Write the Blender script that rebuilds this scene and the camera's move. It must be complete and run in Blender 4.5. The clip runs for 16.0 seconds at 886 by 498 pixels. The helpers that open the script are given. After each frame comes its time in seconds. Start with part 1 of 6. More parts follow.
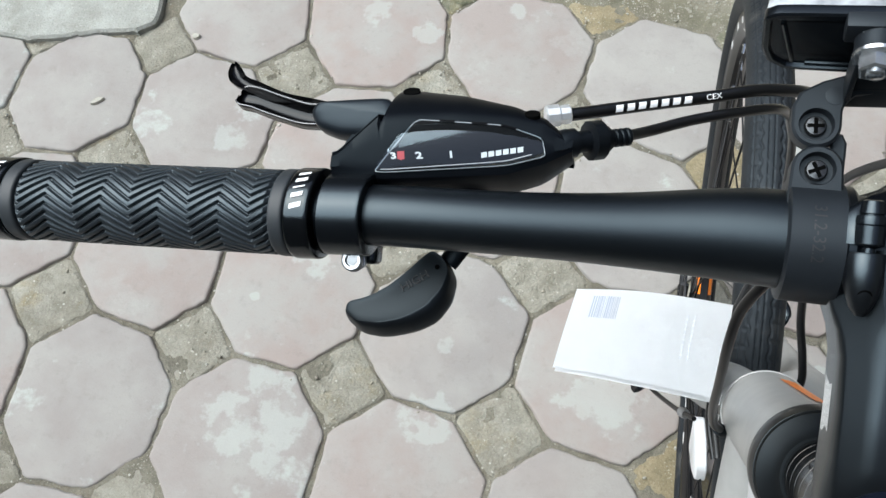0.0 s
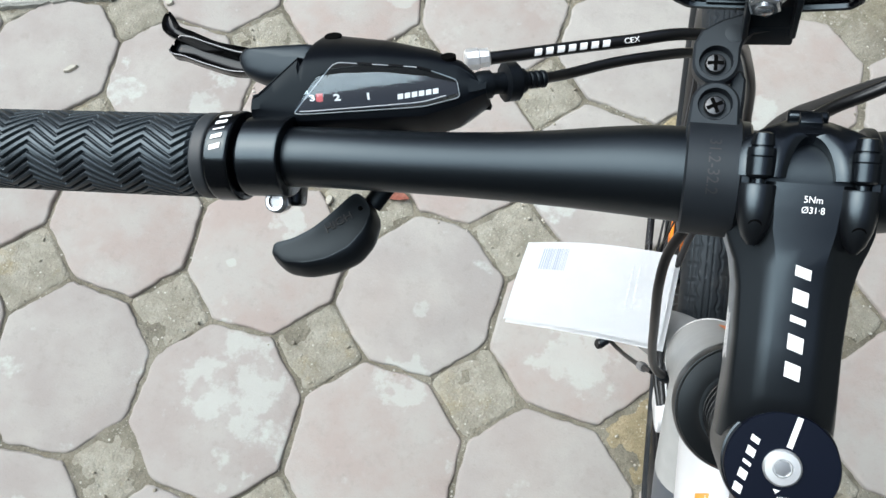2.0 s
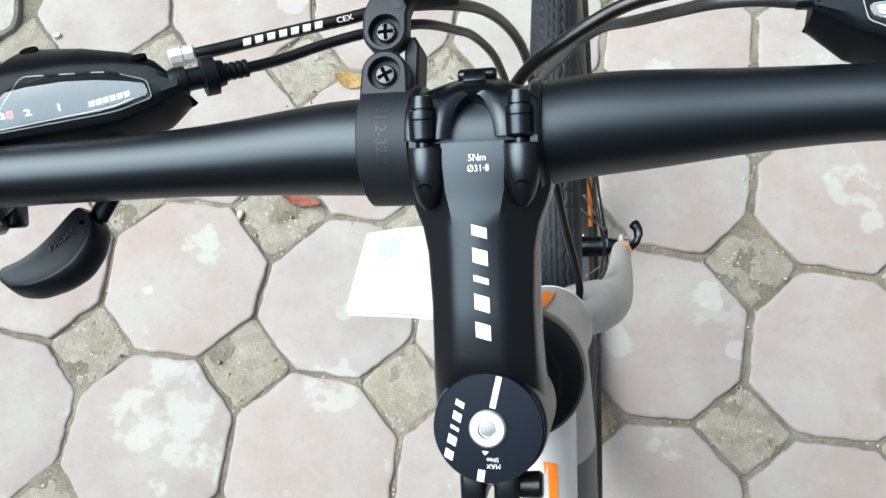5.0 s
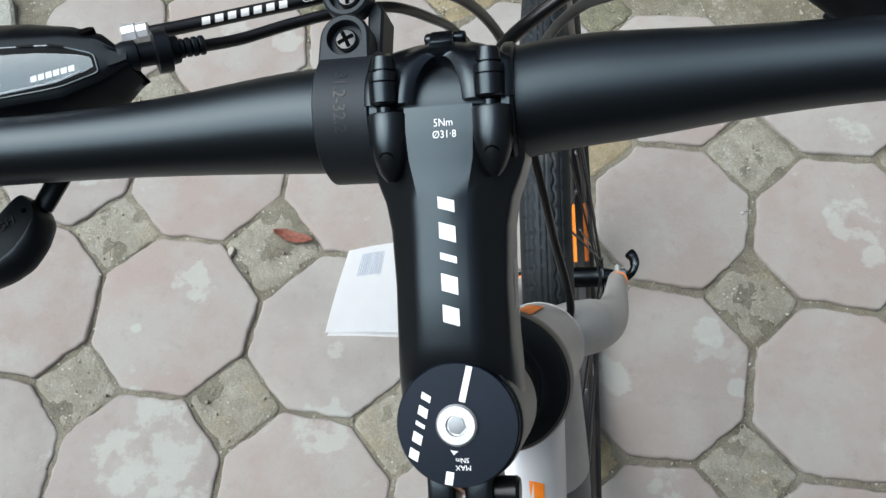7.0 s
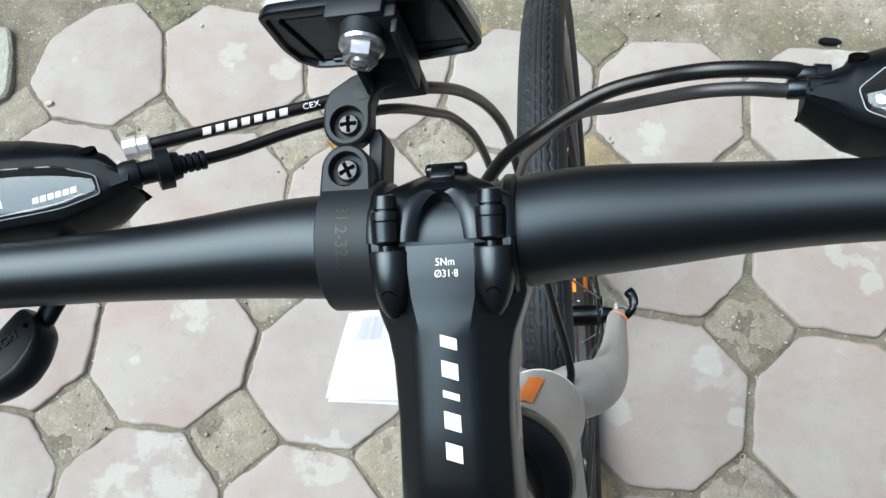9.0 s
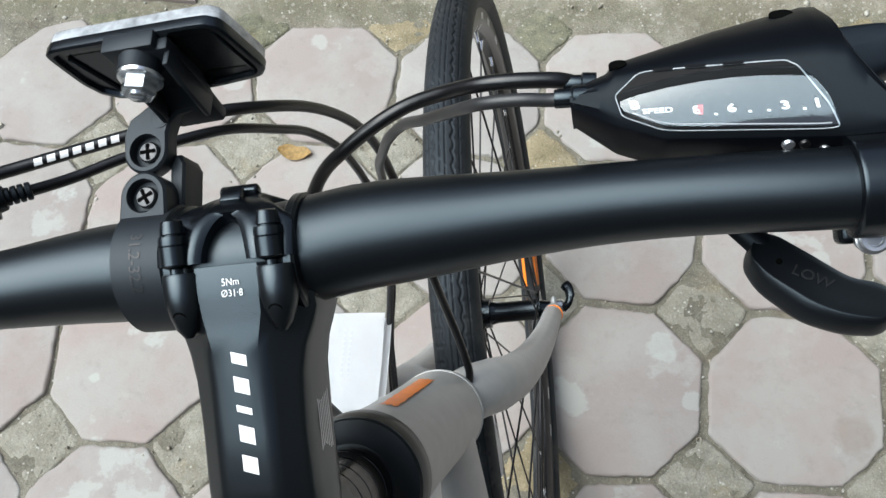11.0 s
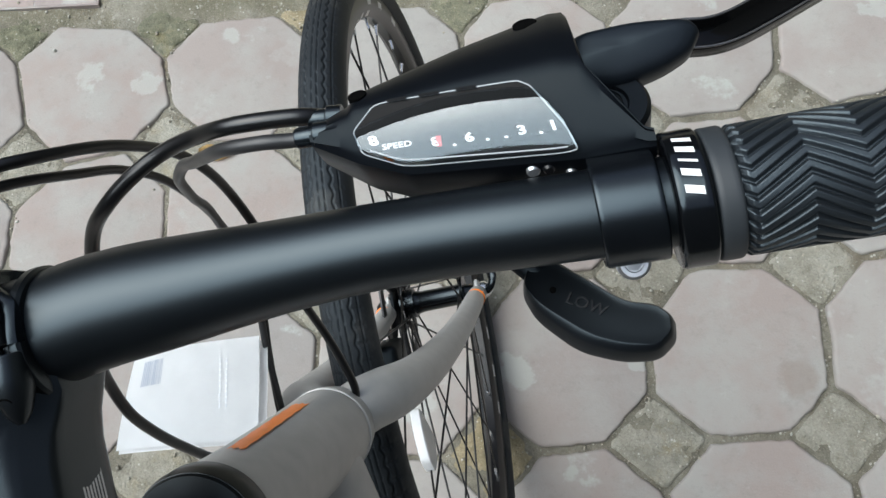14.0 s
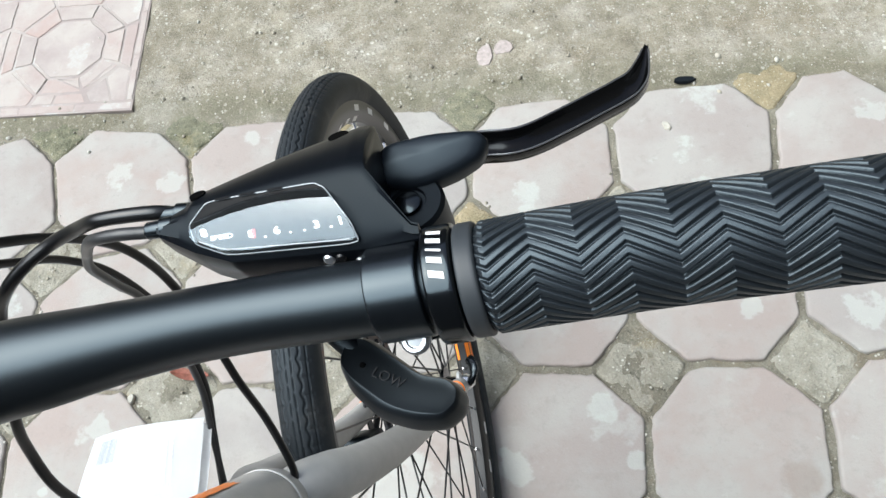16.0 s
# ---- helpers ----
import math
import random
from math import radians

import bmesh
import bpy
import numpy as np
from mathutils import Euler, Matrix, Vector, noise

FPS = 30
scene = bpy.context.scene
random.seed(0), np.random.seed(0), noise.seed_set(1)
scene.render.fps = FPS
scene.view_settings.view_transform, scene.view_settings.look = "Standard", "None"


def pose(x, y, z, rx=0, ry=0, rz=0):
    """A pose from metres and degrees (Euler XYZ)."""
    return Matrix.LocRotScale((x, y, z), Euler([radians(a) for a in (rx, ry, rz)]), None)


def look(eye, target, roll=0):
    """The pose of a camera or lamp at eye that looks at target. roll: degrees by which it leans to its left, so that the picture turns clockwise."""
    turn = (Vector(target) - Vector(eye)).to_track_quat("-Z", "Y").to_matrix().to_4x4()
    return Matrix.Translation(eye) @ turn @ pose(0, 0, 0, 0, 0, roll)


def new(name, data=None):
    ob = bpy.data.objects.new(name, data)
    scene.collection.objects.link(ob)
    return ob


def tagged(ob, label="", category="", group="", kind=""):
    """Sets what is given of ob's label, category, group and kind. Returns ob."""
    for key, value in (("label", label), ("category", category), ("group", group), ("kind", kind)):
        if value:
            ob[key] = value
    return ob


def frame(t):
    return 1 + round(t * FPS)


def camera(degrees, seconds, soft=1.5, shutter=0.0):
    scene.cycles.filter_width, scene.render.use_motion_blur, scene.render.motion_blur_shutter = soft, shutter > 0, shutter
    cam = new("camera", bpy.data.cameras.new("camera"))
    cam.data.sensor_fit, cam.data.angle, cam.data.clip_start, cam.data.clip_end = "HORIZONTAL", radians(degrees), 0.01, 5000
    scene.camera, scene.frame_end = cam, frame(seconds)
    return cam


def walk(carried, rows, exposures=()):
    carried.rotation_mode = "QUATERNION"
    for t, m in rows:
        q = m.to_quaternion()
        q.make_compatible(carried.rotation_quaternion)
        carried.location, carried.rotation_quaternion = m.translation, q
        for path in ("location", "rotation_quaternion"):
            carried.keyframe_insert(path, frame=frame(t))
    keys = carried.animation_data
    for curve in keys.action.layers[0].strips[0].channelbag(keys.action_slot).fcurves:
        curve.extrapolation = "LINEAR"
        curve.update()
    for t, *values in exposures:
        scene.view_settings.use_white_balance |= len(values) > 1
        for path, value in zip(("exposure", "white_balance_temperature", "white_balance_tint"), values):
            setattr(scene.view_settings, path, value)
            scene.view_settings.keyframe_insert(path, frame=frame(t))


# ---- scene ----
cam = camera(56.9, 16.0)
PATH = [
    (0, (-0.106, -0.103, 1.268), (-0.367, 0.611, -0.582), -10.2),
    (0.5, (-0.118, -0.109, 1.264), (-0.355, 0.557, -0.607), -9.5),
    (1, (-0.114, -0.115, 1.267), (-0.344, 0.552, -0.605), -8.7),
    (1.5, (-0.099, -0.11, 1.268), (-0.325, 0.548, -0.607), -8.9),
    (2, (-0.078, -0.112, 1.27), (-0.307, 0.542, -0.606), -10.0),
    (2.5, (-0.063, -0.111, 1.273), (-0.285, 0.562, -0.598), -10.0),
    (3, (-0.048, -0.108, 1.272), (-0.258, 0.57, -0.598), -10.0),
    (3.5, (-0.027, -0.101, 1.273), (-0.224, 0.569, -0.601), -10.7),
    (4, (-0.007, -0.098, 1.273), (-0.192, 0.565, -0.605), -11.6),
    (4.5, (0.009, -0.098, 1.268), (-0.161, 0.56, -0.613), -11.9),
    (5, (0.011, -0.105, 1.259), (-0.147, 0.551, -0.624), -11.9),
    (5.2, (0.009, -0.106, 1.257), (-0.144, 0.554, -0.625), -11.6),
    (7.5, (0.021, -0.117, 1.226), (-0.144, 0.665, -0.607), -10.5),
    (8, (0.016, -0.102, 1.231), (-0.155, 0.681, -0.602), -10.5),
    (10.3, (0.043, -0.079, 1.251), (-0.086, 0.707, -0.583), -10.2),
    (10.5, (0.053, -0.079, 1.25), (-0.075, 0.708, -0.584), -10.3),
    (11, (0.077, -0.082, 1.25), (-0.051, 0.696, -0.588), -11.6),
    (11.5, (0.102, -0.087, 1.252), (-0.021, 0.693, -0.586), -13.5),
    (12, (0.127, -0.091, 1.253), (0.019, 0.711, -0.576), -14.5),
    (12.5, (0.136, -0.086, 1.253), (0.037, 0.728, -0.571), -14.5),
    (13, (0.136, -0.071, 1.245), (0.036, 0.726, -0.587), -14.9),
    (13.5, (0.139, -0.059, 1.237), (0.059, 0.684, -0.618), -14.4),
    (14, (0.138, -0.059, 1.236), (0.072, 0.645, -0.635), -14.0),
    (14.5, (0.142, -0.065, 1.241), (0.074, 0.643, -0.628), -14.1),
    (15, (0.162, -0.075, 1.246), (0.085, 0.712, -0.591), -14.1),
    (15.5, (0.182, -0.081, 1.251), (0.095, 0.81, -0.537), -14.0),
    (16, (0.204, -0.083, 1.256), (0.071, 0.848, -0.509), -16.0),
]
EXPOSE = [(0, -0.13), (0.5, -0.05), (1, -0.03), (1.5, 0.01), (2, 0.0), (2.5, -0.05), (3, -0.11), (3.5, -0.37), (4, -0.37), (4.5, -0.02), (5, 0.26), (5.2, 0.28), (7.3, -0.35), (7.5, -0.25), (8, 0.28), (8.2, 0.3),
          (10.3, -0.36), (10.5, -0.35), (11, -0.05), (11.5, 0.07), (12, 0.1), (12.5, -0.03), (13, -0.1), (13.5, -0.28), (14, -0.32), (14.5, -0.29), (15, -0.52), (15.5, -0.42), (16, 0.16)]
walk(cam, [(t, look(eye, target, roll)) for t, eye, target, roll in PATH], [(t, 1.94 + e) for t, e in EXPOSE])

# ---- world and light ----
world = bpy.data.worlds.new("overcast_sky")
scene.world = world
world.use_nodes = True
wn = world.node_tree.nodes
wl = world.node_tree.links
sky = wn.new("ShaderNodeTexSky")
sky.sky_type = 'NISHITA'
sky.sun_disc = False
sky.sun_elevation = radians(57)
sky.sun_rotation = radians(-82)
sky.air_density, sky.dust_density, sky.ozone_density = 1.0, 4.0, 1.0
soften = wn.new("ShaderNodeHueSaturation")
soften.inputs["Saturation"].default_value = 0.8
wl.new(sky.outputs[0], soften.inputs["Color"])
wl.new(soften.outputs[0], wn["Background"].inputs["Color"])
wn["Background"].inputs["Strength"].default_value = 0.058
sun = bpy.data.lights.new("sun", 'SUN')
sun.energy = 1.45
sun.angle = radians(68)
sun.color = (0.83, 0.955, 1.0)
sun_ob = new("sun", sun)
sun_ob.matrix_world = look((0, 0, 10), (6.6, 0.1, 0.0))


# ---- materials ----
def material(name, color, rough=0.5, metal=0.0, spec=0.5, var=0.0, scale=60.0, bump=0.0, bump_scale=900.0, coat=0.0, tint=None, stain=None, stain_scale=8.0, stain_lo=0.5, stain_hi=0.7, dist=0.0006):
    m = bpy.data.materials.new(name)
    m.use_nodes = True
    nt = m.node_tree
    b = nt.nodes["Principled BSDF"]
    b.inputs["Base Color"].default_value = (*color, 1)
    b.inputs["Roughness"].default_value = rough
    b.inputs["Metallic"].default_value = metal
    b.inputs["Specular IOR Level"].default_value = spec
    b.inputs["Coat Weight"].default_value = coat
    if tint:
        b.inputs["Specular Tint"].default_value = (*tint, 1)
    co = nt.nodes.new("ShaderNodeTexCoord")
    out = None
    if var:
        n = nt.nodes.new("ShaderNodeTexNoise")
        n.inputs["Scale"].default_value = scale
        n.inputs["Detail"].default_value = 6
        nt.links.new(co.outputs["Object"], n.inputs["Vector"])
        r = nt.nodes.new("ShaderNodeMapRange")
        r.inputs["From Min"].default_value, r.inputs["From Max"].default_value = 0.3, 0.7
        r.inputs["To Min"].default_value, r.inputs["To Max"].default_value = 1 - var, 1 + var
        nt.links.new(n.outputs["Fac"], r.inputs["Value"])
        v = nt.nodes.new("ShaderNodeMix")
        v.data_type, v.blend_type = 'RGBA', 'MULTIPLY'
        v.inputs["Factor"].default_value = 1.0
        v.inputs["A"].default_value = (*color, 1)
        nt.links.new(r.outputs["Result"], v.inputs["B"])
        out = v.outputs["Result"]
    if stain:
        n2 = nt.nodes.new("ShaderNodeTexNoise")
        n2.inputs["Scale"].default_value = stain_scale
        n2.inputs["Detail"].default_value = 8
        n2.inputs["Roughness"].default_value = 0.65
        nt.links.new(co.outputs["Object"], n2.inputs["Vector"])
        r2 = nt.nodes.new("ShaderNodeMapRange")
        r2.inputs["From Min"].default_value, r2.inputs["From Max"].default_value = stain_lo, stain_hi
        nt.links.new(n2.outputs["Fac"], r2.inputs["Value"])
        v2 = nt.nodes.new("ShaderNodeMix")
        v2.data_type = 'RGBA'
        nt.links.new(r2.outputs["Result"], v2.inputs["Factor"])
        v2.inputs["A"].default_value = (*color, 1)
        if out:
            nt.links.new(out, v2.inputs["A"])
        v2.inputs["B"].default_value = (*stain, 1)
        out = v2.outputs["Result"]
    if out:
        nt.links.new(out, b.inputs["Base Color"])
    if bump:
        n3 = nt.nodes.new("ShaderNodeTexNoise")
        n3.inputs["Scale"].default_value = bump_scale
        n3.inputs["Detail"].default_value = 4
        nt.links.new(co.outputs["Object"], n3.inputs["Vector"])
        bp = nt.nodes.new("ShaderNodeBump")
        bp.inputs["Strength"].default_value = bump
        bp.inputs["Distance"].default_value = dist
        nt.links.new(n3.outputs["Fac"], bp.inputs["Height"])
        nt.links.new(bp.outputs[0], b.inputs["Normal"])
    return m


M_BAR = material("satin_black_alloy", (0.0017, 0.0021, 0.0031), 0.37, 0.0, 0.6, var=0.1, scale=40, bump=0.05, bump_scale=2500, tint=(0.74, 0.90, 1.0))
M_STEM = material("black_anodised_stem", (0.003, 0.0032, 0.004), 0.30, 0.0, 0.65, var=0.1, bump=0.06, bump_scale=2200, tint=(0.74, 0.90, 1.0))
M_PLASTIC = material("black_plastic", (0.0026, 0.0032, 0.0044), 0.42, 0.0, 0.25, var=0.12, bump=0.03, bump_scale=2200, tint=(0.74, 0.90, 1.0))
M_RUBBER = material("grip_rubber", (0.0105, 0.0125, 0.015), 0.42, 0.0, 0.66, var=0.2, bump=0.1, bump_scale=1500, tint=(0.74, 0.90, 1.0))
M_TYRE = material("tyre_rubber", (0.013, 0.014, 0.016), 0.62, 0.0, 0.4, var=0.25, scale=50, bump=0.2, bump_scale=900, stain=(0.09, 0.085, 0.075), stain_scale=14, stain_lo=0.55, stain_hi=0.8, tint=(0.74, 0.90, 1.0))
M_GLOSS = material("glossy_black", (0.0022, 0.0025, 0.0032), 0.16, 0.0, 0.5, tint=(0.78, 0.92, 1.0))
M_CABLE = material("cable_housing", (0.0035, 0.0036, 0.0042), 0.3, 0.0, 0.5, var=0.1)
M_GREY = material("grey_frame_paint", (0.41, 0.41, 0.40), 0.42, 0.15, 0.5, var=0.06, scale=90, bump=0.03, bump_scale=3000)
M_SILVER = material("silver_frame_paint", (0.68, 0.68, 0.69), 0.35, 0.2, 0.5, var=0.05)
M_ORANGE = material("orange_decal", (0.9, 0.23, 0.016), 0.4, 0.0, 0.5, var=0.1)
M_WHITE = material("white_print", (0.8, 0.8, 0.8), 0.5)
M_STEEL = material("zinc_steel", (0.46, 0.47, 0.49), 0.32, 0.9, 0.5, var=0.12, scale=200)
M_DARKSTEEL = material("black_steel", (0.008, 0.008, 0.009), 0.3, 0.4, 0.5)
M_ZINC = material("bright_zinc", (0.72, 0.74, 0.76), 0.24, 0.95, 0.5, var=0.15, scale=300)
M_PAPER = material("white_paper", (0.8, 0.81, 0.82), 0.8, 0.0, 0.2, var=0.02)


# ---- mesh helpers ----
def part(name, bm, mat, parent=None, label="", smooth=True, angle=40):
    me = bpy.data.meshes.new(name)
    bmesh.ops.recalc_face_normals(bm, faces=bm.faces)
    if smooth:
        for f in bm.faces:
            f.smooth = True
        for e in bm.edges:
            if len(e.link_faces) == 2 and e.calc_face_angle(0) > radians(angle):
                e.smooth = False
    bm.to_mesh(me)
    bm.free()
    if mat:
        me.materials.append(mat)
    ob = new(name, me)
    if parent:
        ob.parent = parent
    if label:
        ob["label"] = label
    return ob


def frames_along(pts, closed=False):
    """Right-handed frames without twist along a polyline."""
    pts = [Vector(p) for p in pts]
    n = len(pts)
    out = []
    up = None
    for i, p in enumerate(pts):
        a = pts[i - 1] if (i or closed) else pts[0]
        b = pts[(i + 1) % n] if (i < n - 1 or closed) else pts[-1]
        t = (b - a).normalized()
        if up is None:
            up = Vector((0, 0, 1)) if abs(t.z) < 0.9 else Vector((0, 1, 0))
        side = t.cross(up)
        if side.length < 1e-6:
            side = t.orthogonal()
        side.normalize()
        up = side.cross(t).normalized()
        out.append((p, t, side, up))
    return out


def sweep(bm, pts, radii, seg=24, caps=True, flat=1.0, closed=False):
    """A tube along pts; radii one number or one per point; flat squashes it along its up."""
    fr = frames_along(pts, closed)
    if not hasattr(radii, "__len__"):
        radii = [radii] * len(fr)
    rings = []
    for (p, t, s, u), r in zip(fr, radii):
        rings.append([bm.verts.new(p + s * (r * math.cos(2 * math.pi * k / seg)) + u * (r * flat * math.sin(2 * math.pi * k / seg))) for k in range(seg)])
    pairs = list(zip(rings, rings[1:])) + ([(rings[-1], rings[0])] if closed else [])
    for a, b in pairs:
        for k in range(seg):
            bm.faces.new((a[k], a[(k + 1) % seg], b[(k + 1) % seg], b[k]))
    if caps and not closed:
        bm.faces.new(rings[0][::-1])
        bm.faces.new(rings[-1])
    return rings


def tube(name, pts, radii, mat, parent, seg=24, label="", flat=1.0, closed=False):
    bm = bmesh.new()
    sweep(bm, pts, radii, seg, True, flat, closed)
    return part(name, bm, mat, parent, label)


def spline(ctrl, n=12):
    """Catmull-Rom through the control points."""
    c = [Vector(p) for p in ctrl]
    c = [c[0] * 2 - c[1]] + c + [c[-1] * 2 - c[-2]]
    out = []
    for i in range(1, len(c) - 2):
        for k in range(n):
            t = k / n
            a, b, d, e = c[i - 1], c[i], c[i + 1], c[i + 2]
            out.append(0.5 * ((2 * b) + (d - a) * t + (2 * a - 5 * b + 4 * d - e) * t * t + (3 * b - a - 3 * d + e) * t ** 3))
    out.append(c[-2])
    return out


def lathe(bm, profile, origin, axis, seg=32, caps=True):
    """profile: (distance along axis, radius)."""
    axis = Vector(axis).normalized()
    s = axis.orthogonal().normalized()
    u = axis.cross(s)
    o = Vector(origin)
    rings = [[bm.verts.new(o + axis * d + (s * math.cos(2 * math.pi * k / seg) + u * math.sin(2 * math.pi * k / seg)) * r) for k in range(seg)] for d, r in profile]
    for a, b in zip(rings, rings[1:]):
        for k in range(seg):
            bm.faces.new((a[k], a[(k + 1) % seg], b[(k + 1) % seg], b[k]))
    if caps:
        bm.faces.new(rings[0][::-1])
        bm.faces.new(rings[-1])
    return rings


def turned(name, profile, origin, axis, mat, parent, seg=32, label=""):
    bm = bmesh.new()
    lathe(bm, profile, origin, axis, seg)
    return part(name, bm, mat, parent, label, angle=35)


def box(bm, size, m=Matrix(), bevel=0.0, seg=2):
    r = bmesh.ops.create_cube(bm, size=1.0, matrix=m @ Matrix.Diagonal((*size, 1)))
    if bevel:
        es = list({e for v in r["verts"] for e in v.link_edges})
        bmesh.ops.bevel(bm, geom=es, offset=bevel, segments=seg, profile=0.5, affect='EDGES')


def inset_poly(poly, d):
    """Moves a closed 2D outline inwards by d (outwards when negative)."""
    n = len(poly)
    area = sum(poly[i][0] * poly[(i + 1) % n][1] - poly[(i + 1) % n][0] * poly[i][1] for i in range(n))
    sgn = 1 if area > 0 else -1
    out = []
    for i in range(n):
        p, q, r = (Vector(poly[j % n]) for j in (i - 1, i, i + 1))
        e1, e2 = (q - p).normalized(), (r - q).normalized()
        n1, n2 = Vector((-e1.y, e1.x)) * sgn, Vector((-e2.y, e2.x)) * sgn
        k = max(0.35, 1 + n1.dot(n2))
        out.append(q + (n1 + n2) * (d / k))
    return out


def loft(bm, outline, levels, place):
    """Stacks the outline at levels (height, inset); place(x, y, h) gives the point."""
    rings = []
    for h, d in levels:
        rings.append([bm.verts.new(place(p[0], p[1], h)) for p in (inset_poly(outline, d) if d else [Vector(q) for q in outline])])
    n = len(outline)
    for a, b in zip(rings, rings[1:]):
        for k in range(n):
            bm.faces.new((a[k], a[(k + 1) % n], b[(k + 1) % n], b[k]))
    bm.faces.new(rings[0][::-1])
    bm.faces.new(rings[-1])
    return rings


def dome(bm, outline, levels, place):
    """Stacks the outline at levels (height, scale about its middle), closed by a fan."""
    c = sum((Vector(p) for p in outline), Vector((0, 0))) / len(outline)
    n = len(outline)
    rings = [[bm.verts.new(place(*(c + (Vector(p) - c) * k), h)) for p in outline] for h, k in levels]
    for a, b in zip(rings, rings[1:]):
        for k in range(n):
            bm.faces.new((a[k], a[(k + 1) % n], b[(k + 1) % n], b[k]))
    bm.faces.new(rings[0][::-1])
    tip = bm.verts.new(place(c.x, c.y, levels[-1][0]))
    for k in range(n):
        bm.faces.new((rings[-1][k], rings[-1][(k + 1) % n], tip))


def round_outline(poly, n=5, cut=0.35):
    """Rounds the corners of an outline with short curves."""
    out = []
    m = len(poly)
    for i in range(m):
        p, q, r = (Vector(poly[j % m]) for j in (i - 1, i, i + 1))
        a, b = q + (p - q) * cut, q + (r - q) * cut
        for k in range(n + 1):
            t = k / n
            out.append(a * (1 - t) ** 2 + q * 2 * t * (1 - t) + b * t * t)
    return out


# ---- ground ----
LAT_O = Vector((-0.0236, -0.0396))
LAT_U = Vector((0.2592, -0.0232))
LAT_V = Vector((0.0192, 0.2677))


# ---- ground, pavers and mortar ----
def ground_material(name, base, dark, light, pebble=0.5, scale=26.0, moss=None, strip=None):
    m = bpy.data.materials.new(name)
    m.use_nodes = True
    nt = m.node_tree
    L = nt.links.new
    b = nt.nodes["Principled BSDF"]
    b.inputs["Roughness"].default_value = 0.92
    b.inputs["Specular IOR Level"].default_value = 0.25
    co = nt.nodes.new("ShaderNodeTexCoord")

    def noise_tex(s, detail=8, rough=0.65):
        n = nt.nodes.new("ShaderNodeTexNoise")
        n.inputs["Scale"].default_value, n.inputs["Detail"].default_value, n.inputs["Roughness"].default_value = s, detail, rough
        L(co.outputs["Object"], n.inputs["Vector"])
        return n.outputs["Fac"]

    def ramp(sock, lo, hi, top=1.0):
        r = nt.nodes.new("ShaderNodeMapRange")
        r.inputs["From Min"].default_value, r.inputs["From Max"].default_value = lo, hi
        r.inputs["To Max"].default_value = top
        L(sock, r.inputs["Value"])
        return r.outputs["Result"]

    def mix(fac, a, c):
        v = nt.nodes.new("ShaderNodeMix")
        v.data_type = 'RGBA'
        L(fac, v.inputs["Factor"])
        for k, s in (("A", a), ("B", c)):
            if isinstance(s, tuple):
                v.inputs[k].default_value = (*s, 1)
            else:
                L(s, v.inputs[k])
        return v.outputs["Result"]

    if strip:
        # beyond a ragged line the bed turns into the yellowish concrete strip
        sp = nt.nodes.new("ShaderNodeSeparateXYZ")
        L(co.outputs["Object"], sp.inputs[0])
        m1 = nt.nodes.new("ShaderNodeMath")
        m1.operation = 'MULTIPLY_ADD'
        L(sp.outputs["X"], m1.inputs[0])
        m1.inputs[1].default_value = 0.118
        L(sp.outputs["Y"], m1.inputs[2])
        m2 = nt.nodes.new("ShaderNodeMath")
        m2.operation = 'MULTIPLY_ADD'
        L(noise_tex(11, 8, 0.7), m2.inputs[0])
        m2.inputs[1].default_value = 0.16
        L(m1.outputs[0], m2.inputs[2])
        f = ramp(m2.outputs[0], 0.965, 1.015)
        base, dark, light = (mix(f, a, c) for a, c in zip((base, dark, light), strip))
    col = mix(ramp(noise_tex(scale), 0.35, 0.68), base, dark)
    col = mix(ramp(noise_tex(6.0, 8, 0.7), 0.48, 0.75, 0.5), col, light)
    col = mix(ramp(noise_tex(75, 6, 0.7), 0.56, 0.7, 0.6), col, dark)
    if moss:
        col = mix(ramp(noise_tex(4.3, 7, 0.7), 0.56, 0.7), col, moss)
        # damp soil washed into the hollows, and pale cement smears
        col = mix(ramp(noise_tex(5.7, 9, 0.75), 0.53, 0.66, 0.55), col, (0.135, 0.108, 0.074))
        col = mix(ramp(noise_tex(8.3, 9, 0.75), 0.56, 0.68, 0.6), col, light)
    if strip:
        band = nt.nodes.new("ShaderNodeMath")
        band.operation = 'MULTIPLY'
        L(ramp(m2.outputs[0], 0.975, 1.0, 0.75), band.inputs[0])
        L(ramp(m2.outputs[0], 1.075, 1.02), band.inputs[1])
        col = mix(band.outputs[0], col, (0.135, 0.128, 0.088))
        damp = nt.nodes.new("ShaderNodeMath")
        damp.operation = 'MULTIPLY'
        L(f, damp.inputs[0])
        L(ramp(noise_tex(2.1, 9, 0.72), 0.50, 0.60, 0.5), damp.inputs[1])
        col = mix(damp.outputs[0], col, (0.17, 0.148, 0.105))
        ch = nt.nodes.new("ShaderNodeTexVoronoi")
        ch.inputs["Scale"].default_value = 62
        L(co.outputs["Object"], ch.inputs["Vector"])
        chip = nt.nodes.new("ShaderNodeMath")
        chip.operation = 'MULTIPLY'
        L(ramp(ch.outputs["Distance"], 0.26, 0.2, 0.8), chip.inputs[0])
        L(ramp(noise_tex(9, 6), 0.5, 0.6), chip.inputs[1])
        keep = nt.nodes.new("ShaderNodeMath")
        keep.operation = 'MULTIPLY'
        L(chip.outputs[0], keep.inputs[0])
        L(f, keep.inputs[1])
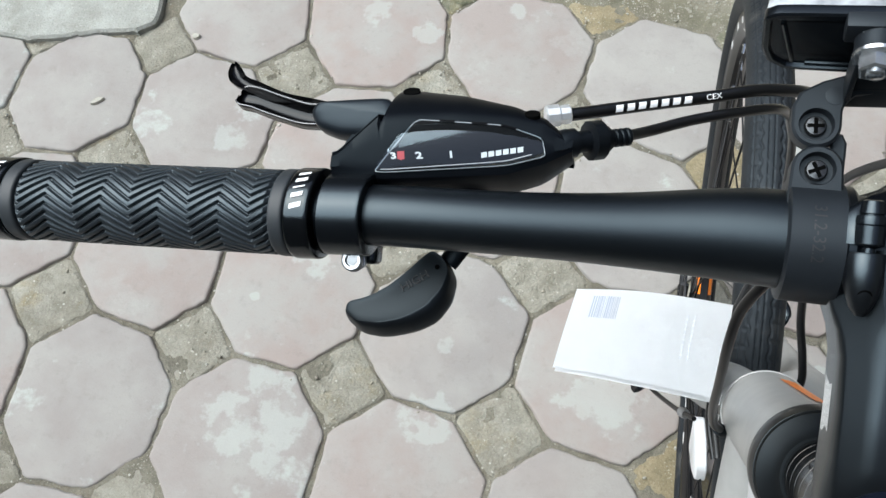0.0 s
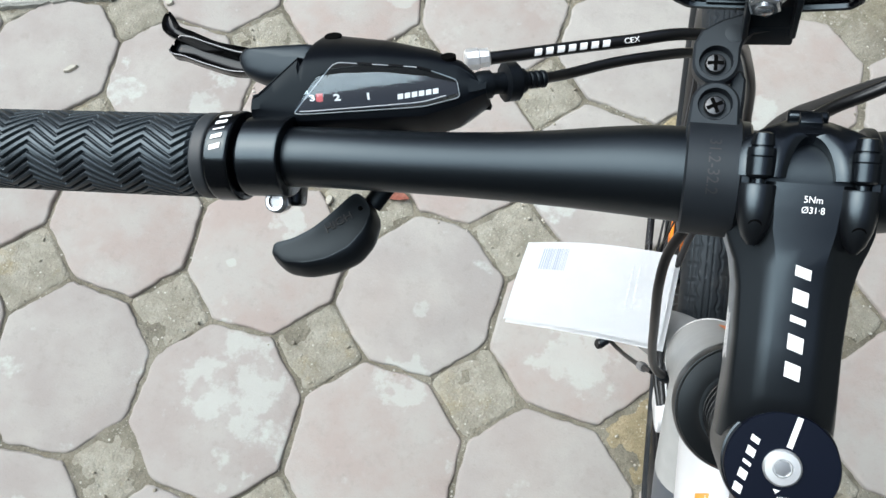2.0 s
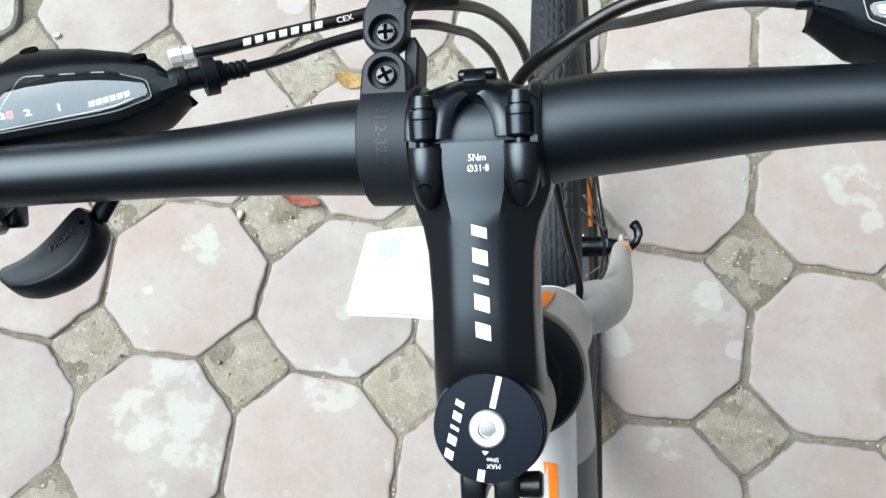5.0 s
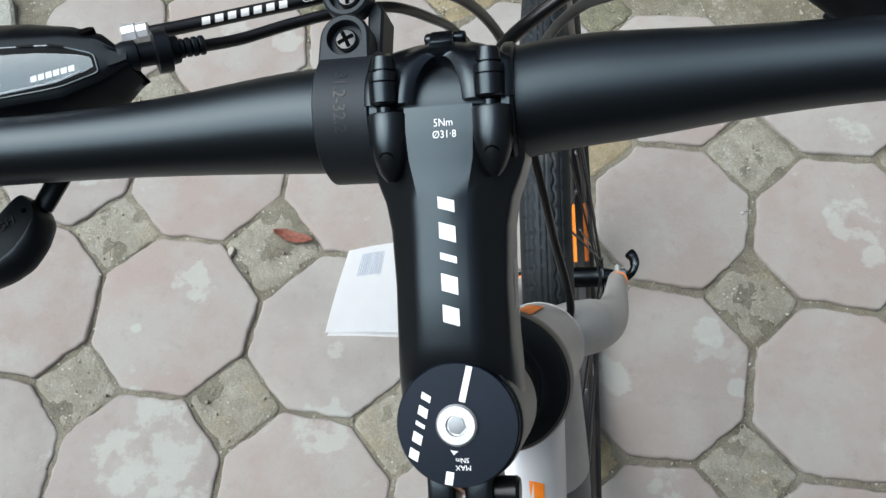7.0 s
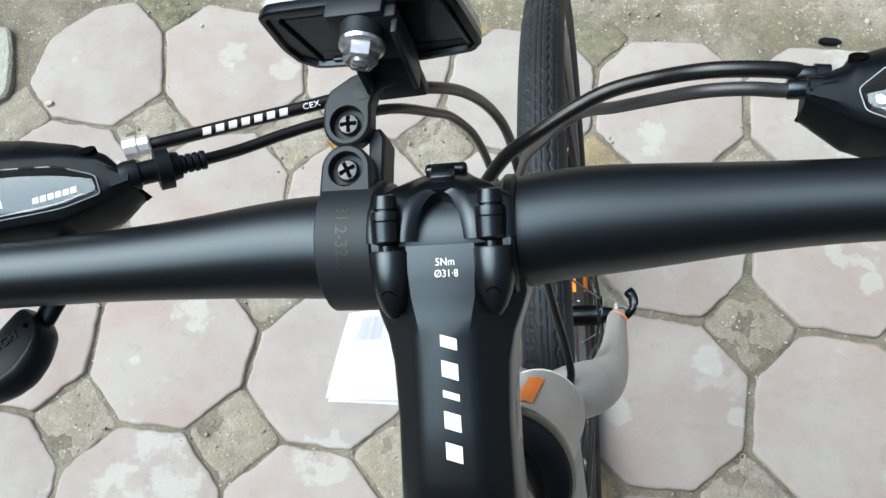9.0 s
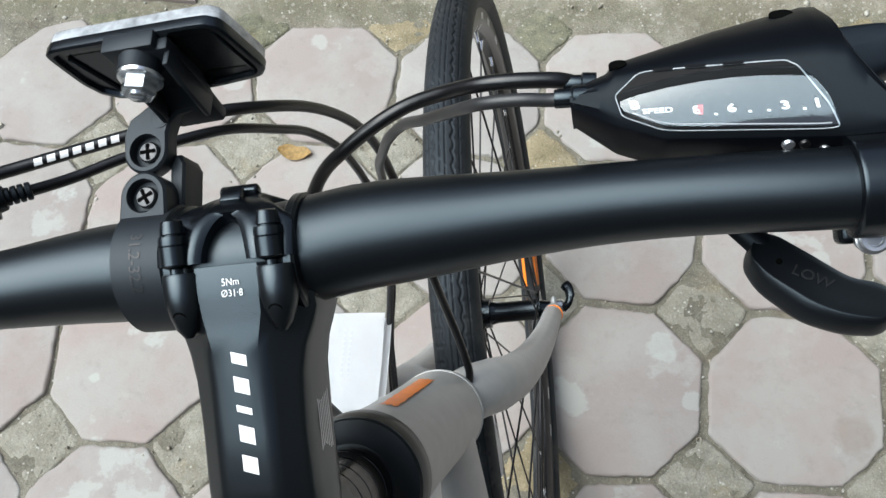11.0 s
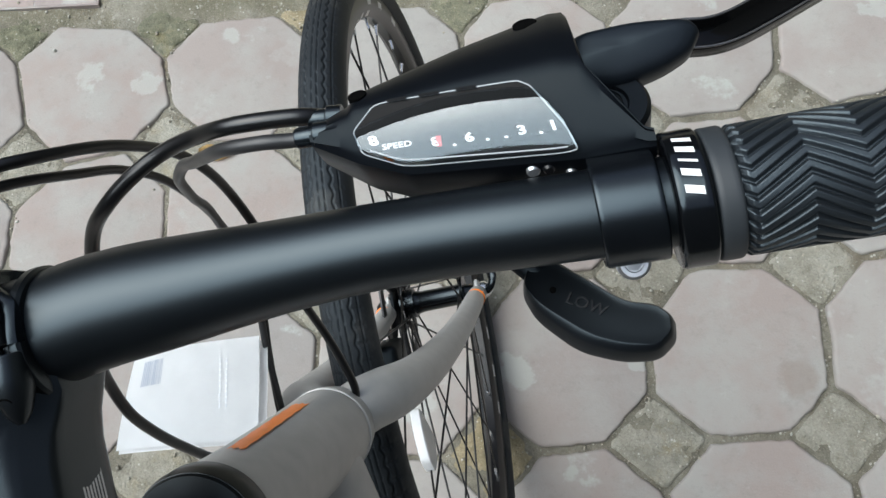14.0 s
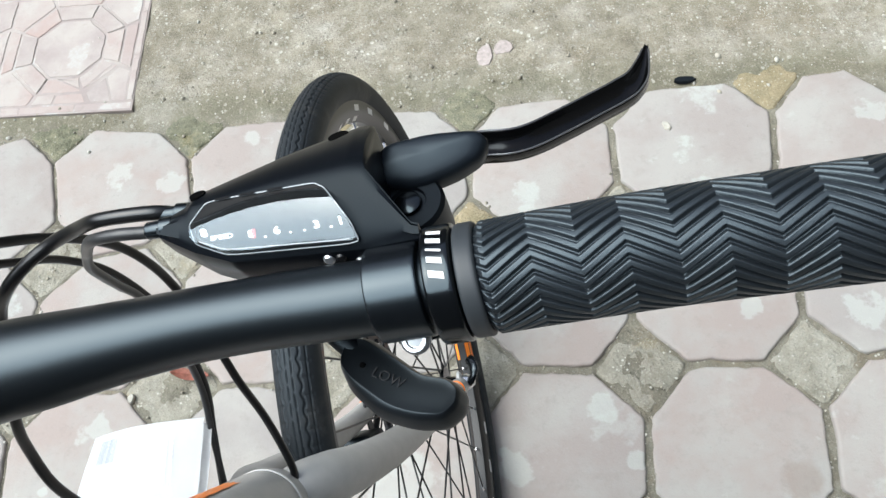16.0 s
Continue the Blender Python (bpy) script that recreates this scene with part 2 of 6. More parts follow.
        for scale_, lo, hi, tone in ((52, 0.54, 0.63, (0.12, 0.108, 0.08)), (68, 0.57, 0.65, (0.40, 0.385, 0.33))):
            mott = nt.nodes.new("ShaderNodeMath")
            mott.operation = 'MULTIPLY'
            L(ramp(noise_tex(scale_, 7, 0.72), lo, hi, 0.6), mott.inputs[0])
            L(f, mott.inputs[1])
            col = mix(mott.outputs[0], col, tone)
        col = mix(keep.outputs[0], col, (0.47, 0.455, 0.40))
    vo = nt.nodes.new("ShaderNodeTexVoronoi")
    vo.inputs["Scale"].default_value = 190
    vo.inputs["Randomness"].default_value = 1.0
    L(co.outputs["Object"], vo.inputs["Vector"])
    vm = nt.nodes.new("ShaderNodeMath")
    vm.operation = 'MULTIPLY'
    L(ramp(vo.outputs["Distance"], 0.3, 0.2), vm.inputs[0])
    L(ramp(noise_tex(17, 5), 0.47, 0.66, 0.8), vm.inputs[1])
    col = mix(vm.outputs[0], col, light)
    col = mix(ramp(noise_tex(2.6, 8, 0.72), 0.47, 0.66, 0.5), col, dark)
    col = mix(ramp(noise_tex(3.7, 9, 0.7), 0.54, 0.7, 0.45), col, light)
    # pale specks of gravel that show in the worn surface, and dark soil between them
    sk = nt.nodes.new("ShaderNodeTexVoronoi")
    sk.inputs["Scale"].default_value = 105
    L(co.outputs["Object"], sk.inputs["Vector"])
    speck = nt.nodes.new("ShaderNodeMath")
    speck.operation = 'MULTIPLY'
    L(ramp(sk.outputs["Distance"], 0.24, 0.17, 0.85), speck.inputs[0])
    L(ramp(noise_tex(31, 5), 0.52, 0.6), speck.inputs[1])
    col = mix(ramp(noise_tex(48, 7, 0.75), 0.56, 0.68, 0.5), col, dark)
    col = mix(speck.outputs[0], col, (0.46, 0.45, 0.40))
    fine = noise_tex(420, 3)
    col = mix(ramp(fine, 0.6, 0.8), col, light)
    col = mix(ramp(fine, 0.42, 0.25), col, dark)
    L(col, b.inputs["Base Color"])
    add = nt.nodes.new("ShaderNodeMath")
    add.operation = 'ADD'
    L(noise_tex(240, 6), add.inputs[0])
    mul = nt.nodes.new("ShaderNodeMath")
    mul.operation = 'MULTIPLY'
    mul.inputs[1].default_value = -pebble
    L(vo.outputs["Distance"], mul.inputs[0])
    L(mul.outputs[0], add.inputs[1])
    bp = nt.nodes.new("ShaderNodeBump")
    bp.inputs["Strength"].default_value = 0.8
    bp.inputs["Distance"].default_value = 0.003
    L(add.outputs[0], bp.inputs["Height"])
    L(bp.outputs[0], b.inputs["Normal"])
    return m


def paver_material(name, base, dust, lime, splashes=(), marks=()):
    """Fired-pink concrete with per-stone tint, dusty clouds, lime splashes and fine pits."""
    m = bpy.data.materials.new(name)
    m.use_nodes = True
    nt = m.node_tree
    L = nt.links.new
    b = nt.nodes["Principled BSDF"]
    b.inputs["Roughness"].default_value = 0.85
    b.inputs["Specular IOR Level"].default_value = 0.3
    co = nt.nodes.new("ShaderNodeTexCoord")
    info = nt.nodes.new("ShaderNodeObjectInfo")
    shift = nt.nodes.new("ShaderNodeVectorMath")
    shift.operation = 'ADD'
    sc = nt.nodes.new("ShaderNodeMath")
    sc.operation = 'MULTIPLY'
    sc.inputs[1].default_value = 37.0
    L(info.outputs["Random"], sc.inputs[0])
    L(co.outputs["Object"], shift.inputs[0])
    L(sc.outputs[0], shift.inputs[1])

    def noise_tex(s, detail=8, rough=0.6):
        n = nt.nodes.new("ShaderNodeTexNoise")
        n.inputs["Scale"].default_value, n.inputs["Detail"].default_value, n.inputs["Roughness"].default_value = s, detail, rough
        L(shift.outputs[0], n.inputs["Vector"])
        return n.outputs["Fac"]

    def ramp(sock, lo, hi, a=0.0, c=1.0):
        r = nt.nodes.new("ShaderNodeMapRange")
        r.inputs["From Min"].default_value, r.inputs["From Max"].default_value = lo, hi
        r.inputs["To Min"].default_value, r.inputs["To Max"].default_value = a, c
        L(sock, r.inputs["Value"])
        return r.outputs["Result"]

    def mix(fac, a, c):
        v = nt.nodes.new("ShaderNodeMix")
        v.data_type = 'RGBA'
        L(fac, v.inputs["Factor"])
        for k, s in (("A", a), ("B", c)):
            if isinstance(s, tuple):
                v.inputs[k].default_value = (*s, 1)
            else:
                L(s, v.inputs[k])
        return v.outputs["Result"]

    tint = mix(ramp(info.outputs["Random"], 0, 1), tuple(c * k for c, k in zip(base, (1.03, 0.965, 0.95))), tuple(c * k for c, k in zip(base, (0.92, 0.96, 0.98))))
    col = mix(ramp(noise_tex(9.0), 0.40, 0.62), tint, dust)
    col = mix(ramp(noise_tex(300, 3), 0.55, 0.8, 0, 0.35), col, dust)
    col = mix(ramp(noise_tex(520, 2), 0.32, 0.2, 0, 0.5), col, (0.16, 0.13, 0.12))
    col = mix(ramp(noise_tex(38, 8, 0.7), 0.55, 0.75, 0, 0.4), col, tuple(c * k for c, k in zip(base, (0.66, 0.68, 0.68))))
    col = mix(ramp(noise_tex(130, 6, 0.7), 0.58, 0.76, 0, 0.4), col, tuple(c * k for c, k in zip(base, (0.7, 0.7, 0.7))))
    patch = nt.nodes.new("ShaderNodeMath")
    patch.operation = 'MULTIPLY'
    L(ramp(noise_tex(7.5, 10, 0.56), 0.60, 0.635), patch.inputs[0])
    L(ramp(noise_tex(60, 6, 0.7), 0.36, 0.58, 0.05, 0.42), patch.inputs[1])
    some = nt.nodes.new("ShaderNodeMath")
    some.operation = 'MULTIPLY'
    L(patch.outputs[0], some.inputs[0])
    L(ramp(info.outputs["Random"], 0.25, 0.75, 0.25, 1.3), some.inputs[1])
    col = mix(some.outputs[0], col, lime)
    col = mix(ramp(noise_tex(26, 7, 0.7), 0.62, 0.75, 0, 0.35), col, lime)
    # dried lime splashes where mortar was spilt
    total = None
    for bx, by, br in splashes:
        ds = nt.nodes.new("ShaderNodeVectorMath")
        ds.operation = 'DISTANCE'
        L(co.outputs["Object"], ds.inputs[0])
        ds.inputs[1].default_value = (bx, by, 0)
        f = ramp(ds.outputs["Value"], br, br * 0.45)
        if total is None:
            total = f
        else:
            mx = nt.nodes.new("ShaderNodeMath")
            mx.operation = 'MAXIMUM'
            L(total, mx.inputs[0])
            L(f, mx.inputs[1])
            total = mx.outputs[0]
    if total is not None:
        ad = nt.nodes.new("ShaderNodeMath")
        ad.operation = 'MULTIPLY_ADD'
        L(total, ad.inputs[0])
        ad.inputs[1].default_value = 0.27
        L(noise_tex(24, 9, 0.6), ad.inputs[2])
        col = mix(ramp(ad.outputs[0], 0.68, 0.76, 0, 0.4), col, lime)
    # a rusty damp mark
    for bx, by, br in marks:
        ds = nt.nodes.new("ShaderNodeVectorMath")
        ds.operation = 'DISTANCE'
        L(co.outputs["Object"], ds.inputs[0])
        ds.inputs[1].default_value = (bx, by, 0)
        rag = nt.nodes.new("ShaderNodeMath")
        rag.operation = 'MULTIPLY_ADD'
        L(noise_tex(30, 4), rag.inputs[0])
        rag.inputs[1].default_value = 0.03
        L(ds.outputs["Value"], rag.inputs[2])
        col = mix(ramp(rag.outputs[0], br + 0.02, br + 0.009, 0, 0.45), col, tuple(c * k for c, k in zip(base, (0.72, 0.62, 0.56))))
    col = mix(ramp(noise_tex(3.5, 3), 0.55, 0.75, 0, 0.35), col, tuple(c * k for c, k in zip(base, (1.0, 0.93, 0.91))))
    L(col, b.inputs["Base Color"])
    add = nt.nodes.new("ShaderNodeMath")
    add.operation = 'ADD'
    L(noise_tex(300, 5), add.inputs[0])
    L(noise_tex(14, 3), add.inputs[1])
    bp = nt.nodes.new("ShaderNodeBump")
    bp.inputs["Strength"].default_value = 0.35
    bp.inputs["Distance"].default_value = 0.0015
    L(add.outputs[0], bp.inputs["Height"])
    L(bp.outputs[0], b.inputs["Normal"])
    return m


M_MORTAR = ground_material("mortar_bed", (0.205, 0.19, 0.15), (0.095, 0.086, 0.066), (0.34, 0.325, 0.275), scale=20, moss=(0.2, 0.165, 0.115), strip=((0.285, 0.26, 0.205), (0.14, 0.122, 0.09), (0.45, 0.43, 0.385)))
M_INFILL = ground_material("mortar_infill", (0.305, 0.29, 0.242), (0.18, 0.167, 0.133), (0.42, 0.41, 0.36), scale=36, moss=(0.25, 0.2, 0.1))
M_TAN = ground_material("yellowish_stone", (0.30, 0.25, 0.16), (0.18, 0.15, 0.09), (0.40, 0.37, 0.29), scale=30)
M_MOSSY = ground_material("mossy_rubble", (0.20, 0.19, 0.13), (0.07, 0.075, 0.05), (0.36, 0.34, 0.27), scale=48, moss=(0.24, 0.19, 0.08))
M_PAVER = paver_material("pink_paver", (0.288, 0.257, 0.239), (0.312, 0.297, 0.277), (0.425, 0.455, 0.43),
                         ((0.012, 0.185, 0.095), (-0.522, 0.055, 0.125), (-0.262, 0.1, 0.062), (-0.497, 0.846, 0.045), (-0.705, 0.544, 0.045), (0.324, 0.262, 0.036), (0.360, 0.178, 0.022), (0.571, 0.455, 0.07), (0.25, 0.035, 0.042),
                          (-0.494, 0.334, 0.05), (0.588, 0.39, 0.03), (0.759, 0.362, 0.055), (0.177, 0.189, 0.045), (-0.397, 0.81, 0.045), (-0.236, 0.885, 0.028), (0.266, 0.656, 0.05), (0.889, 0.728, 0.045), (-0.251, 0.225, 0.025), (-0.58, 0.253, 0.014)),
                         ((0.585, 0.118, 0.028),))
M_SLAB = paver_material("pink_slab", (0.318, 0.262, 0.244), (0.36, 0.325, 0.30), (0.41, 0.41, 0.395))


def edge_y(x):
    """Where the paving ends and the rough concrete strip begins."""
    return 0.895 - 0.118 * (x - 0.2) + 0.012 * math.sin(9 * x)


def height(x, y):
    n = noise.fractal(Vector((x * 22, y * 22, 0.3)), 1.0, 2.0, 5)
    n2 = noise.noise(Vector((x * 4, y * 4, 7.0)))
    h = -0.0055 + 0.0042 * n + 0.001 * n2
    k = min(1.0, max(0.0, (y - edge_y(x)) / 0.05 + 0.3))
    return h + k * 0.0085


# One sheet: fine where the camera passes, wide beyond, with the strip's own material ahead.
def ground_sheet():
    xs = [-200, -20, -4] + [-1.5 + 0.009 * i for i in range(0, 312)] + [4, 20, 200]
    ys = [-200, -20, -3] + [-0.45 + 0.009 * j for j in range(0, 240)] + [4, 20, 200]
    verts, faces = [], []
    for y in ys:
        for x in xs:
            near = -1.6 < x < 1.4 and -0.5 < y < 1.8
            verts.append((x, y, height(x, y) if near else (0.0 if y > 1 else -0.0075)))
    n = len(xs)
    for j in range(len(ys) - 1):
        for i in range(n - 1):
            a = j * n + i
            faces.append((a, a + 1, a + n + 1, a + n))
    me = bpy.data.meshes.new("ground")
    me.from_pydata(verts, [], faces)
    me.materials.append(M_MORTAR)
    me.shade_smooth()
    ob = new("ground", me)
    return tagged(ob, "rough grey-brown concrete and mortar bed under the paving", "ground", kind="structure")


ground_sheet()


# ---- the bicycle: frame of its own, leaning on its stand ----
BIKE = new("bicycle")
BIKE.matrix_world = pose(0.1384, 0, 0, 0, -7.6, 0)
tagged(BIKE, "black and grey hybrid bicycle leaning over the pink paving", "bicycle")


def V(x, y, z):
    return Vector((x, y, z)) / 1000.0


def smooth_table(tab, a):
    """A smooth curve through the table's knots."""
    n = len(tab)
    for i in range(n - 1):
        (a0, v0), (a1, v1) = tab[i], tab[i + 1]
        if a <= a1 or i == n - 2:
            m0 = (v1 - tab[i - 1][1]) / (a1 - tab[i - 1][0]) if i else 0.0
            m1 = (tab[i + 2][1] - v0) / (tab[i + 2][0] - a0) if i + 2 < n else 0.0
            h = a1 - a0
            k = min(1.0, max(0.0, (a - a0) / h))
            return v0 * (1 + 2 * k) * (1 - k) ** 2 + m0 * h * k * (1 - k) ** 2 + v1 * k * k * (3 - 2 * k) + m1 * h * k * k * (k - 1)


# the bar's bend forward (mm) and its butted radius (mm) along each half
BEND_R = [(0, 0), (0.016, 0.8), (0.034, 3.1), (0.06, 4.0), (0.09, 5.0), (0.115, 5.4), (0.14, 4.7), (0.16, 3.4), (0.178, 2.3), (0.2, 1.5), (0.225, 0.7), (0.25, -0.4), (0.30, -4.0), (0.33, -6.4)]
BEND_L = [(0, 0), (0.018, 0.3), (0.05, 1.2), (0.085, 0.8), (0.12, 1.1), (0.16, 1.8), (0.18, 1.3), (0.2, 0.7), (0.33, 0.5)]
BUTT = [(0, 16.1), (0.03, 16.1), (0.046, 15.7), (0.06, 14.7), (0.08, 13.0), (0.10, 11.75), (0.12, 11.05), (0.14, 10.8), (0.33, 10.8)]


def bar_c(x):
    a = abs(x)
    k = min(1.0, max(0.0, (a - 0.04) / 0.14))
    k = k * k * (3 - 2 * k)
    y = 0.0143 + 0.0155 * x - 0.0072 * k - 0.03 * max(0.0, a - 0.18) + smooth_table(BEND_R if x > 0 else BEND_L, a) / 1000
    return Vector((x, y, 1.0307 + 0.0093 * k + 0.012 * max(0.0, a - 0.18)))


def bar_r(x):
    return smooth_table(BUTT, abs(x)) / 1000


def on_bar(x, phi, r):
    """A point at radius r round the bar; phi from straight up towards the front."""
    c = bar_c(x)
    return c + Vector((0, math.sin(phi) * r, math.cos(phi) * r))


def bar_sleeve(name, a0, a1, r, mat, parent, label="", edge=0.0008, seg=48, side=1):
    ts = [(a0, r - edge), (a0 + edge * 0.3, r - edge * 0.3), (a0 + edge, r), (a0 + edge * 2.2, r), (a1 - edge * 2.2, r), (a1 - edge, r), (a1 - edge * 0.3, r - edge * 0.3), (a1, r - edge)]
    bm = bmesh.new()
    rings = [[bm.verts.new(on_bar(side * a, 2 * math.pi * k / seg, rr)) for k in range(seg)] for a, rr in ts]
    for p, q in zip(rings, rings[1:]):
        for k in range(seg):
            bm.faces.new((p[k], p[(k + 1) % seg], q[(k + 1) % seg], q[k]))
    bm.faces.new(rings[0][::-1])
    bm.faces.new(rings[-1])
    return part(name, bm, mat, parent, label, angle=50)


def bar_patch(name, corners, r, mat, parent, n=6, label=""):
    """A printed quadrilateral wrapped on the bar: corners (x, phi) in order."""
    bm = bmesh.new()
    g = []
    for i in range(n + 1):
        row = []
        for j in range(2):
            u, v = i / n, j
            x = (corners[0][0] * (1 - u) + corners[1][0] * u) * (1 - v) + (corners[3][0] * (1 - u) + corners[2][0] * u) * v
            p = (corners[0][1] * (1 - u) + corners[1][1] * u) * (1 - v) + (corners[3][1] * (1 - u) + corners[2][1] * u) * v
            row.append(bm.verts.new(on_bar(x, p, r)))
        g.append(row)
    for i in range(n):
        bm.faces.new((g[i][0], g[i + 1][0], g[i + 1][1], g[i][1]))
    return part(name, bm, mat, parent, label)


def text_verts(string, size, depth=0.0, bold=0.0):
    """Triangles of a line of text in the plane, centred: vertices and faces."""
    cu = bpy.data.curves.new("lettering", 'FONT')
    cu.body, cu.size, cu.align_x, cu.align_y = string, size, 'CENTER', 'CENTER'
    cu.resolution_u = 3
    cu.extrude = depth
    cu.offset = bold
    ob = bpy.data.objects.new("lettering", cu)
    me = bpy.data.meshes.new_from_object(ob)
    vs = [v.co.copy() for v in me.vertices]
    fs = [tuple(p.vertices) for p in me.polygons]
    bpy.data.objects.remove(ob)
    bpy.data.meshes.remove(me)
    bpy.data.curves.remove(cu)
    return vs, fs


def text(name, string, size, where, mat, parent, label="", sx=1.0, shear=0.0, depth=0.0, normal=Vector((0, 0, 1)), bold=0.0):
    """where: a function from (u, v) in metres to a point."""
    vs, fs = text_verts(string, size, depth, bold)
    bm = bmesh.new()
    bv = [bm.verts.new(where(v.x * sx + shear * v.y, v.y) + normal * v.z) for v in vs]
    for f in fs:
        try:
            bm.faces.new([bv[i] for i in f])
        except ValueError:
            pass
    return part(name, bm, mat, parent, label, smooth=False)


def plane_at(o, u, v):
    o, u, v = Vector(o), Vector(u).normalized(), Vector(v).normalized()
    return lambda a, b: o + u * a + v * b


def quad_print(name, quads, where, mat, parent, label=""):
    """Flat printed shapes: each a list of (u, v)."""
    bm = bmesh.new()
    for q in quads:
        bm.faces.new([bm.verts.new(where(a, b)) for a, b in q])
    return part(name, bm, mat, parent, label, smooth=False)


def slanted_blocks(length, height_, widths=(0.10, 0.14, 0.06, 0.15, 0.15), gap=0.10, lean=0.3):
    """A row of slanted plain blocks standing in for a maker's mark, centred."""
    total = sum(widths) + gap * (len(widths) - 1)
    x = -length / 2
    out = []
    for i, w in enumerate(widths):
        w2 = w / total * length
        k = lean * height_ / 2
        h = height_ / 2
        t = min(w2 * 0.42, height_ * 0.3)
        out.append([(x + k, h), (x + w2 + k, h), (x + w2 - k, -h), (x - k, -h)])
        x += w2 + gap / total * length
    return out


# ---- handlebar ----
xs = [-0.322 + 0.644 * i / 92 for i in range(93)]
tube("handlebar", [bar_c(x) for x in xs], [bar_r(x) for x in xs], M_BAR, BIKE, seg=48, label="satin black butted alloy handlebar")


# ---- grips: rubber with raised zigzag ribs, lock rings at both ends ----
def grip(side, a_ring, a_fl):
    g0, g1 = a_fl[1], 0.3065
    nu, nv = 420, 420
    r0 = 0.0139
    shift = 0.0026 if side > 0 else 0.0071
    verts = []
    for i in range(nu + 1):
        a = g0 + (g1 - g0) * i / nu
        ramp_ = min(1.0, (a - g0) / 0.0015, (g1 - a) / 0.0015)
        for j in range(nv):
            p = 2 * math.pi * j / nv
            tri = abs(((a - g0 - shift) / 0.0232) % 1.0 - 0.5) * 2
            s = (p * r0 + 0.0066 * tri) / (2 * math.pi * r0 / 29)
            w = s % 1.0
            rib = 1.0
            if 0.54 <= w < 0.66:
                rib = 1 - (w - 0.54) / 0.12
            elif 0.66 <= w < 0.88:
                rib = 0.0
            elif w >= 0.88:
                rib = (w - 0.88) / 0.12
            verts.append(on_bar(side * a, p, r0 + 0.0001 + 0.0014 * rib * ramp_))
    faces = [(i * nv + j, i * nv + (j + 1) % nv, (i + 1) * nv + (j + 1) % nv, (i + 1) * nv + j) for i in range(nu) for j in range(nv)]
    if side < 0:
        faces = [f[::-1] for f in faces]
    me = bpy.data.meshes.new("grip")
    me.from_pydata([tuple(v) for v in verts], [], faces)
    me.shade_smooth()
    me.materials.append(M_RUBBER)
    g = new("grip", me)
    g.parent = BIKE
    g["label"] = "black rubber grip with moulded zigzag ribs"
    bar_sleeve("flange", a_fl[0], a_fl[1], 0.0157, M_FLANGE, g, "smooth grey-black rubber collar", side=side)
    bar_sleeve("flange", 0.3065, 0.3125, 0.0157, M_FLANGE, g, side=side)
    for k, (b0, b1) in enumerate((a_ring, (0.313, 0.3225))):
        ring = bar_sleeve("lock_ring", b0, b1, 0.0163, M_GLOSS, g, "glossy black lock ring with white print", side=side)
        mid = (b0 + b1) / 2
        # the white mark runs round the ring as slanted bars
        for i, (f0, f1) in enumerate(((0.0, 0.09), (0.2, 0.3), (0.42, 0.46), (0.57, 0.67), (0.8, 0.91))):
            p0, p1 = 0.62 - 1.0 * f0, 0.62 - 1.0 * f1
            lo, hi = mid - 0.0020, mid + 0.0020
            bar_patch("print", [(side * lo, p0), (side * lo, p1), (side * hi, p1 - 0.06), (side * hi, p0 - 0.06)], 0.0166, M_WHITE, g, n=4)
    bm = bmesh.new()
    c = bar_c(side * 0.322)
    lathe(bm, [(0, 0.0150), (0.0025, 0.0147), (0.0035, 0.011)], c, (side, -0.03, 0.01), 40)
    part("end_plug", bm, M_PLASTIC, g)
    return g


M_FLANGE = material("collar_rubber", (0.024, 0.028, 0.032), 0.5, 0.0, 0.4, var=0.1)
grip(-1, (0.1895, 0.1985), (0.199, 0.2045))
grip(1, (0.1865, 0.1945), (0.195, 0.2005))


# ---- brake and shift units ----
M_LENS = bpy.data.materials.new("clear_lens")
M_LENS.use_nodes = True
_nt = M_LENS.node_tree
_nt.nodes.remove(_nt.nodes["Principled BSDF"])
_tr, _gl, _fr, _mx = (_nt.nodes.new(k) for k in ("ShaderNodeBsdfTransparent", "ShaderNodeBsdfGlossy", "ShaderNodeFresnel", "ShaderNodeMixShader"))
_tr.inputs["Color"].default_value = (0.93, 0.95, 0.97, 1)
_gl.inputs["Roughness"].default_value = 0.07
_gl.inputs["Color"].default_value = (0.82, 0.93, 1.0, 1)
_fr.inputs["IOR"].default_value = 1.7
_nt.links.new(_fr.outputs[0], _mx.inputs[0])
_nt.links.new(_tr.outputs[0], _mx.inputs[1])
_nt.links.new(_gl.outputs[0], _mx.inputs[2])
_nt.links.new(_mx.outputs[0], _nt.nodes["Material Output"].inputs["Surface"])
# light grey that holds the highlight of the clear lens edge
M_LENSGLINT = material("lens_edge_glint", (0.34, 0.36, 0.38), 0.15, 0.0, 0.7)
M_PANEL = material("indicator_panel", (0.002, 0.0022, 0.003), 0.4, 0.0, 0.08)
M_RED = material("red_marker", (0.55, 0.03, 0.03), 0.4)
# black for flat marks: shade inside holes and slots, and the levers' dot
M_HOLE = material("hole_black", (0.001, 0.001, 0.001), 0.9, 0.0, 0.05)
# lighter than the plastic: the relief letters' sheen is put into the colour
M_EMBOSS = material("emboss_sheen", (0.015, 0.016, 0.018), 0.4, 0.0, 0.4)


def lerp_table(tab, a):
    for (a0, v0), (a1, v1) in zip(tab, tab[1:]):
        if a <= a1:
            return v0 + (v1 - v0) * max(0.0, (a - a0) / (a1 - a0))
    return tab[-1][1]


HOOD_SLOPE = 0.64


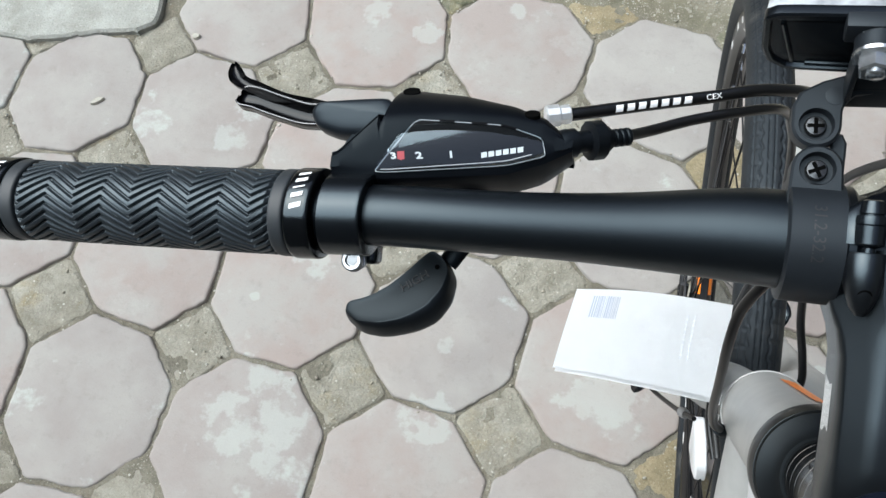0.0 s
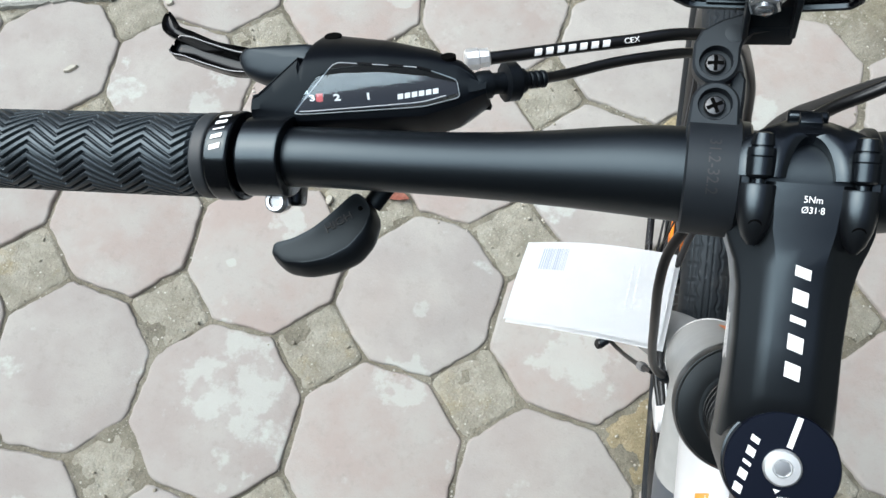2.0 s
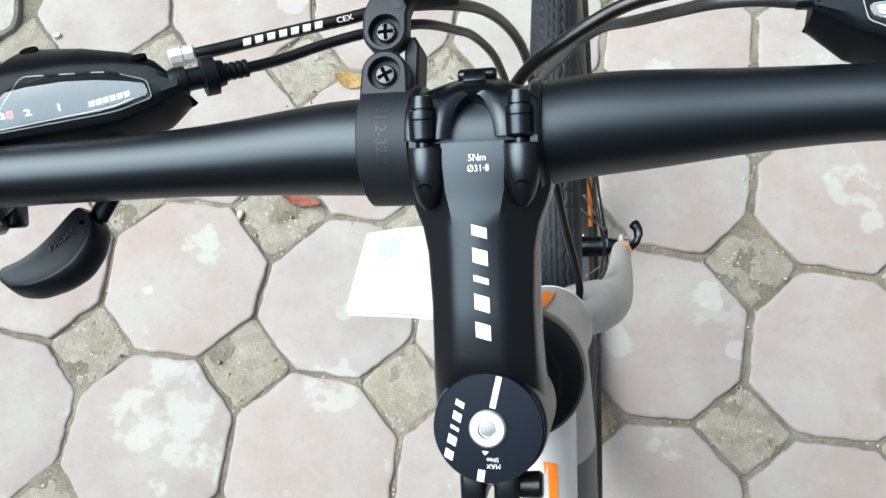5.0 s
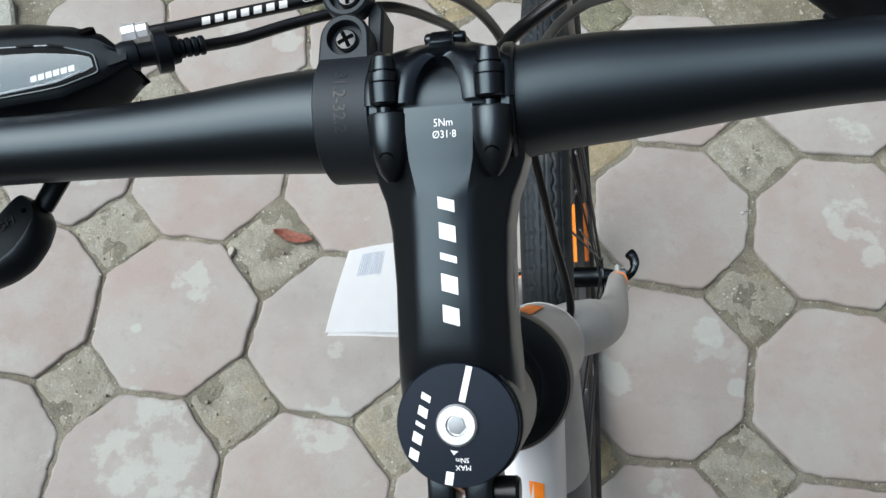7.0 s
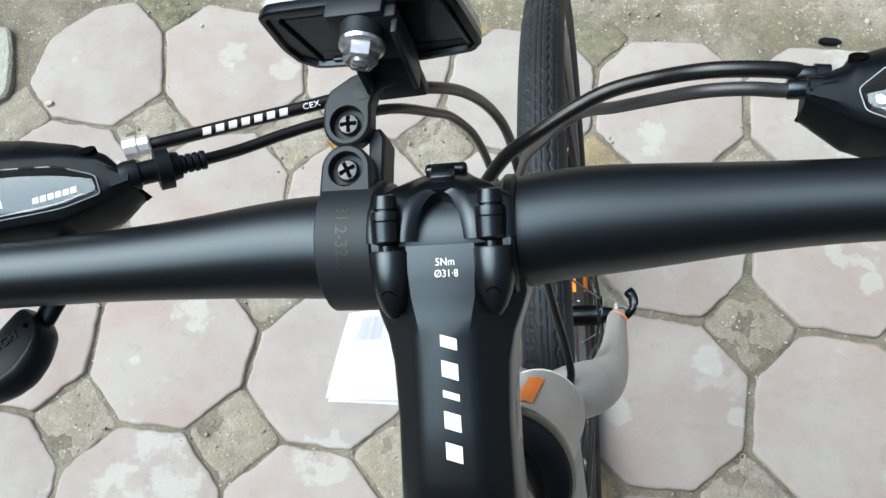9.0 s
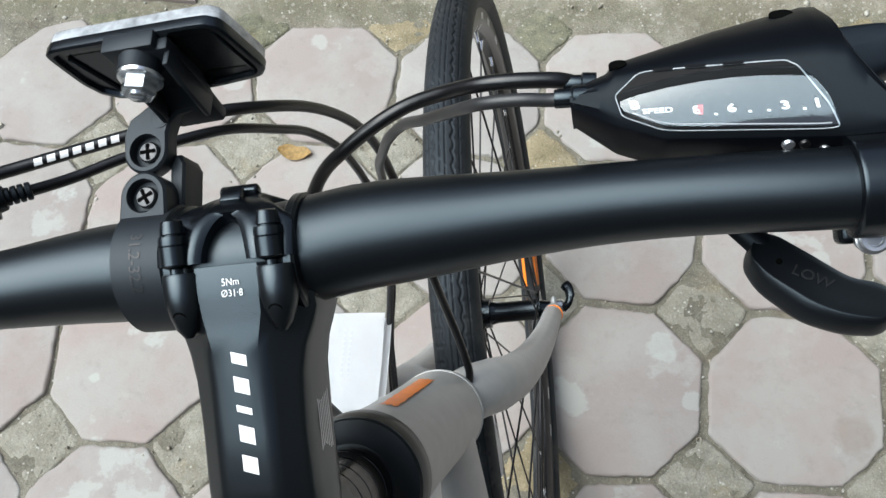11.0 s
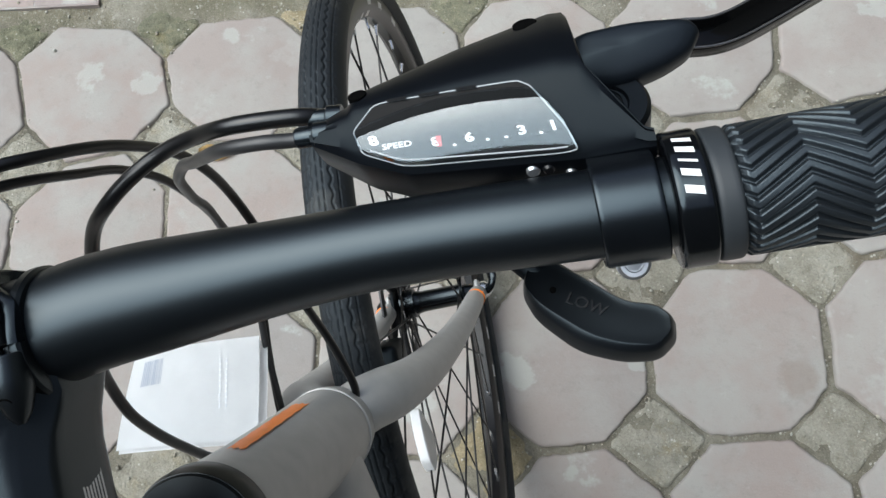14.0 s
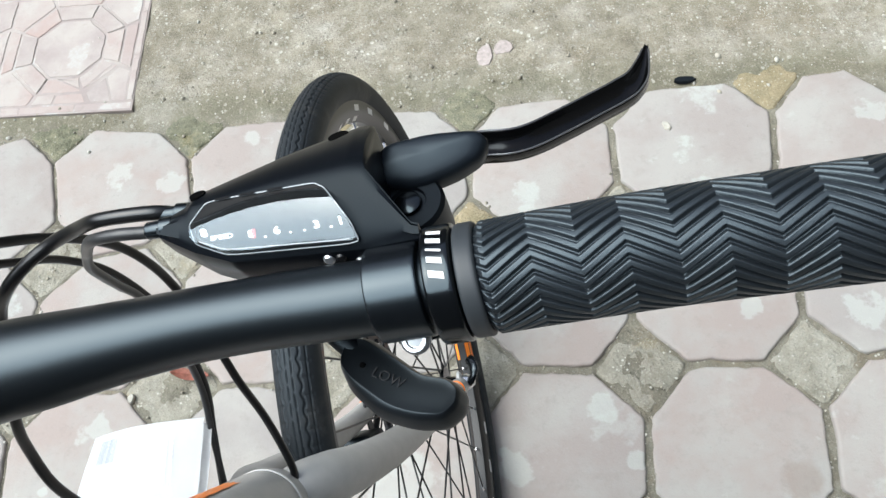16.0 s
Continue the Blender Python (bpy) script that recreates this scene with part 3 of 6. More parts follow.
def win_z(a, y):
    return 1005.1 + 0.1994 * a + 0.3521 * y


def shifter(side, rear, front, front_z, win, spec):
    """rear, front: tables of the body's edges against the distance along the bar (mm)."""
    S = lambda a, y, z: V(side * a, y, z)
    unit = new("brake_shifter")
    unit.parent = BIKE
    unit["label"] = spec["label"]
    # body: sections along the bar
    bm = bmesh.new()
    rings = []
    a0, a1 = front[0][0], front[-1][0]
    for i in range(91):
        a = a0 + (a1 - a0) * i / 90
        yr, yf, zf = lerp_table(rear, a), lerp_table(front, a), lerp_table(front_z, a)
        zr = win_z(a, yr)
        zf = min(zf, win_z(a, yf))
        slope = HOOD_SLOPE
        # ridge where the window plane meets the front slope
        yk = (zf + slope * yf - 1005.1 - 0.1994 * a) / (0.3521 + slope)
        yk = min(max(yk, yr + 2), yf - 0.6)
        zk = win_z(a, yk)
        zb = 1020.0 + 0.5 * max(0.0, 12 - (a - a0))
        pts = [(yr + 2.5, zb), (yr + 0.3, zb + 4), (yr, zr - 3.5), (yr + 0.5, zr - 1.0), (yr + 1.8, zr + 0.3)]
        for f in (0.3, 0.6, 0.85):
            pts.append((yr + (yk - yr) * f, win_z(a, yr + (yk - yr) * f) + 0.3))
        pts.append((yk, zk - 0.4))
        for f in (0.1, 0.25, 0.42, 0.6, 0.77, 0.92):
            pts.append((yk + (yf - yk) * f, zk + (zf - zk) * f - 0.15 + min(2.3, 0.1 * (yf - yk)) * math.sin(math.pi * f)))
        pts += [(yf, zf - 1.6), (yf - 0.8, zf - 5), (yf - 5, zb + 1), ((yr + yf) / 2, zb - 1)]
        rings.append([bm.verts.new(S(a, y, z)) for y, z in pts])
    n = len(rings[0])
    for p, q in zip(rings, rings[1:]):
        for k in range(n):
            bm.faces.new((p[k], p[(k + 1) % n], q[(k + 1) % n], q[k]))
    bm.faces.new(rings[0][::-1])
    bm.faces.new(rings[-1])
    part("body", bm, M_HOOD, unit, angle=28)
    # indicator: panel, prints and lens
    cz = lambda h: (lambda x, y, hh=0: S(x, y, win_z(x, y) + h))
    out = round_outline(win, 4, 0.16)
    bm = bmesh.new()
    loft(bm, out, ((-0.5, 0.2), (0.75, 0.2), (0.8, 0.8)), lambda x, y, h: S(x, y, win_z(x, y) + h))
    part("indicator", bm, M_PANEL, unit, "black gear indicator under a clear lens", smooth=False)
    fa = spec["lens"]

    def edge_at(x, upper):
        ys = []
        for p, q in zip(out, out[1:] + out[:1]):
            if (p[0] - x) * (q[0] - x) <= 0 and abs(p[0] - q[0]) > 1e-9:
                ys.append(p[1] + (q[1] - p[1]) * (x - p[0]) / (q[0] - p[0]))
        return (max(ys) if upper else min(ys))

    def lens_h(x, y):
        """A front bevel up to a crease, behind which the cover curves down towards the rider."""
        yc = fa[1] + (x - fa[0]) * fa[2] - 0.0035 * (x - fa[0]) ** 2
        top = 4.0 - 0.0009 * (x - 140) ** 2
        if y > yc:
            return top - 0.75 * (y - yc)
        d = yc - y
        return top + spec["bend"][0] * d - spec["bend"][1] * d * d

    xa, xb = min(p[0] for p in out) + 0.05, max(p[0] for p in out) - 0.05
    bm = bmesh.new()
    cols = []
    for i in range(61):
        x = xa + (xb - xa) * i / 60
        y0, y1 = edge_at(x, False), edge_at(x, True)
        yc = min(max(fa[1] + (x - fa[0]) * fa[2] - 0.0035 * (x - fa[0]) ** 2, y0 + 0.02), y1 - 0.02)
        ys = [y0 + (yc - y0) * k / 12 for k in range(13)] + [yc + (y1 - yc) * k / 4 for k in range(1, 5)]
        cols.append([bm.verts.new(S(x, y0 - 0.1, win_z(x, y0) + 0.3))] + [bm.verts.new(S(x, y, win_z(x, y) + lens_h(x, y))) for y in ys] + [bm.verts.new(S(x, y1 + 0.1, win_z(x, y1) + 0.3))])
    for p, q in zip(cols, cols[1:]):
        for k in range(len(p) - 1):
            bm.faces.new((p[k], p[k + 1], q[k + 1], q[k]))
    lens = part("lens", bm, M_LENS, unit, "clear plastic lens", angle=13)
    lens.visible_shadow = False
    # pale tubes along the lens rim carry its highlight as colour
    bm = bmesh.new()
    sweep(bm, [S(p[0], p[1], win_z(p[0], p[1]) + 0.9) for p in out], 0.00018, 6, closed=True)
    part("lens_rim", bm, M_LENSGLINT, unit, "lens rim with its highlight put into a pale colour")
    bm = bmesh.new()
    sweep(bm, [S(x, edge_at(x, False) + 0.5, win_z(x, edge_at(x, False) + 0.5) + lens_h(x, edge_at(x, False) + 0.5)) for x in [xa + 4 + (xb - xa - 6) * k / 24 for k in range(25)]], 0.00020, 6)
    part("lens_rim", bm, M_LENSGLINT, unit)
    for s, (a, y), size, shear, mt in spec["texts"]:
        o = S(a, y, win_z(a, y) + 0.95)
        ax = S(a + 1, y + spec["skew"], win_z(a + 1, y + spec["skew"])) - S(a, y, win_z(a, y))
        ay = S(a - 0.25 * side, y + 1, win_z(a - 0.25 * side, y + 1)) - S(a, y, win_z(a, y))
        text("numeral", s, size * 1.4 / 1000, plane_at(o, ax * side, ay), mt, unit, sx=1.45, shear=shear, bold=0.00012 if len(s) == 1 else 0.00004)
    for q in spec["bars"]:
        bm = bmesh.new()
        bm.faces.new([bm.verts.new(S(x, y, win_z(x, y) + 0.95)) for x, y in q])
        part("print", bm, M_WHITE if len(q) == 4 else M_RED, unit, smooth=False)
    # dark slots along the lens edge
    for a_, y_ in spec["slots"]:
        bm = bmesh.new()
        bm.faces.new([bm.verts.new(S(x, edge_at(x, True) + j, win_z(x, edge_at(x, True)) + 1.35)) for x, j in ((a_ - 2.6, -0.45), (a_ + 2.6, -0.45), (a_ + 2.6, 0.4), (a_ - 2.6, 0.4))])
        part("slot", bm, M_PANEL, unit, smooth=False)
    # black discs laid on the hood for the shade in its screw holes
    for a_, y_, r_ in spec["holes"]:
        zf_ = lerp_table(front_z, a_) + HOOD_SLOPE * (lerp_table(front, a_) - y_)
        z_ = min(zf_, win_z(a_, y_)) + 1.15
        turned("screw_hole", [(-0.002, r_), (0.0002, r_), (0.0003, r_ * 0.97)], S(a_, y_, z_), (0, 0.54, 0.84), M_HOLE, unit, seg=20)
    # clamp round the bar, lug and bolt
    c0, c1 = spec["clamp"]
    bar_sleeve("clamp", c0 / 1000, c1 / 1000, spec["clamp_r"], M_GLOSSBODY, unit, "smooth black clamp band", side=side, edge=0.0006)
    mid = (c0 + c1) / 2000
    bm = bmesh.new()
    cb = S(*spec["bolt"])
    dirv = Vector((0, -0.62, -0.25)).normalized()
    upv = Vector((0, -0.4, 0.9)).normalized()
    m = Matrix.Identity(4)
    m.col[0][:3], m.col[1][:3], m.col[2][:3] = (1, 0, 0), tuple(-dirv), tuple(Vector((1, 0, 0)).cross(-dirv))
    m.translation = cb + Vector((0, 0.0055, -0.001))
    box(bm, (0.0135, 0.012, 0.009), m, 0.0018, 3)
    part("clamp_lug", bm, M_GLOSSBODY, unit)
    turned("clamp_bolt", [(-0.006, 0.0036), (-0.0012, 0.0036), (-0.001, 0.0044), (-0.0004, 0.0044), (-0.0002, 0.0040), (0.0014, 0.0041), (0.002, 0.0034), (0.002, 0.0024), (0.0008, 0.0022)], cb + upv * 0.0062, upv, M_STEEL, unit, seg=24, label="zinc-plated clamp bolt")
    turned("socket", [(0, 0.0021), (0.0003, 0.0021), (0.00035, 0.0015)], cb + upv * 0.0070, upv, material("bolt_recess", (0.3, 0.31, 0.32), 0.35, 0.8), unit, seg=6)
    # pivot boss under the hood
    turned("pivot_boss", [(-0.014, 0.011), (0.0, 0.0115), (0.0015, 0.0105), (0.0016, 0.006), (0.0006, 0.0055)], S(*spec["pivot"]), (0, 0.15, 1), M_PLASTIC, unit, seg=36)
    turned("pivot_pin", [(0, 0.0045), (0.0012, 0.0043), (0.0016, 0.0036)], S(*spec["pivot"]) + V(0, 0, 0.8), (0, 0.15, 1), M_GLOSS, unit, seg=24)
    # upper release paddle
    bm = bmesh.new()
    dome(bm, round_outline(spec["paddle"], 5, 0.3), ((-9, 0.7), (-6, 0.95), (-2, 1.0), (-0.2, 0.97), (0.7, 0.88), (1.1, 0.72), (1.3, 0.5), (1.35, 0.25)),
         lambda x, y, h: S(x, y, 1034.5 + h - 0.018 * (x - 175) + 0.05 * (y - 58) - 0.42 * max(0.0, spec["crease"] + 0.12 * (x - 170) - y)))
    part("release_paddle", bm, M_PADDLE, unit, "smooth slate-black paddle", angle=60)
    # brake lever blade: a channel swept along a bent line
    path = spline([V(*p) for p in spec["lever"]], 7)
    prof = [(-5.9, -0.5), (-5.8, 0.3), (-5.45, 0.5), (-5.1, 0.3), (-4.5, -2.2), (-3.4, -3.2), (-1.0, -3.5), (1.6, -3.0), (3.8, -1.4), (4.8, 0.2), (5.2, 0.5), (5.6, 0.3), (5.9, -0.6), (5.8, -4.0), (4.0, -5.4), (-4.0, -5.6), (-5.8, -4.2)]
    bm = bmesh.new()
    rings = []
    rims = ([], [])
    for i, p in enumerate(path):
        t = (path[min(i + 1, len(path) - 1)] - path[max(i - 1, 0)]).normalized()
        sd = Vector((-t.y, t.x, 0)).normalized()
        up = t.cross(sd).normalized()
        if up.z < 0:
            up = -up
        f = i / (len(path) - 1)
        w = lerp_table(spec["lever_w"], f)
        for side_, line in zip((-5.5, 5.5), rims):
            q = p + sd * (side_ * w / 1000) + up * (0.45 * min(1.0, 0.12 + w * 1.05) / 1000)
            line.append(Vector((side * q.x, q.y, q.z)))
        rings.append([bm.verts.new(Vector((side * q.x, q.y, q.z))) for q in (p + sd * (a * w / 1000) + up * (h * min(1.0, 0.12 + w * 1.05) / 1000) for a, h in prof)])
    n = len(prof)
    for p, q in zip(rings, rings[1:]):
        for k in range(n):
            bm.faces.new((p[k], p[(k + 1) % n], q[(k + 1) % n], q[k]))
    bm.faces.new(rings[0][::-1])
    bm.faces.new(rings[-1])
    part("brake_lever", bm, M_LEVER, unit, "glossy black channelled brake lever", angle=75)
    # added pale beads draw the sky highlight along both lever edges
    for line in rims:
        tube("lever_rim", line[6:-2], 0.00036, M_EDGEGLINT, unit, seg=8)
    if "tip" in spec:
        # the outer rim widens into a dished finger tip
        up_e = spline([V(x, y, z) for (x, y), _, z in spec["tip"]], 5)
        lo_e = spline([V(x, y, z) for _, (x, y), z in spec["tip"]], 5)
        bm = bmesh.new()
        rings = []
        for k, (a, c) in enumerate(zip(up_e, lo_e)):
            wide = (a - c).length
            dish = min(0.0016, wide * 0.22)
            ring = [a.lerp(c, f) + Vector((0, 0, -dish * math.sin(math.pi * f) + 0.0004 * math.cos(2 * math.pi * f))) for f in (0, 0.04, 0.15, 0.3, 0.5, 0.7, 0.85, 0.96, 1)]
            ring += [a.lerp(c, f) + Vector((0, 0, -0.0014 - dish * math.sin(math.pi * f))) for f in (1, 0.7, 0.3, 0)]
            rings.append([bm.verts.new(Vector((side * q.x, q.y, q.z))) for q in ring])
        n = len(rings[0])
        for p, q in zip(rings, rings[1:]):
            for k in range(n):
                bm.faces.new((p[k], p[(k + 1) % n], q[(k + 1) % n], q[k]))
        bm.faces.new(rings[0][::-1])
        bm.faces.new(rings[-1])
        bmesh.ops.recalc_face_normals(bm, faces=bm.faces[:])
        part("hooked_tip", bm, M_LEVER, unit, angle=60)
    dy = spec["thumb_dy"]
    spec["thumb"] = [(x, y + dy) for x, y in spec["thumb"]]
    spec["thumb_face"] = [(x, y + dy) for x, y in spec["thumb_face"]]
    spec["arm"] = [(x, y + dy, z) for x, y, z in spec["arm"]]
    word, wx, wy, wr = spec["thumb_text"]
    spec["thumb_text"] = (word, wx, wy + dy, wr)
    # thumb lever below the bar: a sloping flat face with the letters, and a rounded push pad
    bm = bmesh.new()
    ol = round_outline(spec["thumb"], 6, 0.34)
    face = spec["thumb_face"]
    tz = lambda x, y: spec["thumb_z"] + 2.4 - spec["thumb_tilt"] * (y + 8) - 0.03 * (x - 160)

    def thumb_pt(p, k, h):
        p = Vector(p)
        near = None
        for a_, c_ in zip(face, face[1:]):
            a_, c_ = Vector(a_), Vector(c_)
            f = max(0.0, min(1.0, (p - a_).dot(c_ - a_) / (c_ - a_).length_squared))
            m_ = a_.lerp(c_, f)
            if near is None or (m_ - p).length < (near - p).length:
                near = m_
        q = near.lerp(p, k)
        return S(q.x, q.y, tz(q.x, q.y) + h)
    tr = [[bm.verts.new(thumb_pt(p, k, h)) for p in ol] for k, h in ((0.5, -13), (0.85, -11.5), (0.97, -9.8), (1.0, -8.0), (0.99, -6.4), (0.93, -4.2), (0.87, -2.4), (0.83, -1.5), (0.76, -0.6), (0.71, -0.1), (0.69, 0.0), (0.67, -0.05), (0.45, -0.25), (0.3, -0.3), (0.12, -0.32))]
    for p, q in zip(tr, tr[1:]):
        for k in range(len(ol)):
            bm.faces.new((p[k], p[(k + 1) % len(ol)], q[(k + 1) % len(ol)], q[k]))
    bm.faces.new(tr[0][::-1])
    bm.faces.new(tr[-1])
    part("thumb_lever", bm, M_THUMB, unit, "black thumb lever with moulded lettering", angle=40)
    tx, ty, ta = spec["thumb_text"][1:]
    ca, sa = math.cos(radians(ta)), math.sin(radians(ta))

    def where(u, v):
        lx, ly = side * tx + (u * ca - v * sa) * 1000, ty + (u * sa + v * ca) * 1000
        return V(lx, ly, tz(abs(lx), ly))
    text("lettering", spec["thumb_text"][0], 0.0046, where, M_EMBOSS, unit, "moulded capital letters", sx=1.05, depth=0.0003)
    turned("dot", [(-0.001, 0.0009), (0.0002, 0.0009), (0.0003, 0.0007)], where(0.0098 * spec["dot"], 0.0005), (0, -0.1, 1), M_HOLE, unit, seg=14)
    tube("lever_arm", [S(*p) for p in spec["arm"]], [0.0045, 0.0042, 0.004], M_PLASTIC, unit, seg=12, flat=0.7)
    return unit


def cable_anchor(unit):
    """The bright clamp screws that show in the gap between the right unit and the bar."""
    for a_, z_, r_, mt in ((157.0, 1041.0, 0.0018, M_STEEL), (160.8, 1041.8, 0.0015, M_DARKSTEEL), (166.0, 1039.8, 0.0014, M_STEEL)):
        turned("anchor_screw", [(0, r_), (0.0022, r_), (0.0028, r_ * 0.7)], V(a_, 28.0 - 0.2 * (a_ - 157), z_), (0, -0.9, 0.4), mt, unit, seg=10)


M_GLOSSBODY = material("semi_gloss_black", (0.002, 0.0024, 0.0034), 0.27, 0.0, 0.6, var=0.1, tint=(0.74, 0.90, 1.0))
M_THUMB = material("matte_black_plastic", (0.0032, 0.0038, 0.005), 0.42, 0.0, 0.32, var=0.12, bump=0.03, bump_scale=2200, tint=(0.74, 0.90, 1.0))
M_HOOD = material("hood_plastic", (0.0030, 0.0037, 0.0052), 0.34, 0.0, 0.11, var=0.12, bump=0.03, bump_scale=2200, tint=(0.74, 0.90, 1.0))
M_CAP = material("navy_black_cap", (0.0022, 0.003, 0.0075), 0.3, 0.0, 0.2, var=0.06, tint=(0.7, 0.85, 1.0))
M_PADDLE = material("slate_black_paddle", (0.0058, 0.0075, 0.0105), 0.40, 0.0, 0.35, var=0.08, bump=0.03, bump_scale=2000, tint=(0.74, 0.90, 1.0))
# paler metal for the bright sky line on the lever edges
M_EDGEGLINT = material("lever_edge_glint", (0.13, 0.13, 0.135), 0.2, 0.6, 0.9)
M_LEVER = material("lever_lacquer", (0.0016, 0.0017, 0.0019), 0.14, 0.0, 0.26, var=0.05)

WIN_R = [(113.6, 46.5), (121, 51.2), (157.5, 45.2), (160.5, 43), (166.8, 31.7), (168.6, 25.4), (126, 34.2), (115, 40.5)]
RIGHT_UNIT = shifter(1,
        rear=[(101, 47), (113, 39), (126, 32.5), (169, 24), (186, 22)],
        front=[(101, 53), (112, 57), (114, 60), (143, 67.2), (168, 72.4), (172.5, 72), (173, 66), (173.4, 45), (184, 27), (186, 26)],
        front_z=[(101, 1041), (112, 1041), (143, 1040), (172, 1038.5), (173, 1041), (173.4, 1050), (174, 1060), (186, 1060)],
        win=WIN_R,
        spec=dict(label="black brake and shift unit for eight speeds", bend=(0.10, 0.017), lens=(138, 43.0, -0.10), skew=-0.16,
                  texts=[("8", (118.6, 42.6), 2.6, 0, M_WHITE), ("SPEED", (124.6, 39.8), 1.5, 0.2, M_WHITE), ("8", (134.8, 37.6), 2.3, 0.1, M_WHITE), ("6", (143.4, 36.1), 2.3, 0.1, M_WHITE),
                         (".", (139.2, 36.4), 2.6, 0, M_WHITE), (".", (147.6, 35.2), 2.6, 0, M_WHITE), (".", (152.2, 34.4), 2.6, 0, M_WHITE), ("3", (156.4, 33.9), 2.3, 0.1, M_WHITE), (".", (160.6, 32.9), 2.6, 0, M_WHITE), ("1", (163.9, 32.7), 2.5, 0.1, M_WHITE)],
                  bars=[[(135.0, 39.0), (136.4, 38.7), (136.2, 36.2), (135.5, 36.3), (134.8, 36.5)]],
                  slots=[(127, 50.6), (135.5, 49.2), (145, 47.6)],
                  holes=[(162, 67.2, 0.0033), (115.5, 57.4, 0.0026)],
                  clamp=(169.5, 184.5), clamp_r=0.0134, thumb_dy=2.4, thumb_tilt=0.12, bolt=(176.3, 5.0, 1022.5), pivot=(178.5, 45.5, 1029),
                  crease=57.5, paddle=[(168.5, 52.5), (169.5, 60), (174, 66), (189, 66), (203.5, 63.5), (206.3, 60), (203, 55.5), (195, 52.5), (183, 50.3)],
                  lever=[(178, 58, 1026), (190, 66.5, 1022.5), (201.3, 68.4, 1019), (211.1, 67.6, 1017.5), (218.7, 69, 1016), (228.5, 73.3, 1013.5), (239.8, 78.8, 1010.5), (250, 83.9, 1008), (255.3, 88, 1007), (258.8, 94.8, 1005.5), (261.9, 102.9, 1004.5)],
                  lever_w=[(0, 0.75), (0.2, 0.85), (0.5, 0.86), (0.72, 0.84), (0.82, 0.66), (0.9, 0.42), (1.0, 0.1)],
                  thumb=[(150, 13), (157, 12), (164, 5), (173, -4), (181, -6.2), (185, -11), (184, -17), (178.5, -21), (169, -19.8), (158.5, -15), (149, -4.5), (146, 4)], thumb_z=1012.0,
                  thumb_face=[(151.5, 7.5), (163, -0.5), (171.5, -8), (179, -11.5)], dot=-1, thumb_text=("LOW", 163, -4.2, -33), arm=[(143, 26, 1016), (145, 16, 1012), (153, 7, 1009)]))
cable_anchor(RIGHT_UNIT)
WIN_L = [(114.6, 33.6), (116.3, 39.2), (129, 41.6), (158.3, 39.0), (160.6, 37.6), (168.8, 25.2), (172.6, 19.0), (127.5, 28.5)]
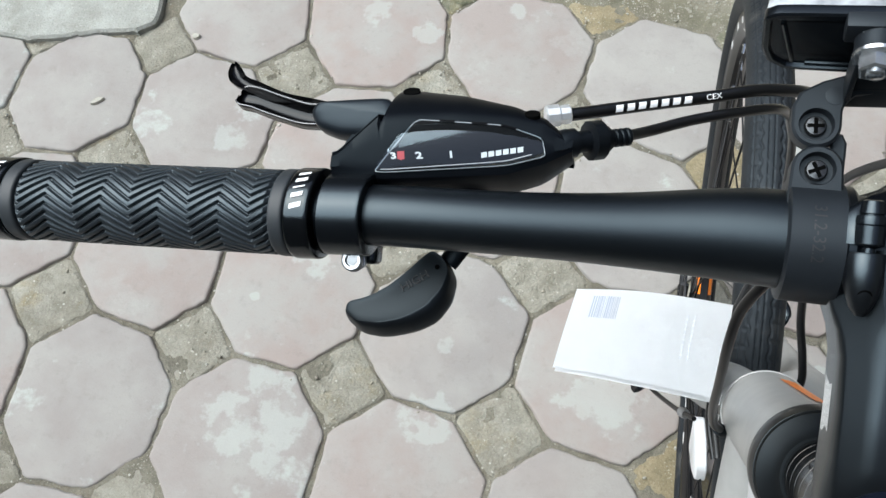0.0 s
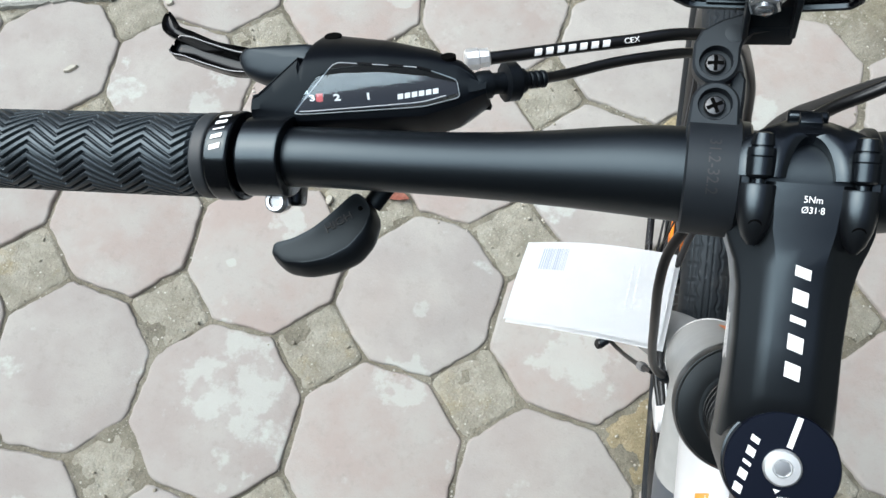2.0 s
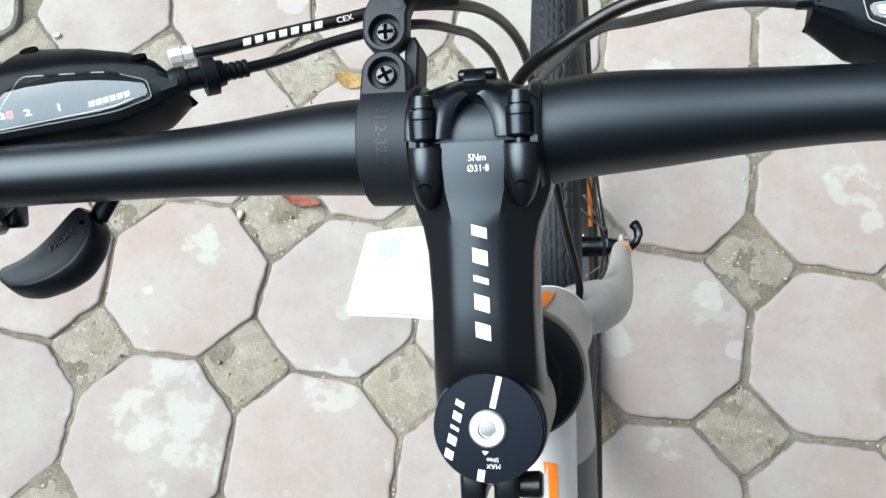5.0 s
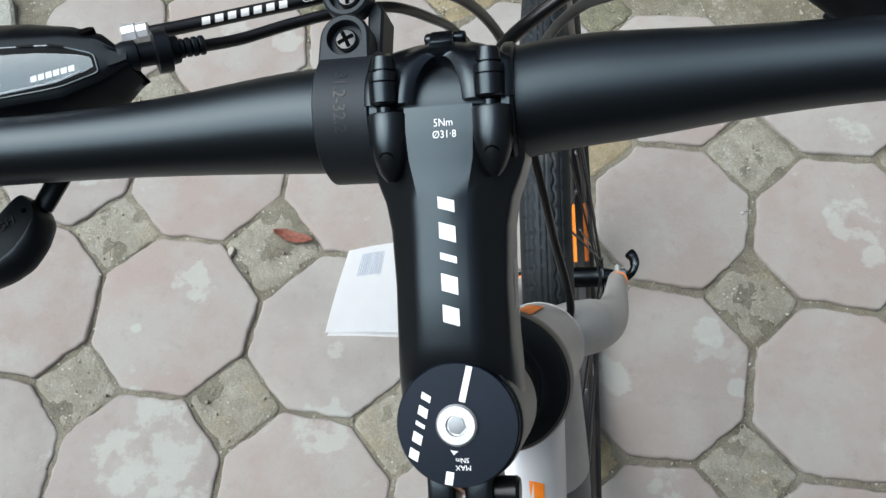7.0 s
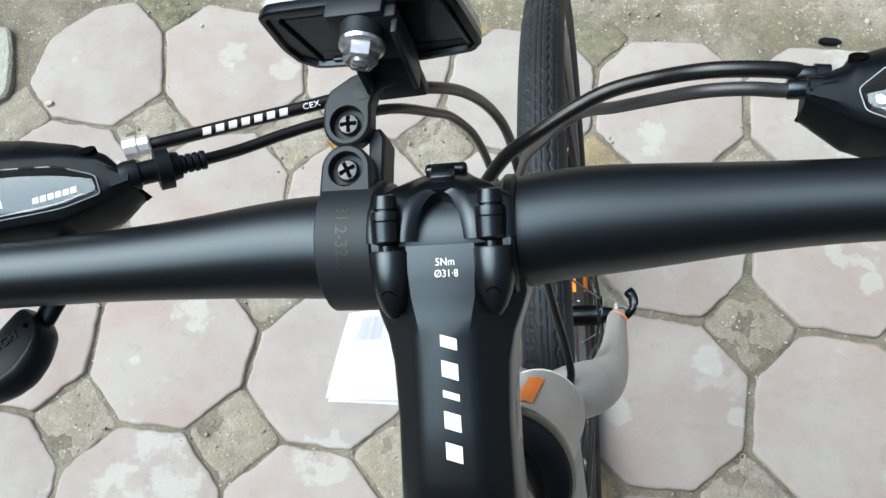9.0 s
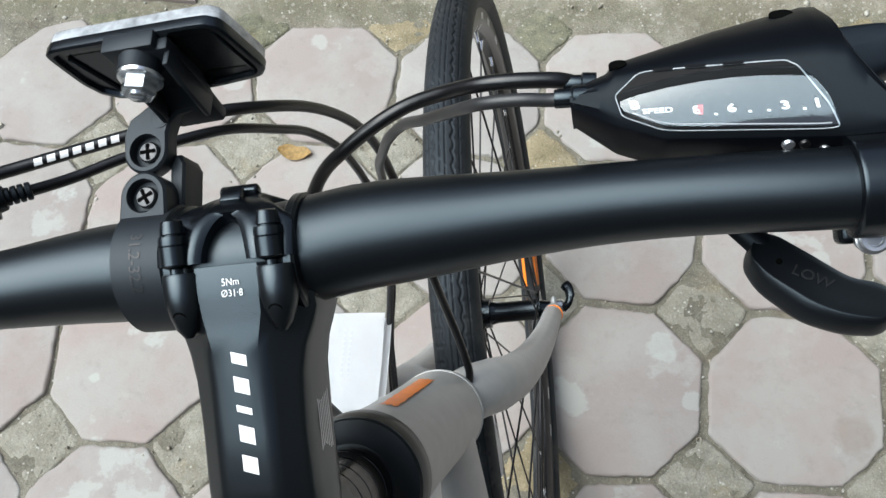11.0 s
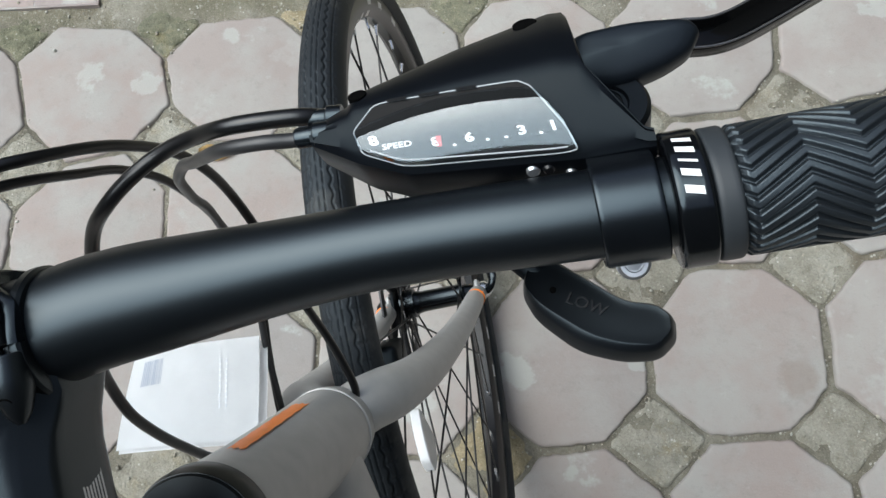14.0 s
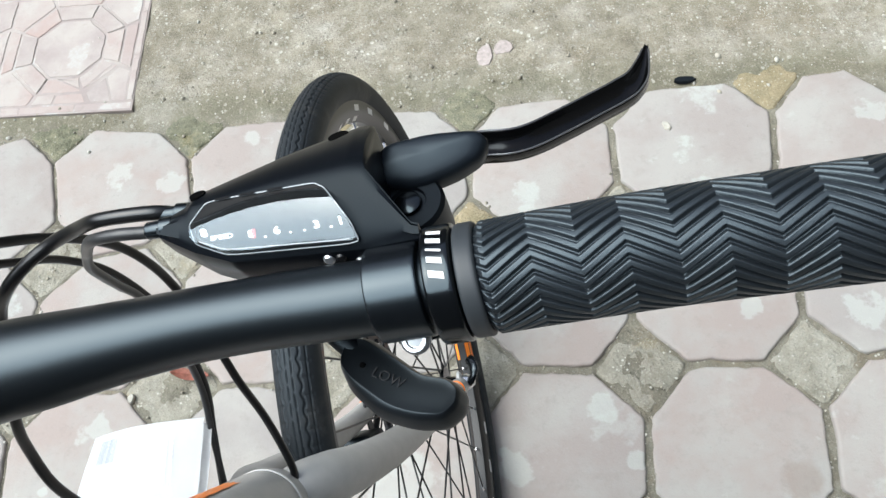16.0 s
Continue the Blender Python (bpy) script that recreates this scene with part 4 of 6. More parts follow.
shifter(-1,
        rear=[(106, 37), (115, 31.5), (127.5, 26), (172, 17.5), (188, 17)],
        front=[(106, 42), (109.5, 43), (116.3, 48.5), (128, 53), (146, 56.4), (165, 58.6), (171.2, 58.8), (172, 56), (172.6, 40), (186, 25), (188, 24)],
        front_z=[(106, 1040), (116, 1041), (146, 1041), (171.2, 1039.5), (172, 1041), (172.6, 1049), (173.2, 1060), (188, 1060)],
        win=WIN_L,
        spec=dict(label="black brake and shift unit for three chainrings", bend=(0.0, 0.014), lens=(140, 36.6, -0.10), skew=-0.19,
                  texts=[("3", (166.3, 25.6), 2.2, -0.1, M_WHITE), ("2", (157.5, 27.1), 2.3, -0.1, M_WHITE), ("1", (146.6, 29.1), 2.3, 0, M_WHITE)],
                  bars=[[(165.2, 27.3), (162.8, 27.8), (162.4, 25.2), (163.6, 24.7), (164.8, 24.9)]] +
                       [[(136.2 - 2.42 * i, 29.5 + 0.72 * i + 0.15), (134.3 - 2.42 * i, 30.1 + 0.72 * i + 0.15), (134.5 - 2.42 * i, 32.0 + 0.72 * i), (136.4 - 2.42 * i, 31.4 + 0.72 * i)] for i in range(6)],
                  slots=[(128, 41.0), (138, 40.3), (149, 39.4)],
                  holes=[(121, 48.6, 0.0028), (167, 55.6, 0.0033)],
                  clamp=(172, 187.5), clamp_r=0.0145, thumb_dy=1.5, thumb_tilt=-0.04, bolt=(179.8, -4.6, 1022.5), pivot=(183, 38, 1029),
                  crease=50.0, paddle=[(174, 50.5), (175.5, 55.5), (179, 58), (195, 56.5), (208, 55), (210.6, 51.3), (207.5, 46.3), (198.5, 43.6), (183, 43.4), (176.3, 45.5)],
                  lever=[(180, 47, 1025), (196, 55, 1020.5), (211.3, 58.8, 1017), (221.1, 59.9, 1015.5), (229.9, 62.3, 1014.5), (239, 65.2, 1013.5), (247.5, 68.2, 1012.5), (253.5, 69.4, 1012), (256.4, 70.4, 1011.8)],
                  lever_w=[(0, 0.75), (0.3, 0.86), (0.86, 0.88), (0.92, 0.8), (0.96, 0.66), (0.985, 0.45), (1.0, 0.15)],
                  tip=[((212, 66.6), (212, 64.6), 1014.6), ((222.6, 68.7), (222.6, 66), 1013.8), ((232.8, 70.5), (235.2, 65.8), 1013.4), ((240.6, 73.1), (240.9, 67.0), 1013.2), ((247.4, 75.7), (246.2, 68.7), 1013.2), ((252.4, 77.2), (251.9, 70.6), 1013.2),
                       ((255.2, 78.7), (257.1, 72.6), 1013.3), ((256.5, 80.2), (260.1, 74.1), 1013.5), ((257.8, 81.8), (262.2, 75.8), 1013.5), ((260, 84.1), (263.8, 79.3), 1013.6), ((261.6, 85.2), (263.9, 83), 1013.6), ((262.4, 85.3), (263.3, 84.5), 1013.6)],
                  thumb=[(156.5, 5.5), (149, 1), (145.3, -5), (145.8, -14), (150, -21.5), (157, -26), (169, -29.6), (178.5, -29), (185.5, -24.5), (185.5, -19), (177, -16), (168.5, -9)], thumb_z=1012.5,
                  thumb_face=[(153, -1), (160.5, -10.5), (169, -18.5), (180, -22)], dot=1, thumb_text=("HIGH", 159.5, -9.5, 37), arm=[(140, 24, 1016), (143, 12, 1012), (150, 1, 1009)]))


def mark_print(quads, where, parent):
    """A maker's mark drawn as plain slanted blocks, each a print of its own."""
    for q in quads:
        quad_print("mark_block", [q], where, M_WHITE, parent, "white block of a maker's mark")


# ---- stem ----
STEM_D = Vector((0, -0.911, -0.413)).normalized()
STEM_N = Vector((0, -0.413, 0.911)).normalized()
BAR0 = Vector((0, 0.0143, 1.0307))


def st(x, s, n):
    """A point of the stem: across, back along it from the bar, and above its axis (mm)."""
    return BAR0 + Vector((x / 1000, 0, 0)) + STEM_D * (s / 1000) + STEM_N * (n / 1000)


def squircle(w, h, top_flat, k=40, e=3.2):
    """A rounded box section with a flat top of the given half width."""
    out = []
    for i in range(k):
        a = 2 * math.pi * i / k
        c, s = math.cos(a), math.sin(a)
        x = w * math.copysign(abs(c) ** (2 / e), c)
        y = h * math.copysign(abs(s) ** (2 / e), s)
        if y > 0 and abs(x) > top_flat:
            y = min(y, h - (abs(x) - top_flat) * 0.75)
        out.append((x, y))
    return out


STEM = new("stem")
STEM.parent = BIKE
STEM["label"] = "black forged alloy stem with white print"
bm = bmesh.new()
rings = []
for s, w, h, tf, e in ((0.6, 21.6, 19.6, 9, 5.0), (4, 21.8, 19.8, 9, 5.0), (10, 22.4, 19.8, 8.5, 4.6), (15, 22.6, 19.6, 7.8, 4.4), (20, 21.0, 19.4, 7.4, 4.2), (26, 18.8, 19.2, 7.2, 4.0), (34, 17.4, 19.0, 7.2, 3.8), (50, 16.8, 19.0, 7.4, 3.8), (66, 17.2, 19.0, 7.8, 3.6), (71, 17.6, 18.2, 8.4, 3.4), (76, 18.0, 16.6, 10, 3.2), (84, 18.2, 12.5, 11, 3.2)):
    rings.append([bm.verts.new(st(x, s, y)) for x, y in squircle(w, h, tf, 48, e)])
for a, b in zip(rings, rings[1:]):
    for k in range(48):
        bm.faces.new((a[k], a[(k + 1) % 48], b[(k + 1) % 48], b[k]))
bm.faces.new(rings[0][::-1])
bm.faces.new(rings[-1])
STEER_A = Vector((0, -0.350, 0.937)).normalized()
CAP_C = Vector((0.0012, -0.0738, 1.0112))
lathe(bm, [(-0.042, 0.0165), (-0.040, 0.0182), (-0.006, 0.0182), (-0.0035, 0.0178), (-0.003, 0.017)], CAP_C, STEER_A, 48)
part("stem_body", bm, M_STEM, STEM, angle=32)
# rear clamp ears with the pinch bolt
for x0, x1 in ((-9.5, -1.3), (1.3, 9.5)):
    bm = bmesh.new()
    m = Matrix.Identity(4)
    m.col[0][:3], m.col[1][:3], m.col[2][:3] = (1, 0, 0), tuple(STEM_D), tuple(STEM_N)
    m.translation = st((x0 + x1) / 2, 109, 1)
    box(bm, ((x1 - x0) / 1000, 0.012, 0.028), m, 0.002, 3)
    part("clamp_ear", bm, M_STEM, STEM)
turned("pinch_bolt", [(-0.004, 0.0042), (0.0055, 0.0044), (0.0065, 0.0036)], st(10, 110, 8), (1, 0, 0), M_DARKSTEEL, STEM, seg=20)
M_COPPER = material("copper_grease", (0.45, 0.2, 0.09), 0.4, 0.7)
bm = bmesh.new()
m = Matrix.Identity(4)
m.translation = st(0, 108, 9)
box(bm, (0.0018, 0.004, 0.02), m)
part("gap_shim", bm, M_COPPER, STEM)

# faceplate: a curved plate with an arched opening at its top
def fp(x, ph, r):
    return BAR0 + Vector((x / 1000, 0, 0)) + STEM_N * (math.cos(ph) * r / 1000) - STEM_D * (math.sin(ph) * r / 1000)


def arch_edge(deg):
    """Half width of the arched opening at an angle from the plate's top or bottom edge."""
    d = min(deg, 180 - deg)
    return 7.0 * math.sqrt(1 - (d / 46.0) ** 1.5) if d < 46 else 0.0


def plate_half(deg):
    """Half width of the plate: full at its bolts, waisted towards the crown."""
    d = min(deg, 180 - deg)
    return smooth_table([(0, 20.8), (30, 20.6), (38, 19.6), (46, 16.6), (62, 10.4), (76, 7.0), (90, 6.4)], d)


bm = bmesh.new()
for sx in (-1, 1):
    rows = []
    degs = [2 + 40 * k / 20 for k in range(20)] + [42 + 4.0 * k / 12 for k in range(12)] + [46 + 88 * k / 24 for k in range(25)] + [134 + 4.0 * k / 12 for k in range(1, 13)] + [138 + 40 * k / 20 for k in range(1, 21)]
    for dg in degs:
        x0 = arch_edge(dg)
        row_o, row_i = [], []
        for k in range(11):
            f = k / 10
            x = x0 + (plate_half(dg) - x0) * f
            bulge = 0.7 * math.exp(-((x - 14.6) / 4.5) ** 2)
            e_arch = math.sqrt((x / 7.0) ** 2 + (min(dg, 180 - dg) / 46.0) ** 2)
            bulge += 0.7 * max(0.0, 1 - ((e_arch - 1.3) / 0.4) ** 2)
            soft = 0.7 * (max(0.0, 1 - k / 1.5) if x0 > 0 else 0) + 0.8 * max(0.0, (k - 9) / 1.0)
            row_o.append(bm.verts.new(fp(sx * x, radians(dg), 20.2 + bulge - soft)))
            row_i.append(bm.verts.new(fp(sx * x, radians(dg), 16.3)))
        rows.append((row_o, row_i))
    for (o0, i0), (o1, i1) in zip(rows, rows[1:]):
        for k in range(10):
            bm.faces.new((o0[k], o0[k + 1], o1[k + 1], o1[k]))
            bm.faces.new((i0[k], i1[k], i1[k + 1], i0[k + 1]))
        bm.faces.new((o0[0], o1[0], i1[0], i0[0]))
        bm.faces.new((o0[10], i0[10], i1[10], o1[10]))
    for o0, i0 in (rows[0], rows[-1]):
        for k in range(10):
            bm.faces.new((o0[k], i0[k], i0[k + 1], o0[k + 1]))
part("faceplate", bm, M_GLOSSBODY, STEM, "black clamp plate with an arched cut-out", angle=50)
for sx in (-1, 1):
    turned("clamp_cheek", [(0.0162, 0.0166), (0.0165, 0.0180), (0.0174, 0.0188), (0.0196, 0.0188), (0.0205, 0.0180), (0.0208, 0.0166)], BAR0, (sx, 0, 0), M_STEM, STEM, seg=56)
for sx in (-14.6, 14.6):
    turned("bolt_boss", [(0, 0.0054), (0.0006, 0.0058), (0.0085, 0.0056), (0.0125, 0.0047), (0.0165, 0.0032), (0.019, 0.0012)], st(sx, 1.6, 17.0), STEM_D, M_STEM, STEM, seg=28)
    turned("faceplate_bolt", [(-0.0140, 0.0022), (-0.0136, 0.0030), (-0.0100, 0.0036), (-0.0097, 0.0031), (-0.0094, 0.0031), (-0.0092, 0.0041), (-0.0080, 0.0043), (-0.0068, 0.0043), (-0.0066, 0.0040), (-0.0063, 0.0043), (-0.001, 0.0042), (-0.0004, 0.0037), (0.0002, 0.0019), (0.0026, 0.0019)], st(sx, 0, 20.0), STEM_D, M_GLOSSBODY, STEM, seg=28, label="glossy black clamp bolt")
    # flat black disc painted for the shade inside the bolt hole
    turned("bolt_hole", [(-0.0006, 0.0021), (0.0002, 0.0021), (0.0003, 0.0019)], st(sx, 14.2, 20.9), (STEM_N * 0.85 + STEM_D * 0.5), M_HOLE, STEM, seg=16)
    turned("lower_bolt", [(-0.0165, 0.0034), (-0.0085, 0.0052), (-0.001, 0.0055), (0.002, 0.0035)], st(sx, 0, -21.4), STEM_D, M_GLOSSBODY, STEM, seg=20)
# small raised pad at the crown of the arch
bm = bmesh.new()
m = Matrix.Identity(4)
dv = (STEM_N * math.cos(radians(66)) - STEM_D * math.sin(radians(66)))
pv = (STEM_N * math.cos(radians(40)) - STEM_D * math.sin(radians(40)))
wv = Vector((1, 0, 0)).cross(pv)
m.col[0][:3], m.col[1][:3], m.col[2][:3] = (1, 0, 0), tuple(wv), tuple(pv)
m.translation = BAR0 + dv * 0.0208
box(bm, (0.0068, 0.0052, 0.0044), m, 0.0007, 2)
dv = (STEM_N * math.cos(radians(82)) - STEM_D * math.sin(radians(82)))
m.translation = BAR0 + dv * 0.0212
box(bm, (0.0125, 0.0034, 0.004), m, 0.0012, 3)
part("crown_pad", bm, M_GLOSSBODY, STEM)

# print on the stem
text("lettering", "5Nm", 0.0030, plane_at(st(1.4, 5.4, 20.0), (1, 0.0, 0), -STEM_D), M_WHITE, STEM, "white torque figure", sx=0.9)
text("lettering", "\u00d831\u00b78", 0.0029, plane_at(st(1.6, 8.6, 20.0), (1, 0.0, 0), -STEM_D), M_WHITE, STEM, "white diameter figure", sx=0.9)
mark_print(slanted_blocks(0.0345, 0.0046, gap=0.12), plane_at(st(1.0, 43.2, 19.25), STEM_D, (1, 0, 0)), STEM)
for sx in (-1, 1):
    quads = [[(-0.0085 + 0.0015 * i, -0.0125 + 0.0006 * i), (-0.0085 + 0.0015 * i + 0.0009, -0.0125 + 0.0006 * i), (-0.0085 + 0.0015 * i + 0.0009, 0.0085 + 0.0006 * i), (-0.0085 + 0.0015 * i, 0.0085 + 0.0006 * i)] for i in range(7)]
    quad_print("side_stripes", quads, plane_at(st(sx * 17.0, 52, 1.5), STEM_N, STEM_D), M_WHITE, STEM, "fine white side stripes")

# top cap, its bolt and print
turned("top_cap", [(-0.004, 0.0168), (-0.0032, 0.0172), (0.0004, 0.0172), (0.0009, 0.0168)], CAP_C, STEER_A, M_CAP, STEM, seg=64, label="black top cap with white print")
cap_u = Vector((1, 0, 0))
cap_v = STEER_A.cross(cap_u)
capp = plane_at(CAP_C + STEER_A * 0.00105, cap_u, cap_v)
a0 = radians(12)
cb = turned("cap_bolt", [(-0.001, 0.0058), (0.0012, 0.0058), (0.0018, 0.0052), (0.0019, 0.0030), (0.0008, 0.0028)], CAP_C + STEER_A * 0.0006, STEER_A, material("satin_silver", (0.6, 0.61, 0.61), 0.42, 0.85, 0.5), STEM, seg=40, label="satin silver cap bolt")
turned("socket", [(0, 0.0026), (0.0002, 0.0026), (0.00025, 0.0022)], CAP_C + STEER_A * 0.0018, STEER_A, material("socket_grey", (0.25, 0.26, 0.27), 0.4, 0.8), STEM, seg=6)


def rot(q, deg):
    c, s = math.cos(radians(deg)), math.sin(radians(deg))
    return [(a * c - b * s, a * s + b * c) for a, b in q]


quad_print("cap_line", [rot([(-0.0009, 0.0065), (0.0009, 0.0065), (0.0009, 0.0165), (-0.0009, 0.0165)], -14), rot([(-0.0011, -0.0166), (0.0011, -0.0166), (0.0011, -0.013), (-0.0011, -0.013)], -10)], capp, M_WHITE, STEM, "white index line")
quad_print("cap_arrow", [rot([(-0.0011, -0.0071), (0.0011, -0.0071), (0, -0.0083)], -8)], capp, M_WHITE, STEM)
mark_print([rot(q, -104) for q in slanted_blocks(0.0185, 0.0028)], lambda a, b: capp(a - 0.0105, b - 0.0005), STEM)
text("lettering", "MAX", 0.0021, lambda a, b: capp(-a * 0.98 + 0.0014, -b - 0.0116), M_WHITE, STEM, "small white print")
text("lettering", "5Nm", 0.0019, lambda a, b: capp(-a * 0.98 + 0.0012, -b - 0.0096), M_WHITE, STEM, "small white print")

# ---- reflector with its clamp on the bar ----
M_BRACKET = material("bracket_plastic", (0.0085, 0.0102, 0.0128), 0.5, 0.0, 0.35, var=0.12, scale=90, bump=0.04, bump_scale=1800, tint=(0.8, 0.92, 1.0))
REF = new("front_reflector")
REF.parent = BIKE
REF["label"] = "clear front reflector on a black plastic bracket"
bm = bmesh.new()
SEG = 56
rs = []
for a, r in ((-36.6, 18.6), (-36.0, 19.6), (-20.2, 19.6), (-19.4, 18.6)):
    rs.append([bm.verts.new(on_bar(a / 1000, 2 * math.pi * k / SEG, r / 1000)) for k in range(SEG)])
for p, q in zip(rs, rs[1:]):
    for k in range(SEG):
        bm.faces.new((p[k], p[(k + 1) % SEG], q[(k + 1) % SEG], q[k]))
bm.faces.new(rs[0][::-1])
bm.faces.new(rs[-1])
part("bar_clamp", bm, M_BRACKET, REF, angle=50)


text("lettering", "31.2-32.2", 0.0052, lambda u, v: on_bar(-0.0282 + v, radians(-16) - u / 0.0199, 0.0198), M_EMBOSS, REF, "moulded size figures", sx=0.95)
M_SCREW = material("dark_screw_steel", (0.05, 0.052, 0.055), 0.25, 0.8)
# two ears with cross-head screws
EAR_N = Vector((0, -0.22, 0.97)).normalized()
EAR_V = Vector((0, 0.97, 0.22)).normalized()


def ear(name, cx, cy, cz, outline, thick, parent, hole=None):
    """A rounded lug; hole: radius and depth of a round recess in its top."""
    b = bmesh.new()
    o = V(cx, cy, cz)
    at = lambda x, y, h: o + Vector((x / 1000, 0, 0)) + EAR_V * (y / 1000) + EAR_N * (h / 1000)
    rings_ = loft(b, outline, ((-thick, 0.6), (-thick + 1, 0), (-0.8, 0), (0.0, 0.8)), at)
    if hole:
        r_, depth = hole
        b.faces.remove([f for f in b.faces if set(f.verts) == set(rings_[-1])][0])
        wall = [[b.verts.new(at(r_ * k_ * math.cos(2 * math.pi * q / 28), r_ * k_ * math.sin(2 * math.pi * q / 28), h)) for q in range(28)] for h, k_ in ((0, 1.0), (-0.5, 0.95), (-depth, 0.93))]
        es = [b.edges.new((wall[0][q], wall[0][(q + 1) % 28])) for q in range(28)]
        es += [b.edges.get((rings_[-1][q], rings_[-1][(q + 1) % len(outline)])) for q in range(len(outline))]
        bmesh.ops.triangle_fill(b, use_beauty=True, edges=es)
        for p, q_ in zip(wall, wall[1:]):
            for k in range(28):
                b.faces.new((p[k], p[(k + 1) % 28], q_[(k + 1) % 28], q_[k]))
        b.faces.new(wall[-1])
    return part(name, b, M_BRACKET, parent, angle=40)


def circle(r, n=28, cx=0.0, cy=0.0, a0_=0.0, a1_=2 * math.pi):
    return [(cx + r * math.cos(a0_ + (a1_ - a0_) * k / n), cy + r * math.sin(a0_ + (a1_ - a0_) * k / n)) for k in range(n + (0 if abs(a1_ - a0_ - 2 * math.pi) < 1e-6 else 1))]


lower = circle(7.6, 20, 0, 0, 0, math.pi) + [(-8.0, -6), (-8.3, -16), (8.0, -16), (7.8, -6)]
ear("ear", -28.9, 31.5, 1048.6, lower, 9, REF, (5.4, 3.4))
upper = circle(7.4, 20, 0, 0, math.pi, 2 * math.pi) + [(7.4, 5), (8.5, 8.5), (11, 10.5), (19, 11.5), (20.5, 13.5), (18.5, 17), (8, 17), (1, 14.5), (-5.5, 10.5), (-7.4, 6)]
ear("arm", -29.6, 47.0, 1049.2, upper, 7, REF, (5.4, 3.4))
ear("hinge_block", -21.8, 41.5, 1042.5, [(-2.5, -11), (2, -11), (2.5, 3), (1, 6), (-2.5, 6)], 13, REF)
for cy, cx, cz_, ang in ((31.5, -28.9, 1048.6, 25), (47.0, -29.6, 1049.2, 2)):
    o = V(cx, cy, cz_) - EAR_N * 0.0032
    turned("screw", [(0, 0.0034), (0.0009, 0.0034), (0.0016, 0.0029), (0.0019, 0.0012)], o, EAR_N, M_SCREW, REF, seg=24, label="dark steel cross-head screw")
    c, sn = math.cos(radians(ang)), math.sin(radians(ang))
    ux, uy = Vector((c, 0, 0)) + EAR_V * sn, Vector((-sn, 0, 0)) + EAR_V * c
    w = plane_at(o + EAR_N * 0.00197, ux, uy)
    # black quads paint the shade in the screw's cross recess
    quad_print("cross", [[(-0.0006, -0.0026), (0.0006, -0.0026), (0.0006, 0.0026), (-0.0006, 0.0026)], [(-0.0026, -0.0006), (-0.0006, -0.0006), (-0.0006, 0.0006), (-0.0026, 0.0006)], [(0.0006, -0.0006), (0.0026, -0.0006), (0.0026, 0.0006), (0.0006, 0.0006)]], w, M_HOLE, REF)
turned("round_mark", [(0, 0.0030), (0.0002, 0.0030), (0.00025, 0.0028)], V(-24.6, 56.4, 1051.3), EAR_N, M_BRACKET, REF, seg=28)
# reflector housing: a dished back with a clear lens in front
RU = Vector((0.996, -0.06, 0.079)).normalized()
RW = Vector((-0.161, -0.03, 0.985))
RW = (RW - RU * RW.dot(RU)).normalized()
RN = RU.cross(RW).normalized()
if RN.y > 0:
    RN = -RN
RC = V(-16.5, 67, 1067.8)


def rf(u, w, d):
    return RC + RU * (u / 1000) + RW * (w / 1000) + RN * (d / 1000)


shape = round_outline([(-32.6, -6), (-32.8, 9.5), (-29, 12), (21.5, 12), (26, 9), (28.6, -12.5), (25, -16.5), (8, -18.5), (-25, -17.5), (-30.5, -13)], 3, 0.2)
bm = bmesh.new()
loft(bm, shape, ((-2.2, 0.3), (-1.6, 0), (1.0, 0), (1.6, 0.7), (1.6, 2.0), (0.3, 2.6), (0.1, 5)), lambda x, y, h: rf(x, y, h))
part("housing", bm, M_GLOSSBODY, REF, "black plastic reflector housing", angle=40)
bm = bmesh.new()
loft(bm, shape, ((-2.3, 0.4), (-5.6, 0.7), (-6.6, 1.6), (-7.6, 4.5), (-8.2, 8)), lambda x, y, h: rf(x, y, h))
M_CLEARREF = material("clear_reflector", (0.40, 0.42, 0.44), 0.14, 0.2, 0.6, var=0.4, scale=260, bump=0.5, bump_scale=350)
part("reflector_lens", bm, M_CLEARREF, REF, "clear faceted reflector lens", angle=60)
# ribs moulded into the back of the housing
for u0, w0, u1, w1 in ((-27, 6, -23, -13.5), (-19, -14.5, 8, -15), (22, 8, 24.5, -12.5)):
    tube("back_rib", [rf(u0, w0, 0.4), rf(u1, w1, 0.4)], 0.0008, M_GLOSSBODY, REF, seg=8)
m = Matrix.Identity(4)
m.col[0][:3], m.col[1][:3], m.col[2][:3] = tuple(RU), tuple(RW), tuple(RU.cross(RW))
m.translation = rf(-1.6, 8.5, 3.0)
bm = bmesh.new()
box(bm, (0.017, 0.0085, 0.0055), m, 0.0008)
part("mount_pad", bm, M_BRACKET, REF)
turned("mount_boss", [(0.0, 0.0062), (0.0055, 0.0060), (0.006, 0.005)], rf(-1.0, 6.0, 5.0), RN, M_BRACKET, REF, seg=28)
# bracket leg from the arm to the housing
bm = bmesh.new()
ctr = [V(-14, 59.5, 1045), V(-14.5, 60.5, 1052), rf(1.6, -8, 4.6), rf(2.0, 9, 4.0)]
for i in range(3):
    p, q = ctr[i], ctr[i + 1]
    t = (q - p).normalized()
    sx = Vector((1, 0.0, 0.05)).normalized()
    nn = sx.cross(t).normalized()
    m = Matrix.Identity(4)
    m.col[0][:3], m.col[1][:3], m.col[2][:3] = tuple(sx), tuple(t), tuple(nn)
    m.translation = (p + q) / 2
    box(bm, (0.016, (q - p).length + 0.003, 0.0045), m, 0.001)
